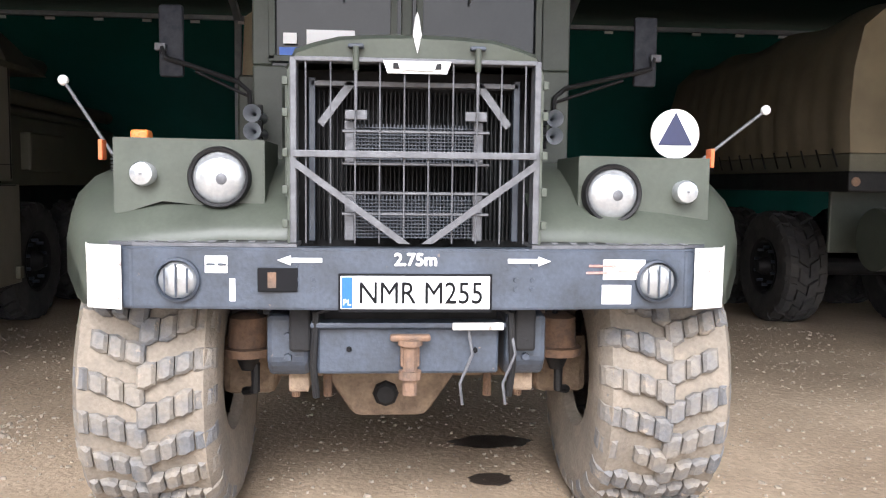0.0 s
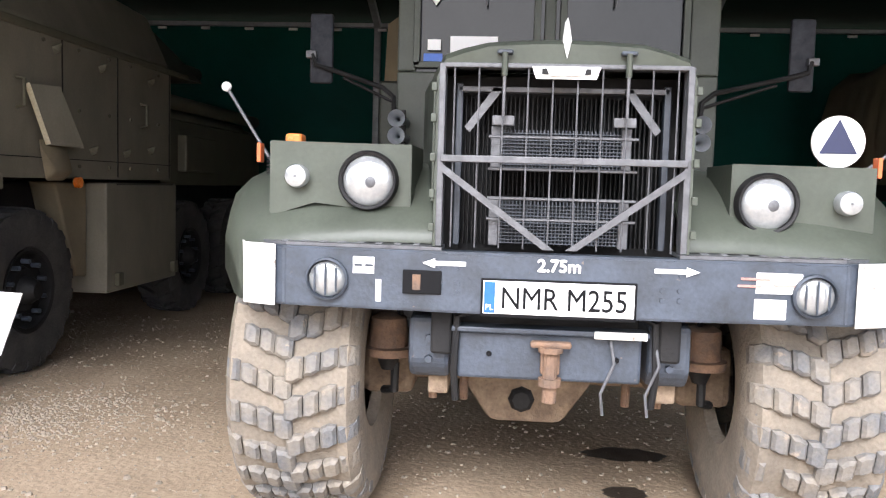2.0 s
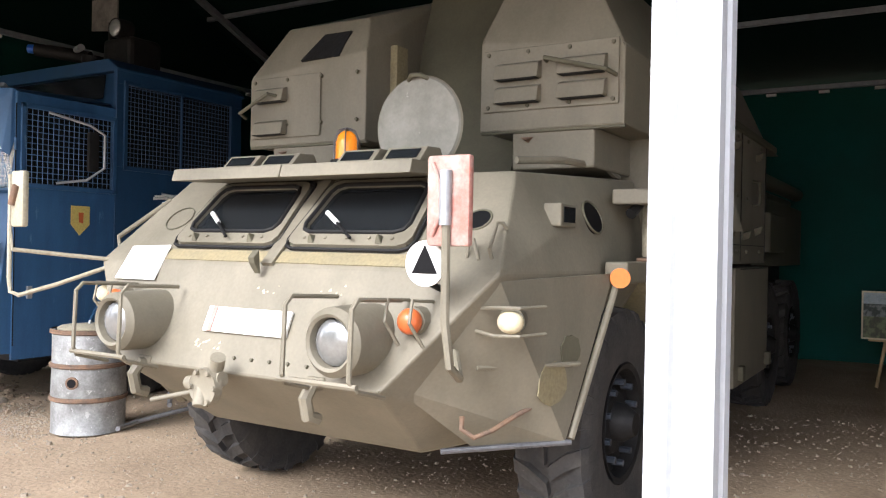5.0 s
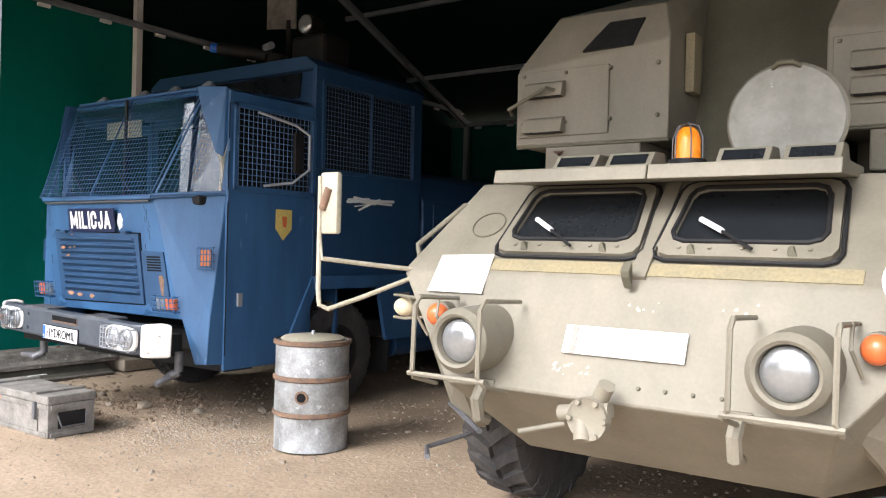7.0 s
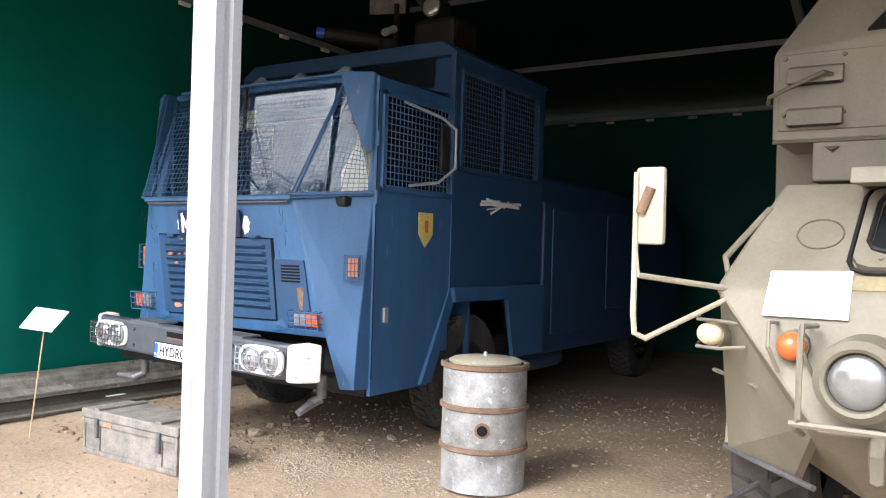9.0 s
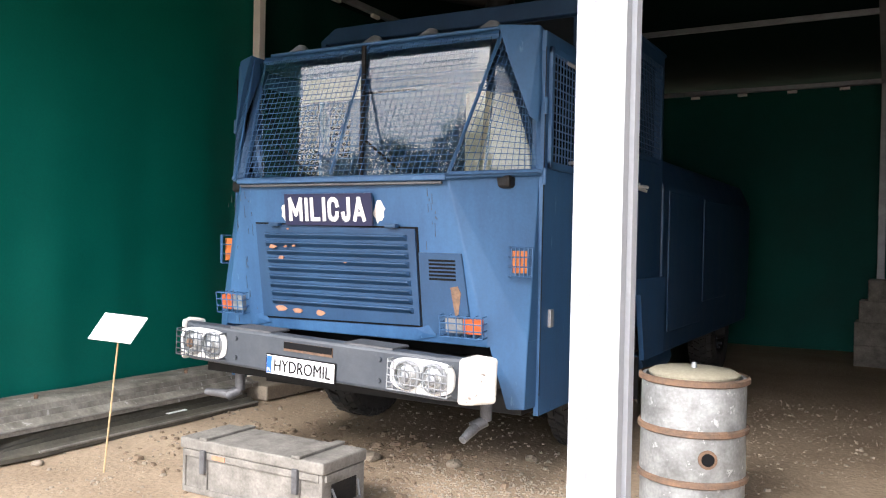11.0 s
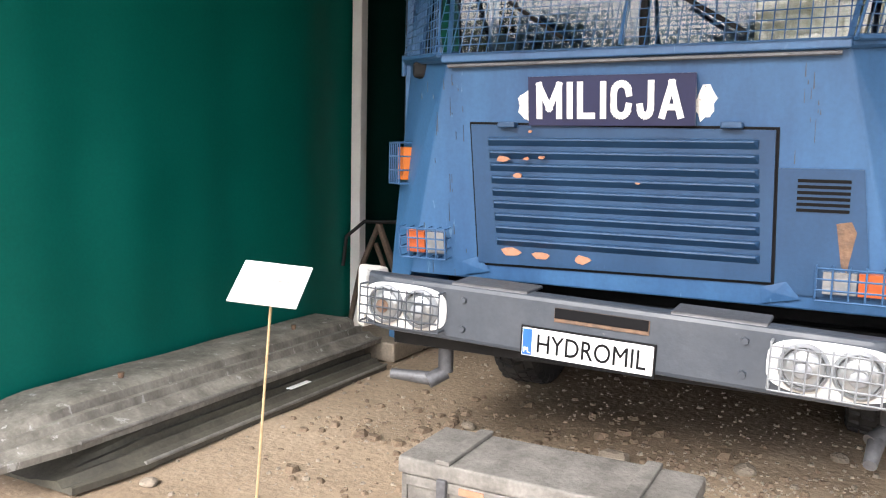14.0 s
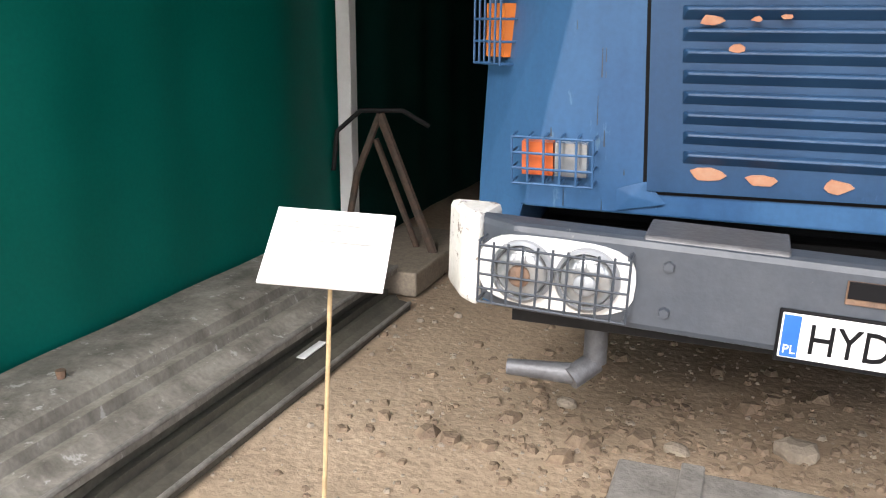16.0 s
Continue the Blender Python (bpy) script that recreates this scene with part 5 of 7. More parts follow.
part("wing_mirror", soften(box(-6.435, -6.32, 2.6, 2.64, 1.60, 1.90), 0.014), M_ARM, ma, "long pale mirror with worn paint", True)
part("mirror_joint", rod((-6.41, 2.595, 1.72), (-6.37, 2.595, 1.82), 0.02), M_RUST, ma)
part("hand_rail", tube([(-6.2, 3.12, 1.47), (-6.22, 3.12, 1.56), (-6.1, 3.38, 1.78), (-6.04, 3.45, 1.78)], 0.014), M_TAN, dana, smooth=True)
part("hand_rail", tube([on_front(1.07, 0.09, 0), on_front(1.075, 0.15, 0.05), on_front(1.095, 0.155, 0.05), on_front(1.13, 0.08, 0)], 0.008), M_TAN, dana, smooth=True)
part("hand_rail", tube([on_front(1.195, 0.27, 0), on_front(1.185, 0.27, 0.04), on_front(1.165, 0.26, 0.045), on_front(1.19, 0.10, 0.045), on_front(1.19, 0.09, 0)], 0.009), M_TAN, dana, smooth=True)

# ports in the cab's right side
part("round_port", rod(on_front(1.03, 0.33, -0.02), on_front(1.03, 0.33, 0.004), 0.062, seg=28), M_INK, dana, "round black port in the front plate", True)
part("port_rim", tube([on_front(1.03 + 0.064 * math.cos(k * math.tau / 24), 0.33 + 0.064 * math.sin(k * math.tau / 24), 0.003) for k in range(25)], 0.006, seg=6), M_TAN_D, dana)
side_out = Vector((0.92, -0.1, 0.38)).normalized()
port_at = Vector((-3.71, 4.03, 1.70))
part("round_port", rod(port_at - side_out * 0.03, port_at + side_out * 0.014, 0.085, seg=28), M_INK, dana, "round black port in the cab side", True)
part("port_rim", tube([port_at + side_out * 0.012 + 0.088 * (math.cos(k * math.tau / 24) * Vector((0.1, 1, 0)) + math.sin(k * math.tau / 24) * side_out.cross(Vector((0.1, 1, 0)))) for k in range(25)], 0.007, seg=6), M_TAN_D, dana)
part("vision_block", soften(box(-3.78, -3.69, 3.60, 3.79, 1.645, 1.755), 0.008), M_TAN, dana)
part("vision_glass", box(-3.695, -3.684, 3.63, 3.76, 1.665, 1.738), M_PANE, dana)
part("cab_lintel", tube([(-4.0, 3.75, 1.98), (-3.86, 4.0, 2.0), (-3.80, 4.5, 2.0), (-3.8, 4.7, 1.96)], 0.02), M_TAN, dana, smooth=True)
ext = part("fire_extinguisher", lathe([(1.50, 0.02), (1.505, 0.05), (1.52, 0.055), (1.76, 0.055), (1.79, 0.045), (1.81, 0.02), (1.81, 0.004)], (-3.52, 4.47, 0), "z", 20), M_ARM, dana, "grey fire extinguisher on a bracket", True)
part("extinguisher_neck", rod((-3.52, 4.47, 1.80), (-3.52, 4.47, 1.88), 0.018), M_BLACK, ext)
part("extinguisher_horn", rod((-3.52, 4.45, 1.86), (-3.58, 4.27, 1.73), 0.014, r2=0.03), M_BLACK, ext)
part("extinguisher_bracket", box(-3.59, -3.46, 4.41, 4.53, 1.475, 1.50, 0.005), M_RUST, ext)
shelf = part("side_lamp_box", box(-3.66, -3.42, 4.2, 4.5, 1.78, 1.86, 0.01), M_TAN, dana)
part("orange_lamp", soften(box(-3.44, -3.36, 4.22, 4.28, 1.77, 1.84), 0.012), M_ORANGE, shelf, "orange marker lamp")

# towers and roof
TZ = 2.2


def tower(s):
    x_out, x_in = (-3.6, -4.46) if s > 0 else (-6.27, -5.28)
    top_out = x_out - s * 0.22
    tw = hull([(x_out, 4.2, TZ), (x_in, 4.2, TZ), (x_out, 4.2, 2.62 if s > 0 else 2.67), (x_in, 4.2, 2.72 if s > 0 else 2.77), (x_out, 8.2, TZ), (x_in, 8.2, TZ), (x_out, 8.2, 2.62), (top_out, 4.34, 3.02), (x_in + s * 0.08, 4.34, 3.02), (x_in + s * 0.08, 8.2, 3.3), (top_out, 8.2, 3.1), (x_in + s * 0.05, 5.2, 3.35), (top_out - s * 0.2, 5.2, 3.35)])
    t = part("tower", soften(tw, 0.01), M_TAN, dana, "boxy sandy olive side tower")
    low = part("tower_foot", box(min(x_out, x_in) + 0.2, max(x_out, x_in) - 0.17, 4.22, 4.9, 1.98, TZ, 0.012), M_TAN, t)
    part("drip_rail", rod((x_out, 4.22, TZ - 0.004), (x_in, 4.22, TZ - 0.004), 0.012, seg=6), M_TAN_D, t)
    fx0, fx1 = sorted((x_out, x_in))
    panel = part("front_panel", box(fx0 + 0.03, fx1 - (0.03 if s > 0 else 0.36), 4.185, 4.2, 2.31 if s > 0 else 2.25, 2.66, 0.005), M_TAN, t)
    spots = [(fx0 + 0.06 + i * (fx1 - fx0 - 0.12) / 3, 4.185, z) for i in range(4) for z in (2.335, 2.635)]
    part("panel_bolts", bolts(spots, 0.014, (0, -1, 0)), M_TAN_D, t)
    cols = (fx0 + 0.12, fx0 + 0.50) if s > 0 else (fx0 + 0.08,)
    for x in cols:
        for z in ((2.40, 2.53) if s > 0 else (2.32, 2.54)):
            lv = hull([(x, 4.185, z - 0.05), (x + 0.27, 4.185, z - 0.05), (x, 4.185, z + 0.05), (x + 0.27, 4.185, z + 0.05), (x, 4.12, z - 0.05), (x + 0.27, 4.12, z - 0.05), (x, 4.14, z + 0.03), (x + 0.27, 4.14, z + 0.03)])
            part("louvre", soften(lv, 0.004), M_TAN, t)
            part("louvre_gap", box(x + 0.015, x + 0.255, 4.125, 4.185, z - 0.054, z - 0.05), M_BLACK, t)
    part("grab_bar", tube([(fx0 + (0.42 if s > 0 else -0.02), 4.18, 2.57 if s > 0 else 2.40), (fx0 + (0.44 if s > 0 else 0.0), 4.1, 2.57 if s > 0 else 2.42), (fx0 + (0.8 if s > 0 else 0.27), 4.08, 2.47 if s > 0 else 2.53), (fx0 + (0.83 if s > 0 else 0.31), 4.15, 2.45 if s > 0 else 2.52)], 0.012), M_TAN_D, t, smooth=True)
    part("foot_catches", hull([(fx0 + 0.26, 4.2, 2.16), (fx0 + 0.34, 4.2, 2.16), (fx0 + 0.3, 4.18, 2.14), (fx0 + 0.3, 4.22, 2.13)]), M_RUST, t)
    if s < 0:
        part("vision_opening", slab([(-5.82, 4.195, 2.755), (-5.50, 4.195, 2.755), (-5.46, 4.275, 2.93), (-5.68, 4.275, 2.93)], 0.03), M_BLACK, t, "dark sight opening")
        part("yellow_block", soften(box(-5.275, -5.22, 4.45, 4.58, 2.50, 2.85), 0.005), M_YELLOW, t)
    return t


right_tower, left_tower = tower(1), tower(-1)
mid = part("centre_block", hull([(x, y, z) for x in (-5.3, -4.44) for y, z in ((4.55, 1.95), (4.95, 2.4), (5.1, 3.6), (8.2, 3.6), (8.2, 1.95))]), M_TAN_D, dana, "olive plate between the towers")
part("sight_window", slab([(-5.0, 5.0, 2.98), (-4.5, 5.0, 2.98), (-4.5, 5.04, 3.22), (-5.0, 5.04, 3.22)], 0.02), M_LAMP, dana, "pale sight glass")
part("sight_frame", tube([(-5.02, 4.99, 2.96), (-4.46, 4.99, 2.96), (-4.46, 5.03, 3.24), (-5.02, 5.03, 3.24), (-5.02, 4.99, 2.96)], 0.018, seg=6), M_TAN_D, dana)
part("draped_plate", slab([(-4.95, 4.93, 2.62), (-4.6, 4.93, 2.45), (-4.55, 4.98, 2.9), (-4.9, 5.0, 2.9)], 0.02), M_TAN_D, dana)
hatch = part("round_hatch", lathe([(-0.02, 0.262), (-0.035, 0.252), (-0.04, 0.20), (-0.045, 0.015)], (-4.53, 3.68, 2.17), "y", 44), M_LID, dana, "round grey lid standing open", True)
part("hatch_rim", lathe([(0.0, 0.252), (-0.02, 0.268), (-0.03, 0.258)], (-4.53, 3.685, 2.17), "y", 44), M_TAN, hatch, smooth=True)
part("hatch_handle", tube([(-4.59, 3.65, 2.41), (-4.56, 3.62, 2.43), (-4.50, 3.62, 2.43), (-4.47, 3.65, 2.41)], 0.012), M_TAN_D, hatch, smooth=True)
beacon = part("beacon", lathe([(0, 0.07), (0.02, 0.09), (0.05, 0.09), (0.055, 0.08)], (-4.97, 3.62, 1.95), "z", 24), M_BLACK, dana, "amber rotating beacon, lit", True)
part("beacon_dome", lathe([(0.05, 0.062), (0.15, 0.060), (0.19, 0.048), (0.21, 0.025), (0.213, 0.004)], (-4.97, 3.62, 1.95), "z", 24), M_AMBER, beacon, "lit amber dome", True)
cage = B()
for k in range(6):
    a = k * math.tau / 6
    tube([(-4.97 + 0.075 * math.cos(a), 3.62 + 0.075 * math.sin(a), 1.99), (-4.97 + 0.074 * math.cos(a), 3.62 + 0.074 * math.sin(a), 2.11), (-4.97 + 0.05 * math.cos(a), 3.62 + 0.05 * math.sin(a), 2.165), (-4.97, 3.62, 2.18)], 0.004, cage, 5)
part("beacon_cage", cage, M_RAIL, beacon)

# side body with lockers
side = part("side_body", hull([(x, y, z) for y in (4.82, 8.2) for x, z in ((-3.57, 1.45), (-3.57, 2.54), (-4.4, 3.1), (-4.4, 1.45))]), M_TAN, dana, "sandy olive side locker body")
side2 = part("side_body", hull([(x, y, z) for y in (4.82, 8.2) for x, z in ((-6.37, 1.45), (-6.37, 2.54), (-5.5, 3.1), (-5.5, 1.45))]), M_TAN, dana)
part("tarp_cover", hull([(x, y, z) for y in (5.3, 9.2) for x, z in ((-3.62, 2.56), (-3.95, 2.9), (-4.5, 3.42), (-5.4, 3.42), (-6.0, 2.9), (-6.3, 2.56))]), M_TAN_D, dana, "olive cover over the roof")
part("roof_edge", box(-3.60, -3.54, 4.6, 8.6, 2.52, 2.58, 0.012), M_TAN_D, dana)
skirt = part("skirt_locker", box(-4.0, -3.55, 6.82, 8.3, 0.45, 1.42, 0.012), M_TAN, dana, "lower olive locker with a door")
part("skirt_seam", box(-3.548, -3.542, 7.0, 8.2, 1.40, 1.41), M_BLACK, skirt)
for y in (6.95, 8.15):
    part("skirt_latch", soften(box(-3.55, -3.50, y, y + 0.09, 0.5, 0.62), 0.01), M_TAN_D, skirt)
seams = B()
for y in (6.15, 7.05, 8.15):
    box(-3.568, -3.562, y, y + 0.012, 1.47, 2.52, 0, seams)
box(-3.568, -3.562, 4.85, 8.2, 1.60, 1.607, 0, seams)
part("locker_seams", seams, M_BLACK, side)
for y in (5.55, 7.5):
    part("door_handle", tube([(-3.56, y, 1.95), (-3.50, y, 1.96), (-3.50, y, 2.15), (-3.56, y, 2.16)], 0.013), M_TAN_D, side, smooth=True)
for y, z in ((5.0, 2.43), (5.0, 1.72), (6.75, 2.4), (6.6, 1.7), (7.7, 2.4), (7.7, 1.75), (6.05, 2.45), (7.2, 1.7)):
    part("latch", soften(hull([(-3.57, y - 0.04, z), (-3.57, y + 0.04, z + 0.02), (-3.50, y, z + 0.03), (-3.52, y, z - 0.04), (-3.57, y, z - 0.06)]), 0.006), M_TAN_D, side)
for y, z in itertools.product((5.05, 5.9, 6.4, 6.9, 7.3, 7.9), (1.55, 2.0, 2.48)):
    part("body_bolt", bolts([(-3.568, y, z)], 0.018, (1, 0, 0)), M_TAN_D, side)
part("flap_board", slab([(-3.46, 5.79, 1.70), (-3.36, 6.10, 1.69), (-3.47, 5.96, 2.14), (-3.545, 5.67, 2.13)], 0.03), M_TAN, dana, "hinged olive board hanging askew")
part("flap_edge", rod((-3.465, 5.785, 1.70), (-3.55, 5.665, 2.13), 0.02, seg=6), M_CREAM, dana)
part("canvas_bag", soften(hull([(-3.54, 5.75, 1.75), (-3.54, 6.15, 1.78), (-3.44, 5.85, 1.5), (-3.44, 6.1, 1.5), (-3.54, 5.85, 1.42), (-3.54, 6.12, 1.42)]), 0.03), M_CANVAS, dana, "slack canvas bag", True)
part("orange_marker", rod((-3.54, 6.3, 1.42), (-3.50, 6.3, 1.42), 0.045), M_ORANGE, dana, smooth=True)
part("mud_guard", soften(hull([(x, y, z) for x in (-3.95, -3.5) for y, z in ((4.66, 1.46), (5.14, 1.46), (5.14, 1.08), (5.0, 1.06), (4.72, 1.3))]), 0.012), M_YELLOW, dana, "ochre-green mud guard between the wheels")
part("mud_guard_stay", box(-3.75, -3.65, 4.85, 5.15, 0.7, 1.1, 0.02), M_TAN, dana)
part("canvas_skirt", soften(hull([(x, y, z) for x in (-3.95, -3.72) for y, z in ((6.3, 1.42), (6.8, 1.42), (6.8, 0.6), (6.62, 0.62))]), 0.02), M_CANVAS, dana)
# The rear deck's shade is put into its colour by the darker olive.
rear = part("rear_body", hull([(x, y, z) for y in (8.25, 11.6) for x, z in ((-3.7, 1.4), (-3.7, 2.1), (-4.3, 2.35), (-5.6, 2.35), (-6.3, 2.1), (-6.3, 1.4))]), M_TAN_D, dana, "olive rear deck, its shade painted in darker olive")
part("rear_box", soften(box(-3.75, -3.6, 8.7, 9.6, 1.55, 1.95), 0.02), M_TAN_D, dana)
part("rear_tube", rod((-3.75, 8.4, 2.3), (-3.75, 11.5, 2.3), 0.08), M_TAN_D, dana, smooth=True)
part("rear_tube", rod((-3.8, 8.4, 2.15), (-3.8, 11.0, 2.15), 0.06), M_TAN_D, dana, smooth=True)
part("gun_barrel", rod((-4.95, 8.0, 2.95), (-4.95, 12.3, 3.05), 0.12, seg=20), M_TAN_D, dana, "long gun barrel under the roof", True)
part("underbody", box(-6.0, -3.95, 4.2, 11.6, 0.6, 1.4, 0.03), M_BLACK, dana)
for s, xw in ((1, -3.80), (-1, -6.14)):
    for y in (4.34, 5.78, 8.85, 10.4):
        wheel(dana, (xw, y, 0.61), 0.625, 0.40, 0.31, s, M_TYRE, M_TYRE, M_BLACK, lugs=22, lug_h=0.042, style="bar")
    if s < 0:
        part("lower_step", tube([(xw + s * 0.02, 3.6, 0.5), (xw + s * 0.12, 3.3, 0.46), (xw - s * 0.1, 3.0, 0.5)], 0.014), M_RAIL, dana, smooth=True)


# ---- blue police water cannon truck ----
hydro = thing("water_cannon_truck", (-10.15, 7.5, 0), "blue police water cannon truck with wire mesh over its windows", "truck")
HX = -10.17


def m2(x, y, z, s):
    return (HX + s * x, y, z)


# front shell: centre panel, two canted corners, sides
front_lo, front_hi = 0.90, 1.90
shell = hull([m2(x, y, z, s) for s in (1, -1) for x, y, z in ((1.03, 3.86, 0.92), (0.80, 3.74, 1.90), (1.21, 4.14, 1.94), (1.22, 4.0, 0.95), (1.22, 5.0, 0.95), (1.22, 5.0, 1.94), (1.0, 4.3, 0.92))])
cabin = part("cab_front", soften(shell, 0.008), M_BLUE, hydro, "scratched blue steel front")
for s in (1, -1):
    skirt_ = hull([m2(x, y, z, s) for x, y, z in ((1.03, 3.862, 0.94), (1.218, 4.0, 0.97), (1.218, 3.97, 0.56), (1.12, 3.93, 0.56), (1.218, 4.95, 0.5), (1.12, 4.95, 0.5), (1.218, 4.95, 0.96), (1.1, 4.95, 0.96))])
    part("corner_skirt", soften(skirt_, 0.006), M_BLUE, hydro)
# Black box added behind the open underside so that it reads as shade.
part("dark_gap_backing", box(HX - 1.05, HX + 1.05, 4.3, 4.6, 0.45, 0.93), M_BLACK, hydro)
# windscreen frame
WB, WT = 1.93, 2.80
post = B()
lowc, midc, backc = (0.80, 3.74), (0.93, 4.12), (1.20, 4.16)
for s in (1, -1):
    tube([m2(0.80, 3.76, WB, s), m2(0.94, 4.12, WT, s)], 0.011, post, 6)
    tube([m2(1.20, 4.14, WB, s), m2(1.12, 4.3, WT, s)], 0.04, post, 6)
tube([m2(0.94, 4.12, WT, 1), m2(0.94, 4.12, WT, -1)], 0.03, post, 6)
part("windscreen_frame", post, M_BLUE, hydro)
part("windscreen_divider", tube([m2(0.0, 4.0, WB, 1), m2(0.0, 4.01, WT, 1)], 0.016, seg=6), M_BLACK, hydro)
part("belt_rail", soften(hull([m2(x, y, z, s) for s in (1, -1) for x, y in ((0.81, 3.70), (0.8, 3.78)) for z in (1.885, 1.925)]), 0.006), M_BLUE, hydro)
part("belt_gasket", rod(m2(0.78, 3.715, 1.872, 1), m2(0.78, 3.715, 1.872, -1), 0.009, seg=6), M_RAIL, hydro)
for s in (1, -1):
    part("belt_rail", rod(m2(0.80, 3.72, 1.905, s), m2(1.22, 4.12, 1.955, s), 0.02, seg=6), M_BLUE, hydro)
    part("windscreen_pane", slab([m2(0.02, 4.02, WB, s), m2(0.86, 4.02, WB, s), m2(0.92, 4.03, WT - 0.03, s), m2(0.02, 4.03, WT - 0.03, s)], 0.006 * s), M_SCREEN, hydro, "clear windscreen pane reflecting trees").visible_shadow = False
    part("corner_pane", slab([m2(0.88, 4.03, WB, s), m2(1.17, 4.20, WB + 0.02, s), m2(1.12, 4.3, WT - 0.1, s), m2(0.94, 4.09, WT - 0.05, s)], 0.006 * s), M_SCREEN, hydro, "clear corner pane").visible_shadow = False
    fin = hull([m2(x, y, z, s) for x, y, z in ((0.98, 4.0, 2.83), (1.20, 4.12, 2.83), (1.22, 4.25, 2.78), (1.17, 4.05, 2.28), (1.21, 4.1, 2.24), (1.05, 4.0, 2.62), (1.0, 4.2, 2.83))])
    part("corner_fin", soften(fin, 0.005), M_BLUE, hydro, "folded blue corner shield")
# wire mesh over the windscreen
wv_c = Vector((0, 4.10 - 3.70, WT - WB + 0.03)).normalized()
part("windscreen_mesh", mesh_screen((HX - 0.84, 3.69, WB - 0.01), (1, 0, 0), wv_c, 1.68, 0.97, 0.042, 0.0023), M_BLUE, hydro, "blue welded wire mesh")
for s in (1, -1):
    o = Vector(m2(0.82, 3.70, WB - 0.01, s))
    cu = Vector(m2(1.22, 4.09, WB + 0.03, s)) - o
    wedge = B()
    tip = Vector(m2(1.0, 4.06, WT + 0.02, s)) - o
    end = Vector(m2(1.17, 4.06, 2.26, s)) - o
    n_w = 13
    for i in range(n_w + 1):
        f = i / n_w
        rod(o + cu * f, o + cu * f + (tip * (1 - f) + (tip * 0.0 + end - cu) * f), 0.0023, wedge, seg=4)
    for i in range(1, 21):
        g = i / 21
        a = o + tip * g
        bq = o + cu + (end - cu) * min(g * 2.2, 1.0) if g < 0.455 else o + end + (tip - end) * ((g - 0.455) / 0.545)
        rod(a, bq, 0.0023, wedge, seg=4)
    part("corner_mesh", wedge, M_BLUE, hydro, "blue welded wire mesh")
    part("mesh_edge", rod(o, o + tip, 0.006, seg=6), M_BLUE, hydro)
    part("mesh_edge", rod(o, o + cu, 0.013, seg=6), M_BLUE, hydro)
for x in (-0.01,):
    part("mesh_bar", rod((HX + x, 3.685, WB), (HX + x, 4.08, WT + 0.03), 0.008, seg=6), M_BLUE, hydro)
part("mesh_edge", rod((HX - 0.86, 4.08, WT + 0.03), (HX + 0.98, 4.08, WT + 0.03), 0.012, seg=6), M_BLUE, hydro)
for x in (-0.55, 0.15):
    part("wiper", rod((HX + x + 0.3, 3.76, WB + 0.03), (HX + x, 3.84, WB + 0.22), 0.009, seg=6), M_BLACK, hydro)
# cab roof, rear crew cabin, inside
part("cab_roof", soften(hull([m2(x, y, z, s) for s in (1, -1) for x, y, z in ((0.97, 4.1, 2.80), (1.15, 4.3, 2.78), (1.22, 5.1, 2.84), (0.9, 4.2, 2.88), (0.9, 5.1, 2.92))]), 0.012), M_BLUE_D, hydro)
for x in (-0.75, -0.1, 0.35, 0.8):
    part("roof_fitting", soften(hull([(HX + x + dx, 4.2 + dy, 2.86 + dz) for dx, dy, dz in ((-0.1, 0, 0), (0.1, 0, 0), (-0.07, 0.12, 0), (0.08, 0.12, 0), (0.0, 0.05, 0.08), (0.05, 0.06, 0.07))]), 0.008), M_GALV, hydro)
part("cab_back_wall", box(HX - 1.2, HX + 1.2, 5.5, 5.53, 0.6, 2.8), M_BLUE_D, hydro)
part("white_seat_cover", soften(box(HX + 0.35, HX + 0.85, 4.75, 4.9, 1.6, 2.6), 0.04), M_CREAM, hydro, "pale seat back inside the cab")
part("sun_shade", box(HX - 0.75, HX - 0.2, 4.3, 4.31, 2.52, 2.68, 0.002), M_CREAM, hydro, "pale sun visor")
part("dashboard", soften(box(HX - 1.1, HX + 1.1, 3.95, 4.3, 1.85, 1.93), 0.02), M_BLACK, hydro)
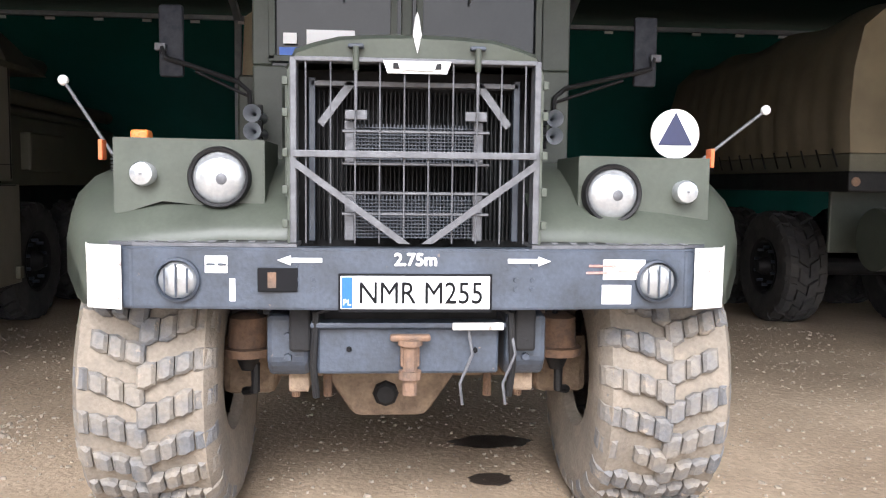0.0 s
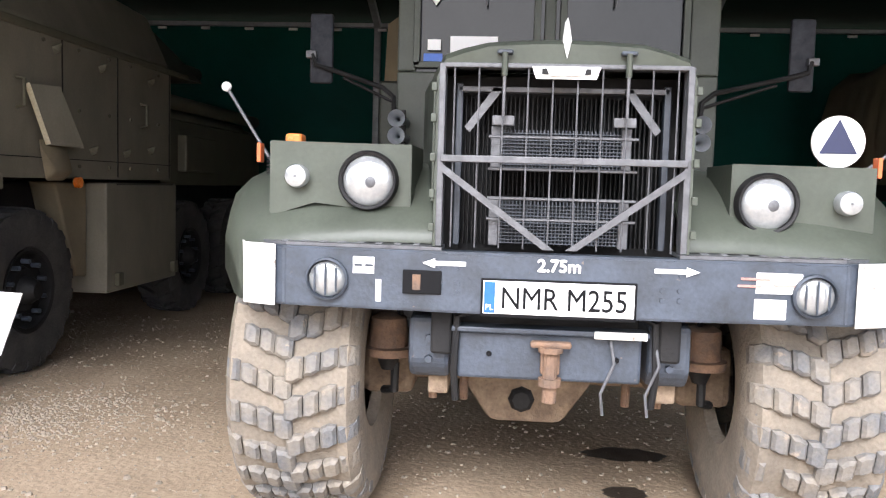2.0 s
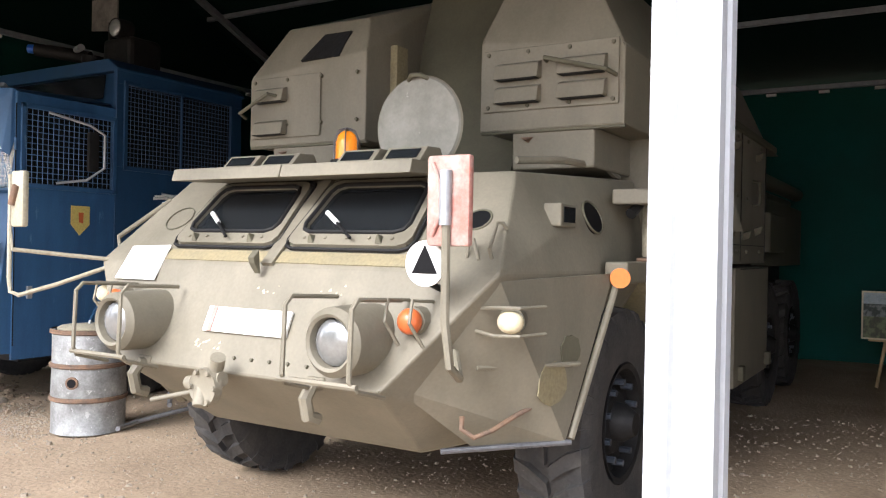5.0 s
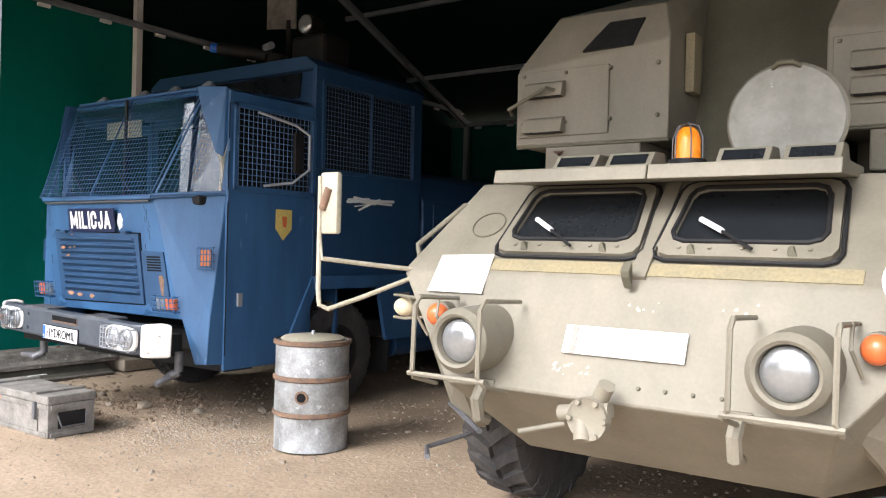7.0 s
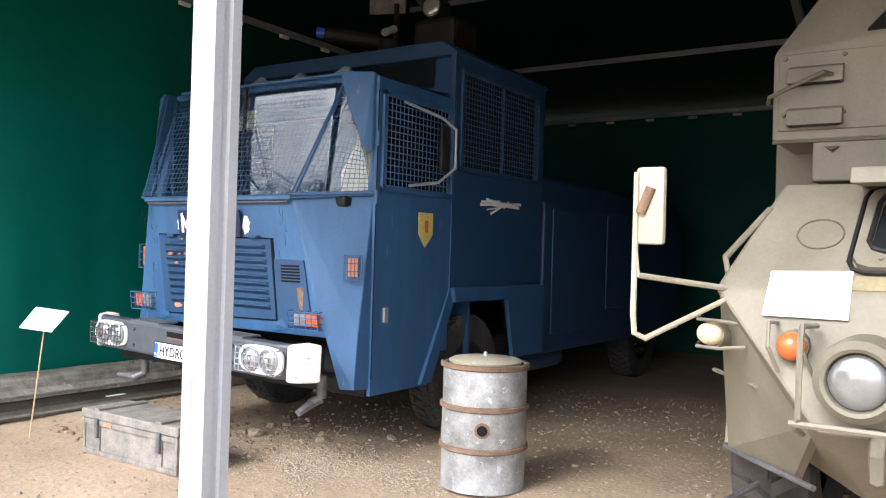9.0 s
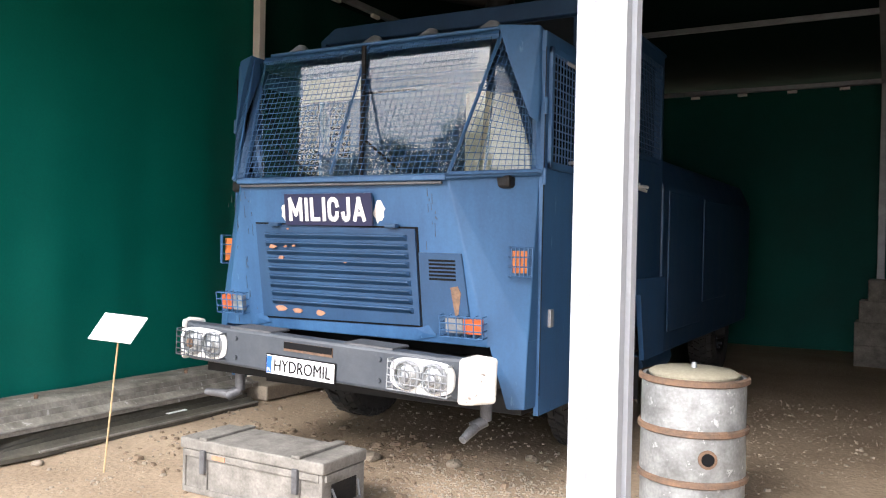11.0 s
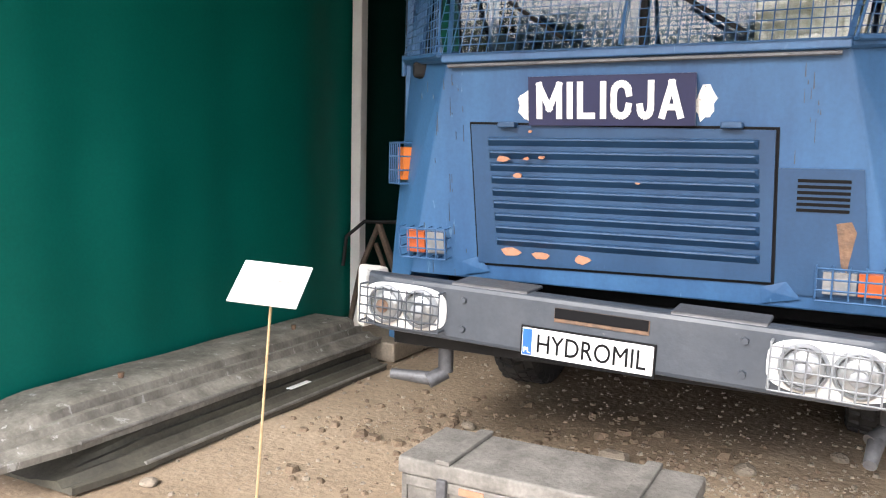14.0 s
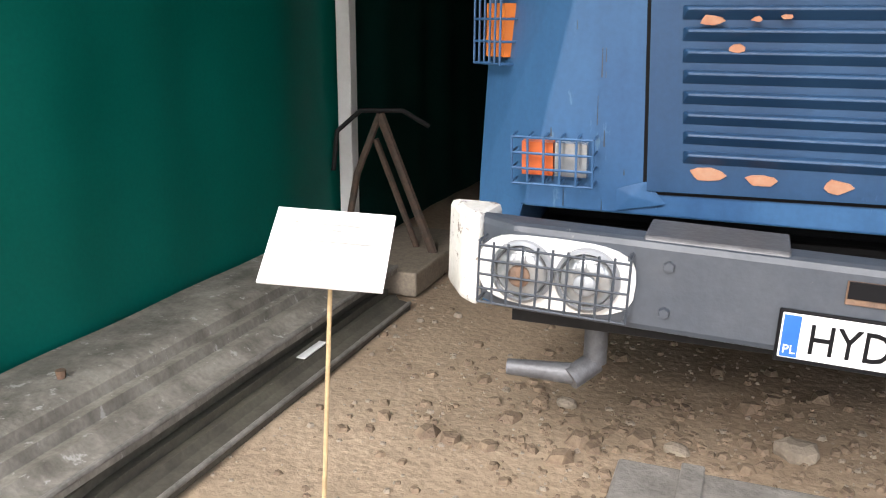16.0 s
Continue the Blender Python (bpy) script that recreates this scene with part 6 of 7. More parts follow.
for s in (1, -1):
    # door side with window opening
    xo = 1.235
    d = part("door", box(HX + s * (xo - 0.03), HX + s * xo, 4.13, 5.12, 0.75, 2.02, 0.003), M_BLUE, hydro, "blue cab door with a meshed window")
    for y0, y1, z0, z1 in ((4.14, 5.12, 2.68, 2.80), (4.14, 4.19, 2.02, 2.68), (5.08, 5.12, 2.02, 2.68)):
        part("door_post", box(HX + s * (xo - 0.03), HX + s * xo, y0, y1, z0, z1, 0.003), M_BLUE, d)
    part("door_pane", box(HX + s * (xo - 0.025), HX + s * (xo - 0.02), 4.18, 5.1, 2.0, 2.7), M_PANE, d)
    part("door_mesh", mesh_screen((HX + s * (xo + 0.02), 4.22, 2.02), (0, 1, 0), (0, 0, 1), 0.88, 0.65, 0.05, 0.004), M_BLUE, d)
    fr = B()
    for y0, y1, z0, z1 in ((4.17, 4.21, 1.98, 2.71), (5.08, 5.12, 1.98, 2.71), (4.17, 5.12, 1.98, 2.02), (4.17, 5.12, 2.67, 2.71)):
        box(HX + s * (xo + 0.005), HX + s * (xo + 0.03), y0, y1, z0, z1, 0.004, fr)
    part("mesh_frame", fr, M_BLUE, d)
    part("door_handle", box(HX + s * (xo - 0.005), HX + s * (xo + 0.02), 4.25, 4.3, 1.02, 1.13, 0.006), M_GALV, d)
    for z in (1.93, 2.35):
        part("door_hinge", rod((HX + s * (xo + 0.008), 4.13, z - 0.05), (HX + s * (xo + 0.008), 4.13, z + 0.05), 0.014), M_BLUE, d)
    part("door_seam", box(HX + s * (xo + 0.001), HX + s * (xo + 0.003), 4.13, 4.14, 0.62, 2.7), M_BLACK, d)
    part("door_sill", hull([m2(x, y, z, s) for x in (1.205, 1.235) for y, z in ((4.13, 0.76), (5.0, 0.76), (4.85, 0.5), (4.13, 0.5))]), M_BLUE, d)
    mr = part("mirror", soften(box(HX + s * (xo + 0.13), HX + s * (xo + 0.17), 4.72, 4.83, 2.16, 2.52), 0.014), M_BLACK, hydro, "tall black mirror", True)
    part("mirror_bow", tube([m2(xo + 0.02, 4.42, 2.66, s), m2(xo + 0.14, 4.75, 2.58, s), m2(xo + 0.2, 4.86, 2.5, s), m2(xo + 0.2, 4.86, 2.2, s), m2(xo + 0.14, 4.72, 2.08, s), m2(xo + 0.02, 4.5, 2.04, s)], 0.012), M_GALV, mr, smooth=True)
    # crew cabin side and rear body
    crew = B()
    for y0, y1, z0, z1 in ((5.12, 6.75, 1.25, 2.25), (5.12, 6.75, 3.05, 3.2), (5.12, 5.2, 2.25, 3.05), (6.6, 6.75, 2.25, 3.05)):
        box(HX + s * (xo - 0.04), HX + s * (xo + 0.01), y0, y1, z0, z1, 0.004, crew)
    # Same paint as the door, deepened here so the colour holds the side's shade.
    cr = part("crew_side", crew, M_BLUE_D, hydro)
    part("crew_pane", box(HX + s * (xo - 0.03), HX + s * (xo - 0.025), 5.2, 6.6, 2.25, 3.05), M_PANE, cr)
    part("crew_mesh", mesh_screen((HX + s * (xo + 0.03), 5.22, 2.26), (0, 1, 0), (0, 0, 1), 1.36, 0.8, 0.045, 0.003), M_BLUE_D, cr)
    fr = B()
    for y0, y1, z0, z1 in ((5.19, 5.23, 2.22, 3.08), (6.57, 6.61, 2.22, 3.08), (5.88, 5.90, 2.22, 3.08), (5.19, 6.61, 2.22, 2.26), (5.19, 6.61, 3.05, 3.08)):
        box(HX + s * (xo + 0.015), HX + s * (xo + 0.04), y0, y1, z0, z1, 0.004, fr)
    part("mesh_frame", fr, M_BLUE_D, cr)
    arch = B()
    slab([m2(xo + 0.015, 5.12, 1.26, s), m2(xo + 0.015, 6.1, 1.26, s), m2(xo + 0.015, 6.02, 1.14, s), m2(xo + 0.015, 5.16, 1.14, s)], 0.04 * s, arch)
    slab([m2(xo + 0.015, 5.13, 1.26, s), m2(xo + 0.015, 5.18, 1.14, s), m2(xo + 0.035, 4.86, 0.52, s), m2(xo + 0.035, 4.72, 0.52, s)], -0.04 * s, arch)
    slab([m2(xo + 0.015, 6.02, 1.16, s), m2(xo + 0.015, 6.1, 1.26, s), m2(xo + 0.015, 6.75, 1.26, s), m2(xo + 0.015, 6.75, 0.6, s), m2(xo + 0.015, 6.16, 0.6, s)], 0.04 * s, arch)
    part("wheel_arch", arch, M_BLUE, hydro)
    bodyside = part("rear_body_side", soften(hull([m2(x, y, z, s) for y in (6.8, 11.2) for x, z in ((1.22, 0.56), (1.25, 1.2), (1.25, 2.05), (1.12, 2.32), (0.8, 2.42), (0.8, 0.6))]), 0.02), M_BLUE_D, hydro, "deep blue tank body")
    lk = part("locker_door", box(HX + s * 1.245, HX + s * 1.262, 6.98, 8.3, 0.75, 2.02, 0.012), M_BLUE_D, bodyside)
    part("locker_door", box(HX + s * 1.245, HX + s * 1.262, 8.4, 9.6, 0.95, 2.02, 0.012), M_BLUE_D, bodyside)
    part("air_bottle", rod((HX + s * 1.08, 6.45, 0.5), (HX + s * 1.08, 7.4, 0.5), 0.12), M_BLUE_D, hydro, smooth=True)
    for y in (5.58, 9.9):
        wheel(hydro, (HX + s * 1.02, y, 0.5), 0.52, 0.3, 0.27, s, M_TYRE, M_TYRE, M_BLACK, lugs=34, lug_h=0.022, style="block")
    part("mud_flap", box(HX + s * 0.9, HX + s * 1.2, 6.3, 6.32, 0.25, 0.6), M_BLACK, hydro)
part("crew_front", slab([m2(1.2, 5.13, 2.75, -1), m2(1.2, 5.13, 2.75, 1), m2(1.18, 5.2, 3.22, 1), m2(1.18, 5.2, 3.22, -1)], 0.03), M_BLUE_D, hydro)
part("roof_window", slab([m2(1.02, 5.125, 2.92, -1), m2(1.02, 5.125, 2.92, 1), m2(1.0, 5.17, 3.16, 1), m2(1.0, 5.17, 3.16, -1)], 0.01), M_PANE, hydro)
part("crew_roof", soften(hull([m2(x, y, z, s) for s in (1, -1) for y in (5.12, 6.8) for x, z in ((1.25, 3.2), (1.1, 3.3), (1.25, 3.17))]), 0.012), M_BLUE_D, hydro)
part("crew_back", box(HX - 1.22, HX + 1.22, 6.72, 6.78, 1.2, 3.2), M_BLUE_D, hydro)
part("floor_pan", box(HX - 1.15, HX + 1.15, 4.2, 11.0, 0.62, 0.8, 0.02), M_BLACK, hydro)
part("axle", rod((HX - 1.0, 5.58, 0.5), (HX + 1.0, 5.58, 0.5), 0.08), M_BLACK, hydro)
def on_face(a, b, off=0.0):
    """A point of the leaning front: a metres from the middle, at height b."""
    y = 3.86 - (b - 0.92) * (3.86 - 3.74) / 0.98
    return Vector((HX + a, y - off, b))


# name board and lettering
board = part("name_board", slab([(HX - 0.40, 3.734, 1.615), (HX + 0.285, 3.734, 1.615), (HX + 0.285, 3.709, 1.815), (HX - 0.40, 3.709, 1.815)], 0.012), M_NAVY, hydro, "navy enamel board with white capitals")


def stroke_letters(words, glyphs, o, right, up, w, h, gap, pen, mat, parent):
    """Sign-painter's capitals: each letter is one mesh of flat strokes with rounded joints."""
    o, right, up = Vector(o), Vector(right).normalized(), Vector(up).normalized()
    out = right.cross(up)
    x = 0.0
    for ch in words:
        wide, lines = glyphs[ch]
        bm = B()
        level = 0.002
        for line in lines:
            pts = [Vector((x + (pen / 2 + a * (w * wide - pen)), pen / 2 + b * (h - pen))) for a, b in line]
            for p, q in zip(pts, pts[1:]):
                d = (q - p).normalized() * pen / 2
                n = Vector((-d.y, d.x))
                level += 0.00025
                slab([o + right * v.x + up * v.y + out * level for v in (p - d + n * -1, q + d - n, q + d + n, p - d + n)], 0.002, bm)
        part("letter", bm, mat, parent)
        x += w * wide + gap


arc = [(0.5 + 0.5 * math.cos(math.radians(t)), 0.5 + 0.5 * math.sin(math.radians(t))) for t in range(0, 361, 30)]
CAPITALS = {"M": (1.25, [[(0, 0), (0, 1), (0.5, 0.25), (1, 1), (1, 0)]]), "I": (0.26, [[(0, 0), (0, 1)]]), "L": (0.85, [[(0, 1), (0, 0), (1, 0)]]),
            "C": (0.95, [[(1, 0.7)] + [(x_, 0.72 + 0.56 * (y_ - 0.5)) for x_, y_ in arc[1:6]] + [(0, 0.7), (0, 0.3)] + [(x_, 0.28 + 0.56 * (y_ - 0.5)) for x_, y_ in arc[7:12]] + [(1, 0.3)]]),
            "J": (0.75, [[(1, 1), (1, 0.3)] + [(x_, 0.28 + 0.56 * (y_ - 0.5)) for x_, y_ in arc[11:6:-1]] + [(0, 0.28)]]),
            "A": (1.05, [[(0, 0), (0.5, 1), (1, 0)], [(0.2, 0.26), (0.8, 0.26)]])}
stroke_letters("MILICJA", CAPITALS, (HX - 0.362, 3.7285, 1.642), (1, 0, 0), (0, -0.124, 1), 0.0895, 0.15, 0.0205, 0.025, M_WHITE, board)
for x in (-0.44, 0.295):
    rnd = random.Random(int(x * 100) + 60)
    part("white_smear", slab([on_face(x + 0.02 + 0.042 * math.cos(k * math.tau / 16) * rnd.uniform(0.7, 1.15), 1.70 + 0.072 * math.sin(k * math.tau / 16) * rnd.uniform(0.7, 1.15), 0.004) for k in range(16)], 0.004), M_CHIP, hydro, "smear of white paint")
# bonnet flap with pressed slats, leaning with the front


part("flap_seam", slab([on_face(-0.672, 0.988, 0.006), on_face(0.597, 1.008, 0.006), on_face(0.587, 1.612, 0.006), on_face(-0.692, 1.632, 0.006)], 0.006), M_INK, hydro)
flap = part("bonnet_flap", slab([on_face(-0.66, 1.00, 0.02), on_face(0.585, 1.02, 0.02), on_face(0.575, 1.60, 0.02), on_face(-0.68, 1.62, 0.02)], 0.02), M_BLUE_D, hydro, "darker blue bonnet flap with slats")
for i in range(9):
    b = 1.565 - i * 0.055
    x0, x1 = -0.60 + 0.004 * i, 0.52 + 0.003 * i
    sl = hull([on_face(x0, b, 0.02), on_face(x1, b, 0.02), on_face(x0, b - 0.038, 0.02), on_face(x1, b - 0.038, 0.02), on_face(x0 + 0.015, b - 0.004, 0.045), on_face(x1 - 0.015, b - 0.004, 0.045), on_face(x0 + 0.015, b - 0.012, 0.05), on_face(x1 - 0.015, b - 0.012, 0.05)])
    part("slat", soften(sl, 0.003), M_BLUE_D, flap)
for a, b, w in ((-0.52, 1.47, 0.06), (-0.41, 1.475, 0.03), (-0.34, 1.48, 0.03), (-0.45, 1.40, 0.045), (0.07, 1.385, 0.02), (-0.50, 1.06, 0.10), (-0.36, 1.055, 0.08), (-0.17, 1.05, 0.08), (-0.4, 1.59, 0.02)):
    rnd = random.Random(int(a * 1000))
    ring = [on_face(a + w / 2 * math.cos(k * math.tau / 9) * rnd.uniform(0.7, 1.15), b + 0.5 * w / 2 * math.sin(k * math.tau / 9) * rnd.uniform(0.6, 1.2), 0.026 if b < 1.1 or b > 1.58 else 0.05) for k in range(9)]
    part("paint_chip", slab(ring, 0.01), M_PRIMER, flap, "peach primer showing through chipped paint")
for a in (-0.50, 0.42):
    part("flap_hinge", soften(box(HX + a - 0.04, HX + a + 0.04, 3.72, 3.77, 1.605, 1.63), 0.006), M_BLUE_D, flap)
vent = part("side_vent", slab([on_face(0.60, 0.98, 0.012), on_face(0.93, 0.98, 0.012), on_face(0.88, 1.46, 0.012), on_face(0.59, 1.46, 0.012)], 0.014), M_BLUE_D, hydro)
for i in range(6):
    part("vent_slot", slab([on_face(0.66, 1.30 + i * 0.022, 0.016), on_face(0.84, 1.30 + i * 0.022, 0.016), on_face(0.84, 1.312 + i * 0.022, 0.016), on_face(0.66, 1.312 + i * 0.022, 0.016)], 0.004), M_INK, vent)
part("rust_run", slab([on_face(0.825, 1.10, 0.014), on_face(0.845, 1.08, 0.014), on_face(0.87, 1.23, 0.014), on_face(0.85, 1.27, 0.014), on_face(0.80, 1.26, 0.014)], 0.003), M_RUST, vent, "ochre rust stain")
for a0 in (-0.70, 0.60):
    part("corner_bracket", soften(hull([on_face(a0 + 0.04, 1.03, 0.012), on_face(a0 + 0.10, 0.96, 0.012), on_face(a0 - 0.05, 0.93, 0.012), on_face(a0 - 0.05, 1.0, 0.012), on_face(a0, 0.98, 0.018)]), 0.004), M_BLUE, hydro)


def caged_lamp(c, right, up, w, h, cols, name="indicator"):
    """A rectangular lamp with coloured lenses inside a wire cage."""
    c, right, up = Vector(c), Vector(right).normalized(), Vector(up).normalized()
    out = right.cross(up)
    x = -w / 2
    first = None
    for m, f in cols:
        pl = [c + right * xx + up * yy + out * 0.03 for xx, yy in ((x + 0.003, -h / 2), (x + w * f - 0.003, -h / 2), (x + w * f - 0.003, h / 2), (x + 0.003, h / 2))]
        ob = part(name if first is None else "lens", slab(pl, 0.04), m, hydro if first is None else first, "caged lamp lens")
        first = first or ob
        x += w * f
    g = B()
    W, Hh = w / 2 + 0.02, h / 2 + 0.02
    for i in range(6):
        xx = -W + i * 2 * W / 5
        tube([c + right * xx - up * Hh, c + right * xx - up * Hh + out * 0.06, c + right * xx + up * Hh + out * 0.06, c + right * xx + up * Hh], 0.004, g, 5)
    for i in range(4):
        yy = -Hh + i * 2 * Hh / 3
        tube([c - right * W + up * yy, c - right * W + up * yy + out * 0.06, c + right * W + up * yy + out * 0.06, c + right * W + up * yy], 0.004, g, 5)
    part("lamp_cage", g, M_BLUE, first, "blue wire lamp cage")
    return first


caged_lamp(on_face(0.885, 1.04), (1, 0, 0), (0, -0.12, 1), 0.24, 0.085, ((M_LAMP, 0.5), (M_RED, 0.5)))
caged_lamp(on_face(-0.93, 1.08), (1, 0, 0), (0, -0.12, 1), 0.20, 0.10, ((M_RED, 0.5), (M_LAMP, 0.5)))
caged_lamp((HX + 1.15, 4.0, 1.42), (0.76, 0.65, 0), (0, 0, 1), 0.085, 0.13, ((M_ORANGE, 1),))
caged_lamp((HX - 1.15, 4.0, 1.44), (0.76, -0.65, 0), (0, 0, 1), 0.11, 0.16, ((M_ORANGE, 1),))
scuffs = B()
rnd = random.Random(21)
for i in range(46):
    a, b = rnd.uniform(-0.95, 0.75), rnd.uniform(1.64, 1.86) if rnd.random() < 0.4 else rnd.uniform(0.95, 1.86)
    if -0.7 < a < 0.62 and b < 1.86:
        a = rnd.choice((rnd.uniform(-0.95, -0.72), rnd.uniform(0.62, 0.72)))
    w, hh = rnd.uniform(0.002, 0.005), rnd.uniform(0.01, 0.09)
    slab([on_face(a, b - hh, 0.003), on_face(a + w, b - hh, 0.003), on_face(a + w * 0.6, b, 0.003), on_face(a + w * 0.2, b, 0.003)], 0.002, scuffs)
tagged(part("scuffing", scuffs, M_STEEL, hydro, "dark scratches in the paint"), kind="stuff")
marks = B()
rnd = random.Random(8)
c0, cu = Vector((HX + 1.0, 3.925, 1.6)), Vector((0.72, 0.69, 0)).normalized()
for x0, z0, x1, z1 in ((-0.10, 0.03, -0.04, 0.03), (-0.04, 0.03, -0.04, -0.08), (0.02, -0.08, 0.02, 0.04), (0.02, 0.04, 0.06, -0.04), (0.06, -0.04, 0.10, 0.05), (0.10, 0.05, 0.10, -0.07)):
    rod(c0 + cu * x0 + Vector((0, -0.004, z0)), c0 + cu * x1 + Vector((0, -0.004, z1)), 0.004, marks, seg=5)
part("scratched_mark", marks, M_GALV, hydro)
# bumper
bb = part("bumper", soften(hull([(HX + x, y, z) for z in (0.66, 0.90) for x, y in ((-1.09, 3.53), (-0.95, 3.46), (0.95, 3.46), (1.10, 3.53), (1.06, 3.57), (-1.06, 3.57))]), 0.02), M_GRAPH, hydro, "graphite steel bumper with white ends")
for s in (1, -1):
    part("white_bumper_end", soften(hull([m2(x, y, z, s) for z in (0.645, 0.905) for x, y in ((1.045, 3.475), (1.115, 3.53), (1.20, 3.66), (1.04, 3.68))]), 0.02), M_CHIP, bb, "chipped white bumper end")
    hx = 0.83
    ring = []
    for k in range(28):
        a = k * math.tau / 28
        cx_, cz_ = math.cos(a), math.sin(a)
        ring.append(m2(hx + 0.205 * math.copysign(abs(cx_) ** 0.6, cx_), 3.452 + 0.012 * cx_ * 0, 0.78 + 0.095 * math.copysign(abs(cz_) ** 0.6, cz_), s))
    panel = part("headlight_panel", slab(ring, 0.02 * s), M_WHITE, bb, "white double headlight panel")
    for dx in (-0.085, 0.085):
        lamp = part("headlight", lathe([(0.02, 0.085), (-0.012, 0.083), (-0.02, 0.074), (-0.01, 0.07)], (HX + s * (hx + dx), 3.445, 0.78), "y", 26), M_GALV, panel, smooth=True)
        part("lens", ball((HX + s * (hx + dx), 3.445, 0.78), 0.07, scale=(1, 0.4, 1), seg=18), M_LAMP, panel, smooth=True)
        part("bulb", ball((HX + s * (hx + dx), 3.414, 0.775), 0.03, scale=(1, 0.3, 1)), M_RUST if (s < 0 and dx > 0) else M_GALV, panel, smooth=True)
    cage = mesh_screen((HX + s * hx - 0.19, 3.40, 0.695), (1, 0, 0), (0, 0, 1), 0.385, 0.165, 0.0385, 0.0035)
    for dx in (-0.19, 0.19):
        for z in (0.70, 0.86):
            rod((HX + s * hx + dx, 3.40, z), (HX + s * hx + dx, 3.46, z), 0.005, cage, seg=5)
    part("lamp_cage", cage, M_GRAPH if s < 0 else M_GALV, panel, "wire lamp cage")
    for z in (0.72, 0.84):
        part("bumper_bolt", bolts([m2(0.55, 3.458, z, s)], 0.016, (0, -1, 0)), M_GRAPH, bb)
    part("bumper_step", soften(hull([m2(x, y, z, s) for x in (0.28, 0.62) for y, z in ((3.47, 0.895), (3.66, 0.895), (3.48, 0.908), (3.65, 0.912))]), 0.006), M_RAIL, bb, "worn step pad")
part("bumper_slot", box(HX - 0.155, HX + 0.215, 3.453, 3.47, 0.808, 0.864, 0.002), M_RUST, bb, "rusty slot in the bumper")
part("slot_dark", box(HX - 0.152, HX + 0.212, 3.449, 3.455, 0.824, 0.864), M_INK, bb)
licence_plate(bb, HX - 0.02, 3.450, 0.715, 0.52, 0.112, "HYDROMIL", 0.108, (0.43, 0.075))
bb.location.x, bb.location.z = -0.026, 0.032
bb.rotation_euler.y = 0.03  # the bumper hangs lower at one end
# Black filler painting the shade between bumper and front panel.
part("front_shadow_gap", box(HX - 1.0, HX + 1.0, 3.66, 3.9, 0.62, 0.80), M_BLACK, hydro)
for x, y in ((1.03, 3.85), (-0.76, 3.72)):
    noz = rod((HX + x, y, 0.66), (HX + x, y, 0.5), 0.035)
    rod((HX + x, y, 0.5), (HX + x - 0.06, y - 0.06, 0.46), 0.035, noz)
    rod((HX + x - 0.04, y - 0.04, 0.47), (HX + x - (0.06 if x > 0 else 0.25), y - (0.17 if x > 0 else 0.06), 0.41 if x > 0 else 0.47), 0.033, noz, r2=0.024)
    part("spray_nozzle", noz, M_RAIL, hydro, "grey spray nozzle below the bumper", True)
# shield and white spray mark
sh = part("shield", slab([(HX + 1.241, 4.66, 1.85), (HX + 1.241, 4.66, 1.68), (HX + 1.241, 4.75, 1.58), (HX + 1.241, 4.85, 1.68), (HX + 1.241, 4.85, 1.85)], -0.006), M_SHIELD, hydro, "yellow shield with a red emblem")
part("emblem", slab([(HX + 1.247, 4.735, 1.79), (HX + 1.247, 4.74, 1.70), (HX + 1.247, 4.78, 1.69), (HX + 1.247, 4.785, 1.79)], -0.004), M_RED, sh)
spray = B()
rnd = random.Random(3)
for i in range(9):
    z = 1.97 + rnd.uniform(-0.06, 0.06)
    y0 = 5.58 + rnd.uniform(-0.02, 0.2)
    rod((HX + 1.246, y0, z + rnd.uniform(-0.03, 0.03)), (HX + 1.246, y0 + rnd.uniform(0.25, 0.55), 1.99 + rnd.uniform(-0.05, 0.03)), rnd.uniform(0.006, 0.016), spray, seg=5)
part("spray_mark", spray, M_WHITE, hydro, "white sprayed smear")
# roof gear
gun = part("water_cannon", rod((HX + 0.15, 5.6, 3.5), (HX - 0.35, 5.3, 3.58), 0.07, seg=16), M_BLACK, hydro, "black water cannon on the roof", True)
part("cannon_base", rod((HX + 0.2, 5.6, 3.28), (HX + 0.2, 5.6, 3.5), 0.12), M_BLACK, gun, smooth=True)
part("cannon_tip", rod((HX - 0.35, 5.3, 3.58), (HX - 0.42, 5.26, 3.59), 0.05), M_PLBLUE, gun, smooth=True)
sl = part("search_light", rod((HX + 0.75, 5.45, 3.72), (HX + 0.75, 5.62, 3.72), 0.1, seg=20), M_BLACK, hydro, "round searchlight on the roof", True)
part("lens", ball((HX + 0.75, 5.45, 3.72), 0.09, scale=(1, 0.3, 1)), M_LAMP, sl, smooth=True)
part("light_base", soften(box(HX + 0.55, HX + 1.0, 5.45, 5.85, 3.28, 3.62), 0.05), M_BLACK, sl)
part("small_lamp", rod((HX + 0.35, 5.3, 3.5), (HX + 0.5, 5.25, 3.5), 0.035), M_GALV, hydro, smooth=True)
part("roof_board", slab([(HX - 0.4, 6.0, 3.95), (HX + 0.05, 6.0, 3.9), (HX + 0.05, 6.0, 4.3), (HX - 0.4, 6.0, 4.3)], 0.02), M_WOOD, hydro)
part("board_post", rod((HX - 0.05, 6.0, 3.28), (HX - 0.05, 6.0, 4.0), 0.03), M_BLACK, hydro)

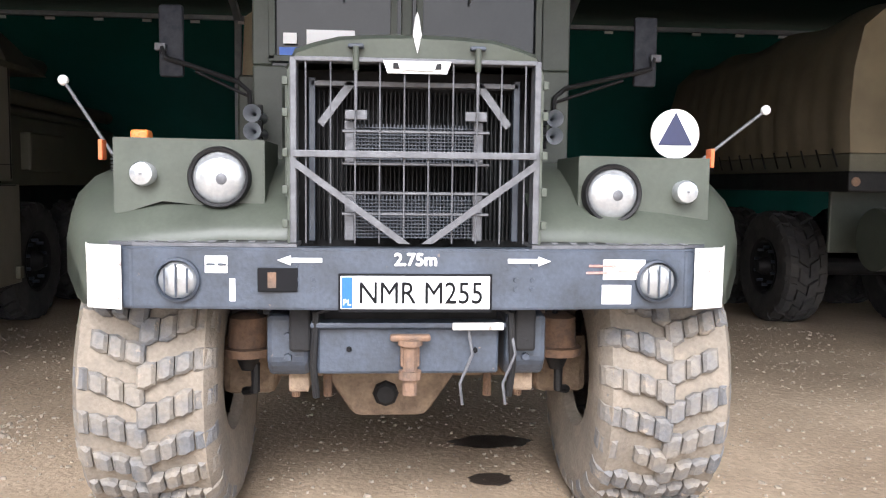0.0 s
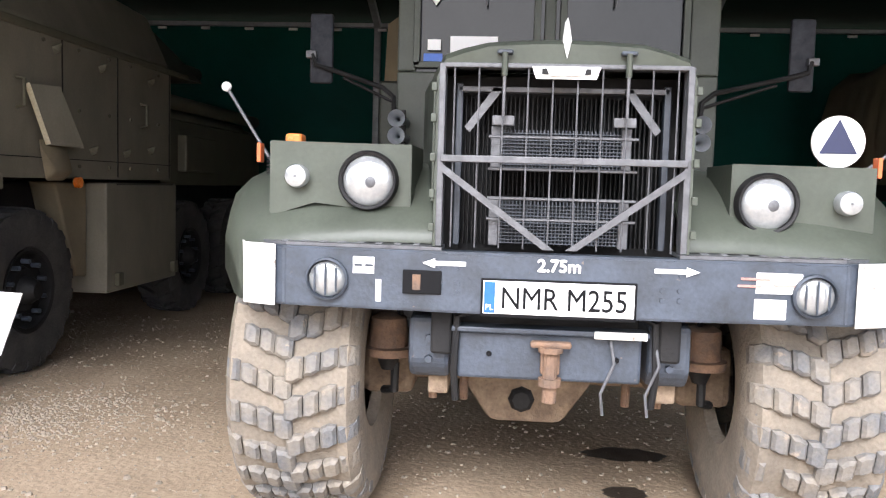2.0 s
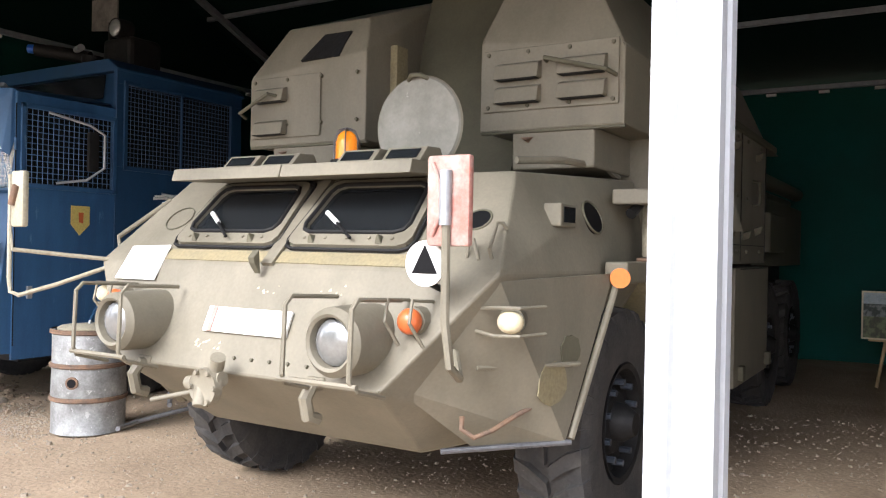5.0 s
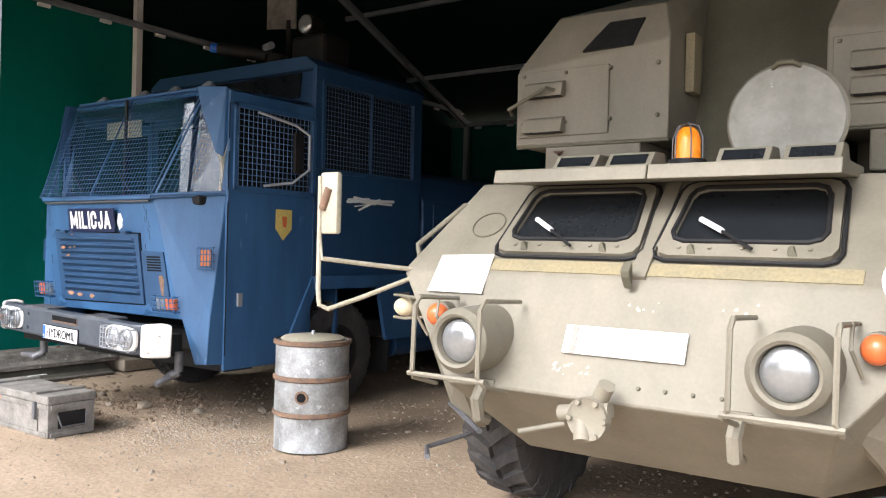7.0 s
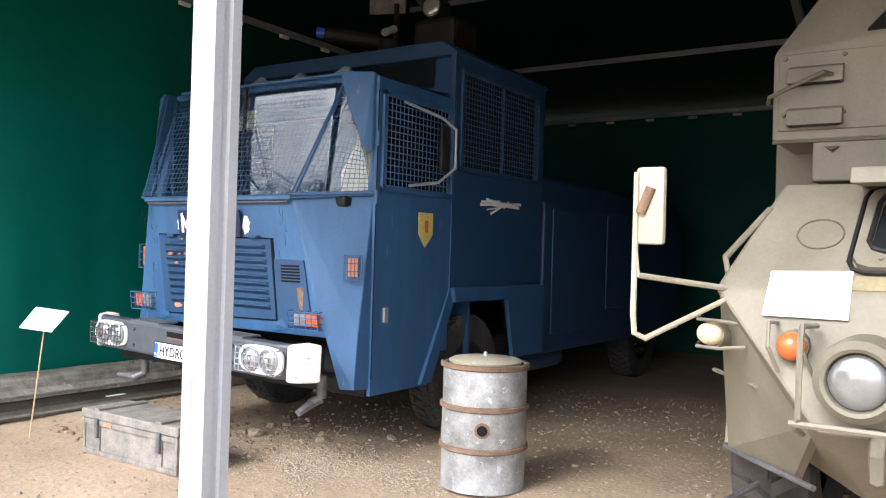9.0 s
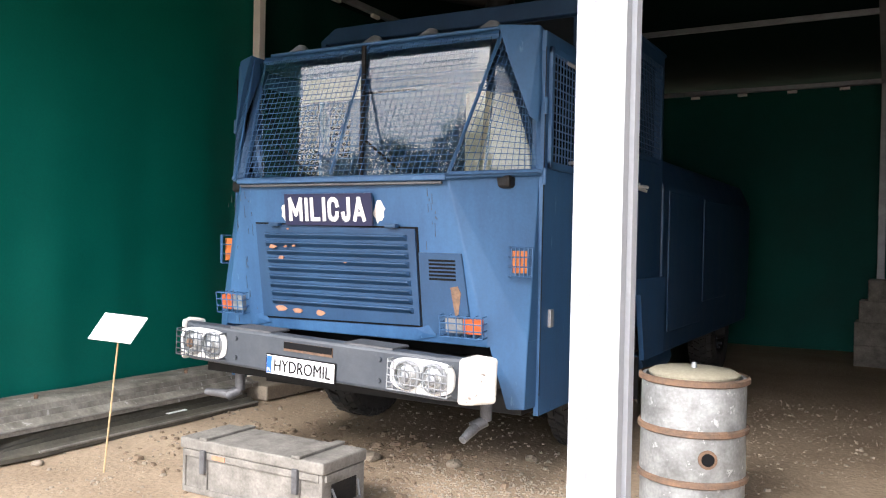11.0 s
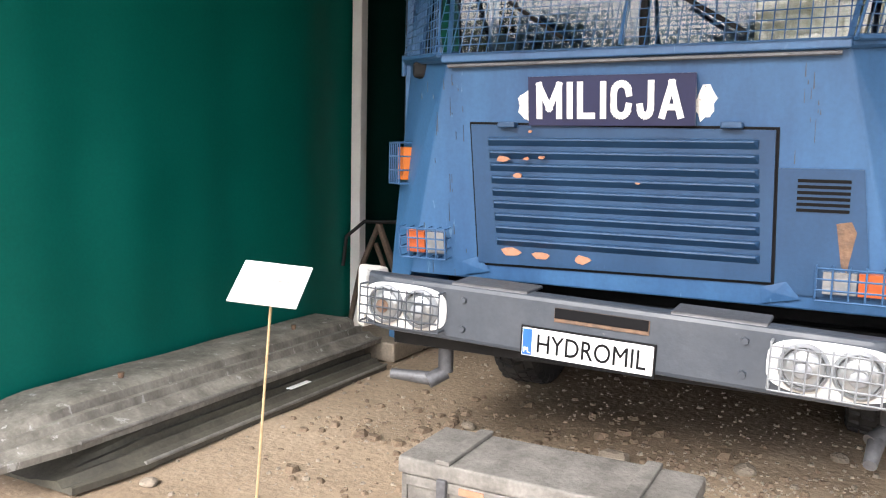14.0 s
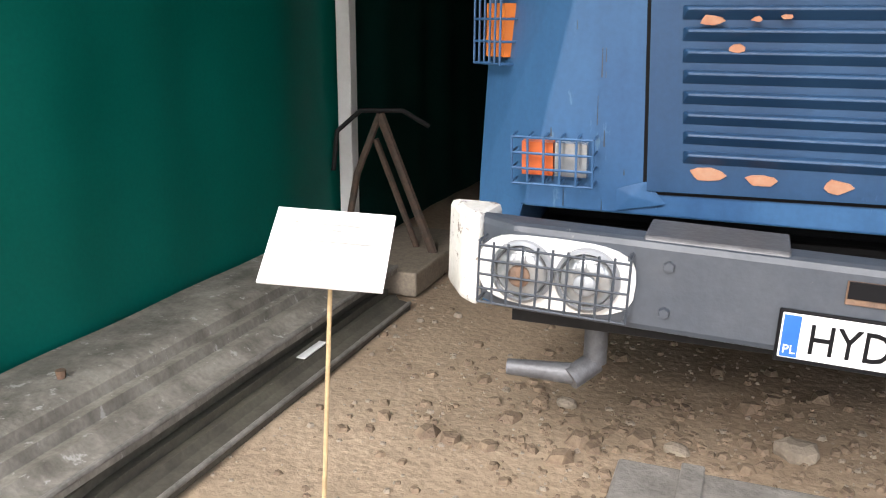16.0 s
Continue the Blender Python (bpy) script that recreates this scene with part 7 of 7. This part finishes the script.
# ---- loose things ----
barrel = thing("steel_drum", (-8.06, 4.26, 0), "grey galvanised steel drum with rusty hoops and a loose lid", "drum")
part("body", lathe([(0.0, 0.26), (0.01, 0.285), (0.03, 0.28), (0.27, 0.28), (0.28, 0.285), (0.55, 0.28), (0.79, 0.28), (0.82, 0.278), (0.82, 0.26), (0.78, 0.25)], (-8.06, 4.26, 0), "z", 48), material("weathered_zinc", (0.38, 0.395, 0.40), (0.20, 0.205, 0.205), 0.55, metal=0.35, scale=7, mix=1.0, bump=0.15, wear=(0.52, 0.53, 0.54), wear_at=0.6), barrel, "", True)
for z in (0.28, 0.545, 0.81):
    part("hoop", lathe([(-0.02, 0.283), (-0.012, 0.298), (0.012, 0.298), (0.02, 0.283)], (-8.06, 4.26, z), "z", 48), M_RUST, barrel, "rusty rolled hoop", True)
lid = part("lid", lathe([(0.815, 0.01), (0.82, 0.24), (0.835, 0.245), (0.85, 0.22), (0.862, 0.01)], (-8.06, 4.26, 0), "z", 40), M_ARM, barrel, "pale dented lid", True)
part("lid_knob", rod((-8.06, 4.26, 0.85), (-8.06, 4.26, 0.89), 0.02, r2=0.012), M_GALV, lid)
hole_d = Vector((2.4, -4.4, 0)).normalized()
hp = Vector((-8.06, 4.26, 0.42)) + hole_d * 0.278
part("bung_ring", rod(hp, hp + hole_d * 0.012, 0.05, seg=20), M_RUST, barrel)
part("bung_hole", rod(hp + hole_d * 0.008, hp + hole_d * 0.016, 0.034, seg=20), M_INK, barrel)

crate = thing("ammunition_crate", (-10.27, 3.3, 0), "weathered grey wooden crate with metal straps, closed", "crate")
part("body", box(-10.80, -9.745, 3.12, 3.49, 0.0, 0.255, 0.008), M_WOOD, crate)
part("lid", box(-10.815, -9.73, 3.10, 3.505, 0.258, 0.325, 0.010), M_WOOD, crate)
for x in (-10.62, -9.92):
    part("batten", box(x - 0.03, x + 0.03, 3.095, 3.51, 0.325, 0.342, 0.004), M_WOOD, crate)
    part("strap", box(x - 0.022, x + 0.022, 3.108, 3.12, 0.0, 0.25, 0.003), M_WOOD, crate)
    clasp = part("clasp", soften(box(x - 0.02, x + 0.02, 3.085, 3.11, 0.13, 0.27), 0.006), M_RAIL, crate, "grey metal clasp")
for x in (-10.79, -9.755):
    part("end_frame", box(x - 0.012, x + 0.012, 3.11, 3.5, 0.0, 0.255, 0.004), M_WOOD, crate)
for z0, z1 in ((0.0, 0.035), (0.215, 0.255)):
    part("front_rail", box(-10.78, -9.765, 3.106, 3.12, z0, z1, 0.003), M_WOOD, crate)
    part("side_rail", box(-9.745, -9.728, 3.13, 3.48, z0, z1, 0.003), M_WOOD, crate)
part("side_panel", box(-9.746, -9.74, 3.19, 3.42, 0.06, 0.19, 0.002), M_BLACK, crate, "dark recessed end panel")
part("carry_handle", tube([(-9.73, 3.18, 0.17), (-9.70, 3.2, 0.08), (-9.70, 3.4, 0.08), (-9.73, 3.42, 0.17)], 0.008), M_RAIL, crate, smooth=True)
part("paper_label", box(-10.55, -10.45, 3.1, 3.106, 0.222, 0.247), M_PRIMER, crate)


def info_sign(foot, corners, label):
    """A card on a thin stick; its four corners go round from the lower left."""
    s = thing("info_sign", foot, label, "sign", "information signs on sticks")
    mid_ = sum((Vector(c) for c in corners), Vector()) / 4
    card_ = part("card", slab(corners, 0.008), M_PAPER, s, "white card on a thin stick")
    part("stick", rod((foot[0], foot[1], -0.02), mid_ + Vector((0, 0.012, -0.02)), 0.006, seg=8), M_STICK, s, "thin pale wooden stick")
    return s, card_


s2, c2 = info_sign((-11.53, 3.12, 0), [(-11.655, 3.079, 0.852), (-11.359, 3.170, 0.833), (-11.397, 3.338, 0.983), (-11.669, 3.220, 1.008)], "white information card on a thin stick before the tarpaulin wall")
prn = B()
for a, b, w in ((0.15, 0.83, 0.06), (0.55, 0.84, 0.42), (0.5, 0.76, 0.12), (0.5, 0.62, 0.62)):
    lo_, ex, ey = Vector((-11.655, 3.079, 0.852)), Vector((0.296, 0.091, -0.019)), Vector((-0.014, 0.141, 0.156))
    hh = 0.022 if b > 0.7 else 0.035
    n_ = ex.cross(ey).normalized() * 0.003
    slab([lo_ + ex * (a - w / 2) + ey * (b - hh) + n_, lo_ + ex * (a + w / 2) + ey * (b - hh) + n_, lo_ + ex * (a + w / 2) + ey * (b + hh) + n_, lo_ + ex * (a - w / 2) + ey * (b + hh) + n_], 0.002, prn)
part("print", prn, M_CHIP, c2, "faint printed lines")
info_sign((-2.05, 2.85, 0), [(-2.008, 2.578, 0.879), (-1.764, 2.587, 0.863), (-1.707, 2.625, 1.073), (-1.992, 2.698, 1.069)], "large white blank card on a thin stick by the armoured vehicle")


def ramp_plank(name, back, crest, lip, z0, z1, y0, y1, mat, label):
    """A pressed trackway section: flat back, steep ribbed flank and a thin lip, its near end bent down like a bow."""
    th = thing(name, ((back + lip) / 2, (y0 + y1) / 2, 0), label, "trackway", "stacked trackway sections")
    bm = B()
    rows = []
    n = 26
    for i in range(n + 1):
        y = y0 + (y1 - y0) * (i / n) ** 1.5
        f = min((y - y0) / 0.55, 1.0)
        f = 0.12 + 0.88 * math.sin(f * math.pi / 2) ** 1.2
        g = min((y - y0) / 0.35, 1.0)
        lipx, cr = lip - 0.05 * (1 - g), crest - 0.10 * (1 - g)
        dent = 0.008 * noise.noise((y * 2.2, z1 * 9, 2))
        h = (z1 - z0) * f
        pts = [(back, z0), (back, z0 + h + dent), (cr, z0 + h + dent)]
        for k in range(1, 7):
            w = k / 7
            px, pz = cr + (lipx - 0.07 - cr) * w, z0 + 0.05 + (h - 0.05) * (1 - w)
            groove = -0.016 * f if k in (3, 5) else 0.008 * f
            pts.append((px + groove, pz + groove))
        pts += [(lipx - 0.065, z0 + 0.045 * min(1, f + 0.2)), (lipx - 0.01, z0 + 0.036), (lipx + dent, z0 + 0.03), (lipx + dent, z0)]
        rows.append([bm.verts.new((px, y, pz)) for px, pz in pts])
    for u_, v_ in zip(rows, rows[1:]):
        for k in range(len(u_)):
            bm.faces.new((u_[k], u_[(k + 1) % len(u_)], v_[(k + 1) % len(u_)], v_[k]))
    bm.faces.new(rows[0])
    bm.faces.new(rows[-1])
    part("section", bm, mat, th, "", True)
    part("lip", rod((lip - 0.004, y0 + 0.36, z0 + 0.034), (lip - 0.004, y1, z0 + 0.034), 0.011, seg=8), M_WOOD, th, "pale worn lip", True)
    for y in (y0 + 0.9, y1 - 0.55):
        part("lug_bolt", rod((crest - 0.04, y, z1 - 0.002), (crest - 0.04, y, z1 + 0.03), 0.014, r2=0.018, seg=8), M_RUST, th)
    return th


M_TRACK = material("dusty_grey_alloy", (0.28, 0.262, 0.225), (0.115, 0.105, 0.087), 0.7, scale=7, mix=1.0, bump=0.3, wear=(0.40, 0.385, 0.36), wear_at=0.6, stretch=0.25)
M_TRACK_D = material("dark_olive_rubber", (0.10, 0.093, 0.07), (0.055, 0.05, 0.04), 0.75, scale=6, mix=1.0, bump=0.25, wear=(0.2, 0.18, 0.15), wear_at=0.66)
ramp_plank("trackway_section", -12.85, -12.40, -12.17, -0.01, 0.135, 2.74, 5.25, M_TRACK_D, "dusty ribbed dark metal trackway section lying on the soil")
ramp_plank("trackway_section", -12.89, -12.63, -12.31, 0.135, 0.29, 2.50, 5.40, M_TRACK, "dusty ribbed grey metal trackway section stacked on another")
solo("kerb_block", soften(box(-12.72, -12.2, 5.4, 6.4, 0.0, 0.14), 0.015), M_STONE, "pale concrete block beside the trackway", "block")
solo("paper_scrap", box(-12.30, -12.26, 4.3, 4.5, 0.066, 0.07), M_PAPER, "white paper scrap on the trackway", "paper")

M_DARKRUST = material("dark_rusty_steel", (0.06, 0.05, 0.042), (0.10, 0.065, 0.045), 0.8, scale=14, mix=1.0, bump=0.4)
stand = thing("steel_stand", (-12.25, 5.8, 0), "rusty folding steel stand leaning by the wall post", "stand")
part("leg", tube([(-12.55, 5.7, 0.0), (-12.45, 5.75, 0.6), (-12.32, 5.8, 0.95)], 0.022), M_DARKRUST, stand, smooth=True)
part("leg", tube([(-11.95, 5.85, 0.0), (-12.32, 5.8, 0.95)], 0.028), M_DARKRUST, stand, smooth=True)
part("strut", tube([(-12.1, 5.95, 0.0), (-12.36, 5.82, 0.8)], 0.02), M_DARKRUST, stand, smooth=True)
part("handle", tube([(-12.58, 5.7, 0.62), (-12.55, 5.7, 0.85), (-12.42, 5.75, 0.97), (-12.2, 5.85, 0.97), (-12.05, 5.9, 0.88)], 0.015), M_BLACK, stand, smooth=True)
stand.location.x -= 0.27

easel = thing("picture_easel", (-2.4, 11.1, 0), "landscape photograph on a wooden easel in the shelter", "easel")
pict = part("picture", box(-2.93, -2.03, 10.93, 10.96, 0.55, 1.12, 0.004), M_CREAM, easel, "photograph of vehicles in a field")
part("picture_sky", box(-2.91, -2.05, 10.925, 10.93, 0.92, 1.10), material("picture_sky_blue", (0.32, 0.40, 0.47), (0.45, 0.5, 0.52), 0.5, scale=8, mix=1), pict)
part("picture_tree_line", box(-2.91, -2.05, 10.922, 10.93, 0.82, 0.97), material("picture_dark_trees", (0.05, 0.07, 0.06), (0.2, 0.22, 0.22), 0.6, scale=14, mix=1, sharp=0.04), pict)
part("picture_field", box(-2.91, -2.05, 10.922, 10.93, 0.57, 0.82), material("picture_field_green", (0.16, 0.19, 0.10), (0.07, 0.08, 0.05), 0.6, scale=12, mix=1, sharp=0.05), pict)
for x0, x1 in ((-2.66, -2.76), (-2.26, -2.16)):
    part("leg", rod((x0, 10.98, 0.6), (x1, 11.0, -0.02), 0.02), M_STICK, easel)
part("leg", rod((-2.45, 11.02, 1.55), (-2.45, 11.4, -0.02), 0.018), M_STICK, easel)
part("ledge", box(-2.85, -2.1, 10.9, 10.99, 0.53, 0.55), M_STICK, easel)
for x, y, z0, z1, w in ((-0.9, 11.5, 0, 0.32, 0.75), (-0.85, 11.5, 0.32, 0.62, 0.7), (-5.9, 12.2, 0, 0.4, 1.0)):
    solo("stacked_crate", soften(box(x - w / 2, x + w / 2, y, y + 0.5, z0, z1), 0.01), M_WOOD, "dark wooden crate stacked at the rear wall", "crate", "crates at the rear")
for x, z0, z1 in ((-7.1, 0, 0.28), (-7.1, 0.28, 0.58), (-7.05, 0.58, 0.86), (-6.95, 0.86, 1.14)):
    solo("stacked_crate", soften(box(x - 0.55, x + 0.55, 11.6, 12.1, z0, z1), 0.01), M_WOOD, "dark wooden crate stacked at the rear wall", "crate", "crates at the rear")

# ---- oil stains, stones and the trees opposite ----
for cx_, cy_, rx_, ry_ in ((0.55, 3.95, 0.12, 0.09), (0.62, 4.55, 0.22, 0.12), (-1.1, 8.2, 0.3, 0.2)):
    rnd = random.Random(int(cx_ * 100))
    bm = B()
    zc = 0.035 * (noise.noise((cx_ * 0.7, cy_ * 0.7, 0)) + 0.5 * noise.noise((cx_ * 2.1, cy_ * 2.1, 3))) - 0.012
    bm.faces.new([bm.verts.new((cx_ + rx_ * math.cos(k * math.tau / 24) * rnd.uniform(0.8, 1.15), cy_ + ry_ * math.sin(k * math.tau / 24) * rnd.uniform(0.8, 1.15), zc + 0.008)) for k in range(24)])
    solo("oil_stain", bm, M_OIL, "dark oil stain soaked into the soil", "stain", kind="structure")


def soil_z(x, y):
    return 0.035 * (noise.noise((x * 0.7, y * 0.7, 0)) + 0.5 * noise.noise((x * 2.1, y * 2.1, 3))) - 0.012


rnd = random.Random(11)


def stone_field(name, count, pick, size, mat, label):
    verts, faces = [], []
    for i in range(count):
        x, y = pick()
        r = size() 
        h = r * rnd.uniform(0.4, 0.8)
        z = soil_z(x, y)
        a0 = rnd.uniform(0, 6.28)
        k = len(verts)
        for j in range(5):
            a = a0 + j * math.tau / 5
            q = r * rnd.uniform(0.7, 1.2)
            verts.append((x + q * math.cos(a), y + q * math.sin(a), z - 0.004))
        for j in range(5):
            a = a0 + j * math.tau / 5 + 0.3
            q = r * rnd.uniform(0.4, 0.8)
            verts.append((x + q * math.cos(a), y + q * math.sin(a), z + h * rnd.uniform(0.7, 1.1)))
        for j in range(5):
            n_ = (j + 1) % 5
            faces += [(k + j, k + n_, k + 5 + j), (k + n_, k + 5 + n_, k + 5 + j)]
        faces.append((k + 5, k + 6, k + 7, k + 8, k + 9))
    me = bpy.data.meshes.new(name)
    me.from_pydata(verts, [], faces)
    me.materials.append(mat)
    return tagged(new(name, me), label, "stones", kind="stuff")


stone_field("gravel", 17000, lambda: (rnd.uniform(-12.3, 4.5), rnd.uniform(1.6, 8.5)), lambda: min(0.0035 + rnd.expovariate(1 / 0.004), 0.03), M_STONE, "small pale stones strewn over the soil")
stone_field("gravel_heap", 1600, lambda: (rnd.gauss(-2.9, 0.4), rnd.gauss(4.7, 0.35)), lambda: rnd.uniform(0.005, 0.016), M_STONE, "grey gravel spread by the armoured vehicle's wheels")
stone_field("gravel_heap", 2200, lambda: (rnd.gauss(-9.0, 0.5), rnd.gauss(4.0, 0.35)), lambda: rnd.uniform(0.005, 0.015), M_STONE, "grey gravel spread before the blue truck")
stone_field("gravel_heap", 900, lambda: (rnd.gauss(-10.7, 0.7), rnd.gauss(4.3, 0.4)), lambda: min(0.005 + rnd.expovariate(1 / 0.011), 0.06), M_CLOD, "clods of brown soil under the blue truck")
for x, y, r in ((-10.3, 4.35, 0.08), (-10.7, 4.25, 0.05), (-9.7, 4.5, 0.06), (-11.15, 4.45, 0.045), (-12.05, 3.0, 0.05), (-9.3, 4.9, 0.05), (-12.28, 2.62, 0.05), (-5.6, 3.4, 0.04)):
    bm = B()
    bmesh.ops.create_icosphere(bm, subdivisions=2, radius=r)
    for v in bm.verts:
        v.co = Vector((v.co.x, v.co.y * 0.8, v.co.z * 0.55)) * (1 + 0.35 * noise.noise(v.co * 14 + Vector((x, y, 0)))) + Vector((x, y, soil_z(x, y) + r * 0.2))
    solo("stone", bm, M_STONE, "rough pale stone on the soil", "stone", "stones by the trucks")


def tree(x, y, h, seed):
    rnd_ = random.Random(seed)
    t = thing("tree", (x, y, 0), "broad leafy green tree across the yard", "tree", "trees across the yard")
    tr = rod((x, y, -0.1), (x, y, h * 0.5), 0.16, r2=0.09, seg=8)
    for i in range(7):
        a = rnd_.uniform(0, 6.28)
        rod((x, y, h * rnd_.uniform(0.25, 0.5)), (x + math.cos(a) * h * 0.25, y + math.sin(a) * h * 0.25, h * rnd_.uniform(0.5, 0.85)), 0.06, tr, r2=0.015, seg=6)
    part("trunk", tr, M_BARK, t)
    verts, faces = [], []
    clumps = [(x + rnd_.gauss(0, h * 0.17), y + rnd_.gauss(0, h * 0.15), h * rnd_.uniform(0.2, 0.98)) for _ in range(42)]
    for cx_, cy_, cz_ in clumps:
        for _ in range(110):
            p = Vector((cx_ + rnd_.gauss(0, 0.34), cy_ + rnd_.gauss(0, 0.34), cz_ + rnd_.gauss(0, 0.22)))
            d = Vector((rnd_.gauss(0, 1), rnd_.gauss(0, 1), rnd_.gauss(0, 1))).normalized() * 0.10
            e = d.cross(Vector((rnd_.gauss(0, 1), rnd_.gauss(0, 1), 1))).normalized() * 0.05
            k = len(verts)
            verts += [tuple(p - d - x_ - Vector((x, y, 0))) for x_ in (Vector(),)] + [tuple(p + e - Vector((x, y, 0))), tuple(p + d - Vector((x, y, 0))), tuple(p - e - Vector((x, y, 0)))]
            faces.append((k, k + 1, k + 2, k + 3))
    me = bpy.data.meshes.new("crown")
    me.from_pydata(verts, [], faces)
    me.materials.append(M_LEAF)
    c = new("crown", me)
    c.parent = t
    return t


for x, y, h, sd in ((-12, -13, 5.5, 1), (-15, -13.5, 5.0, 2), (-18.2, -14, 5.7, 3), (-21.5, -14.5, 5.2, 4), (-24.5, -14, 4.8, 5)):
    tree(x, y, h, sd)
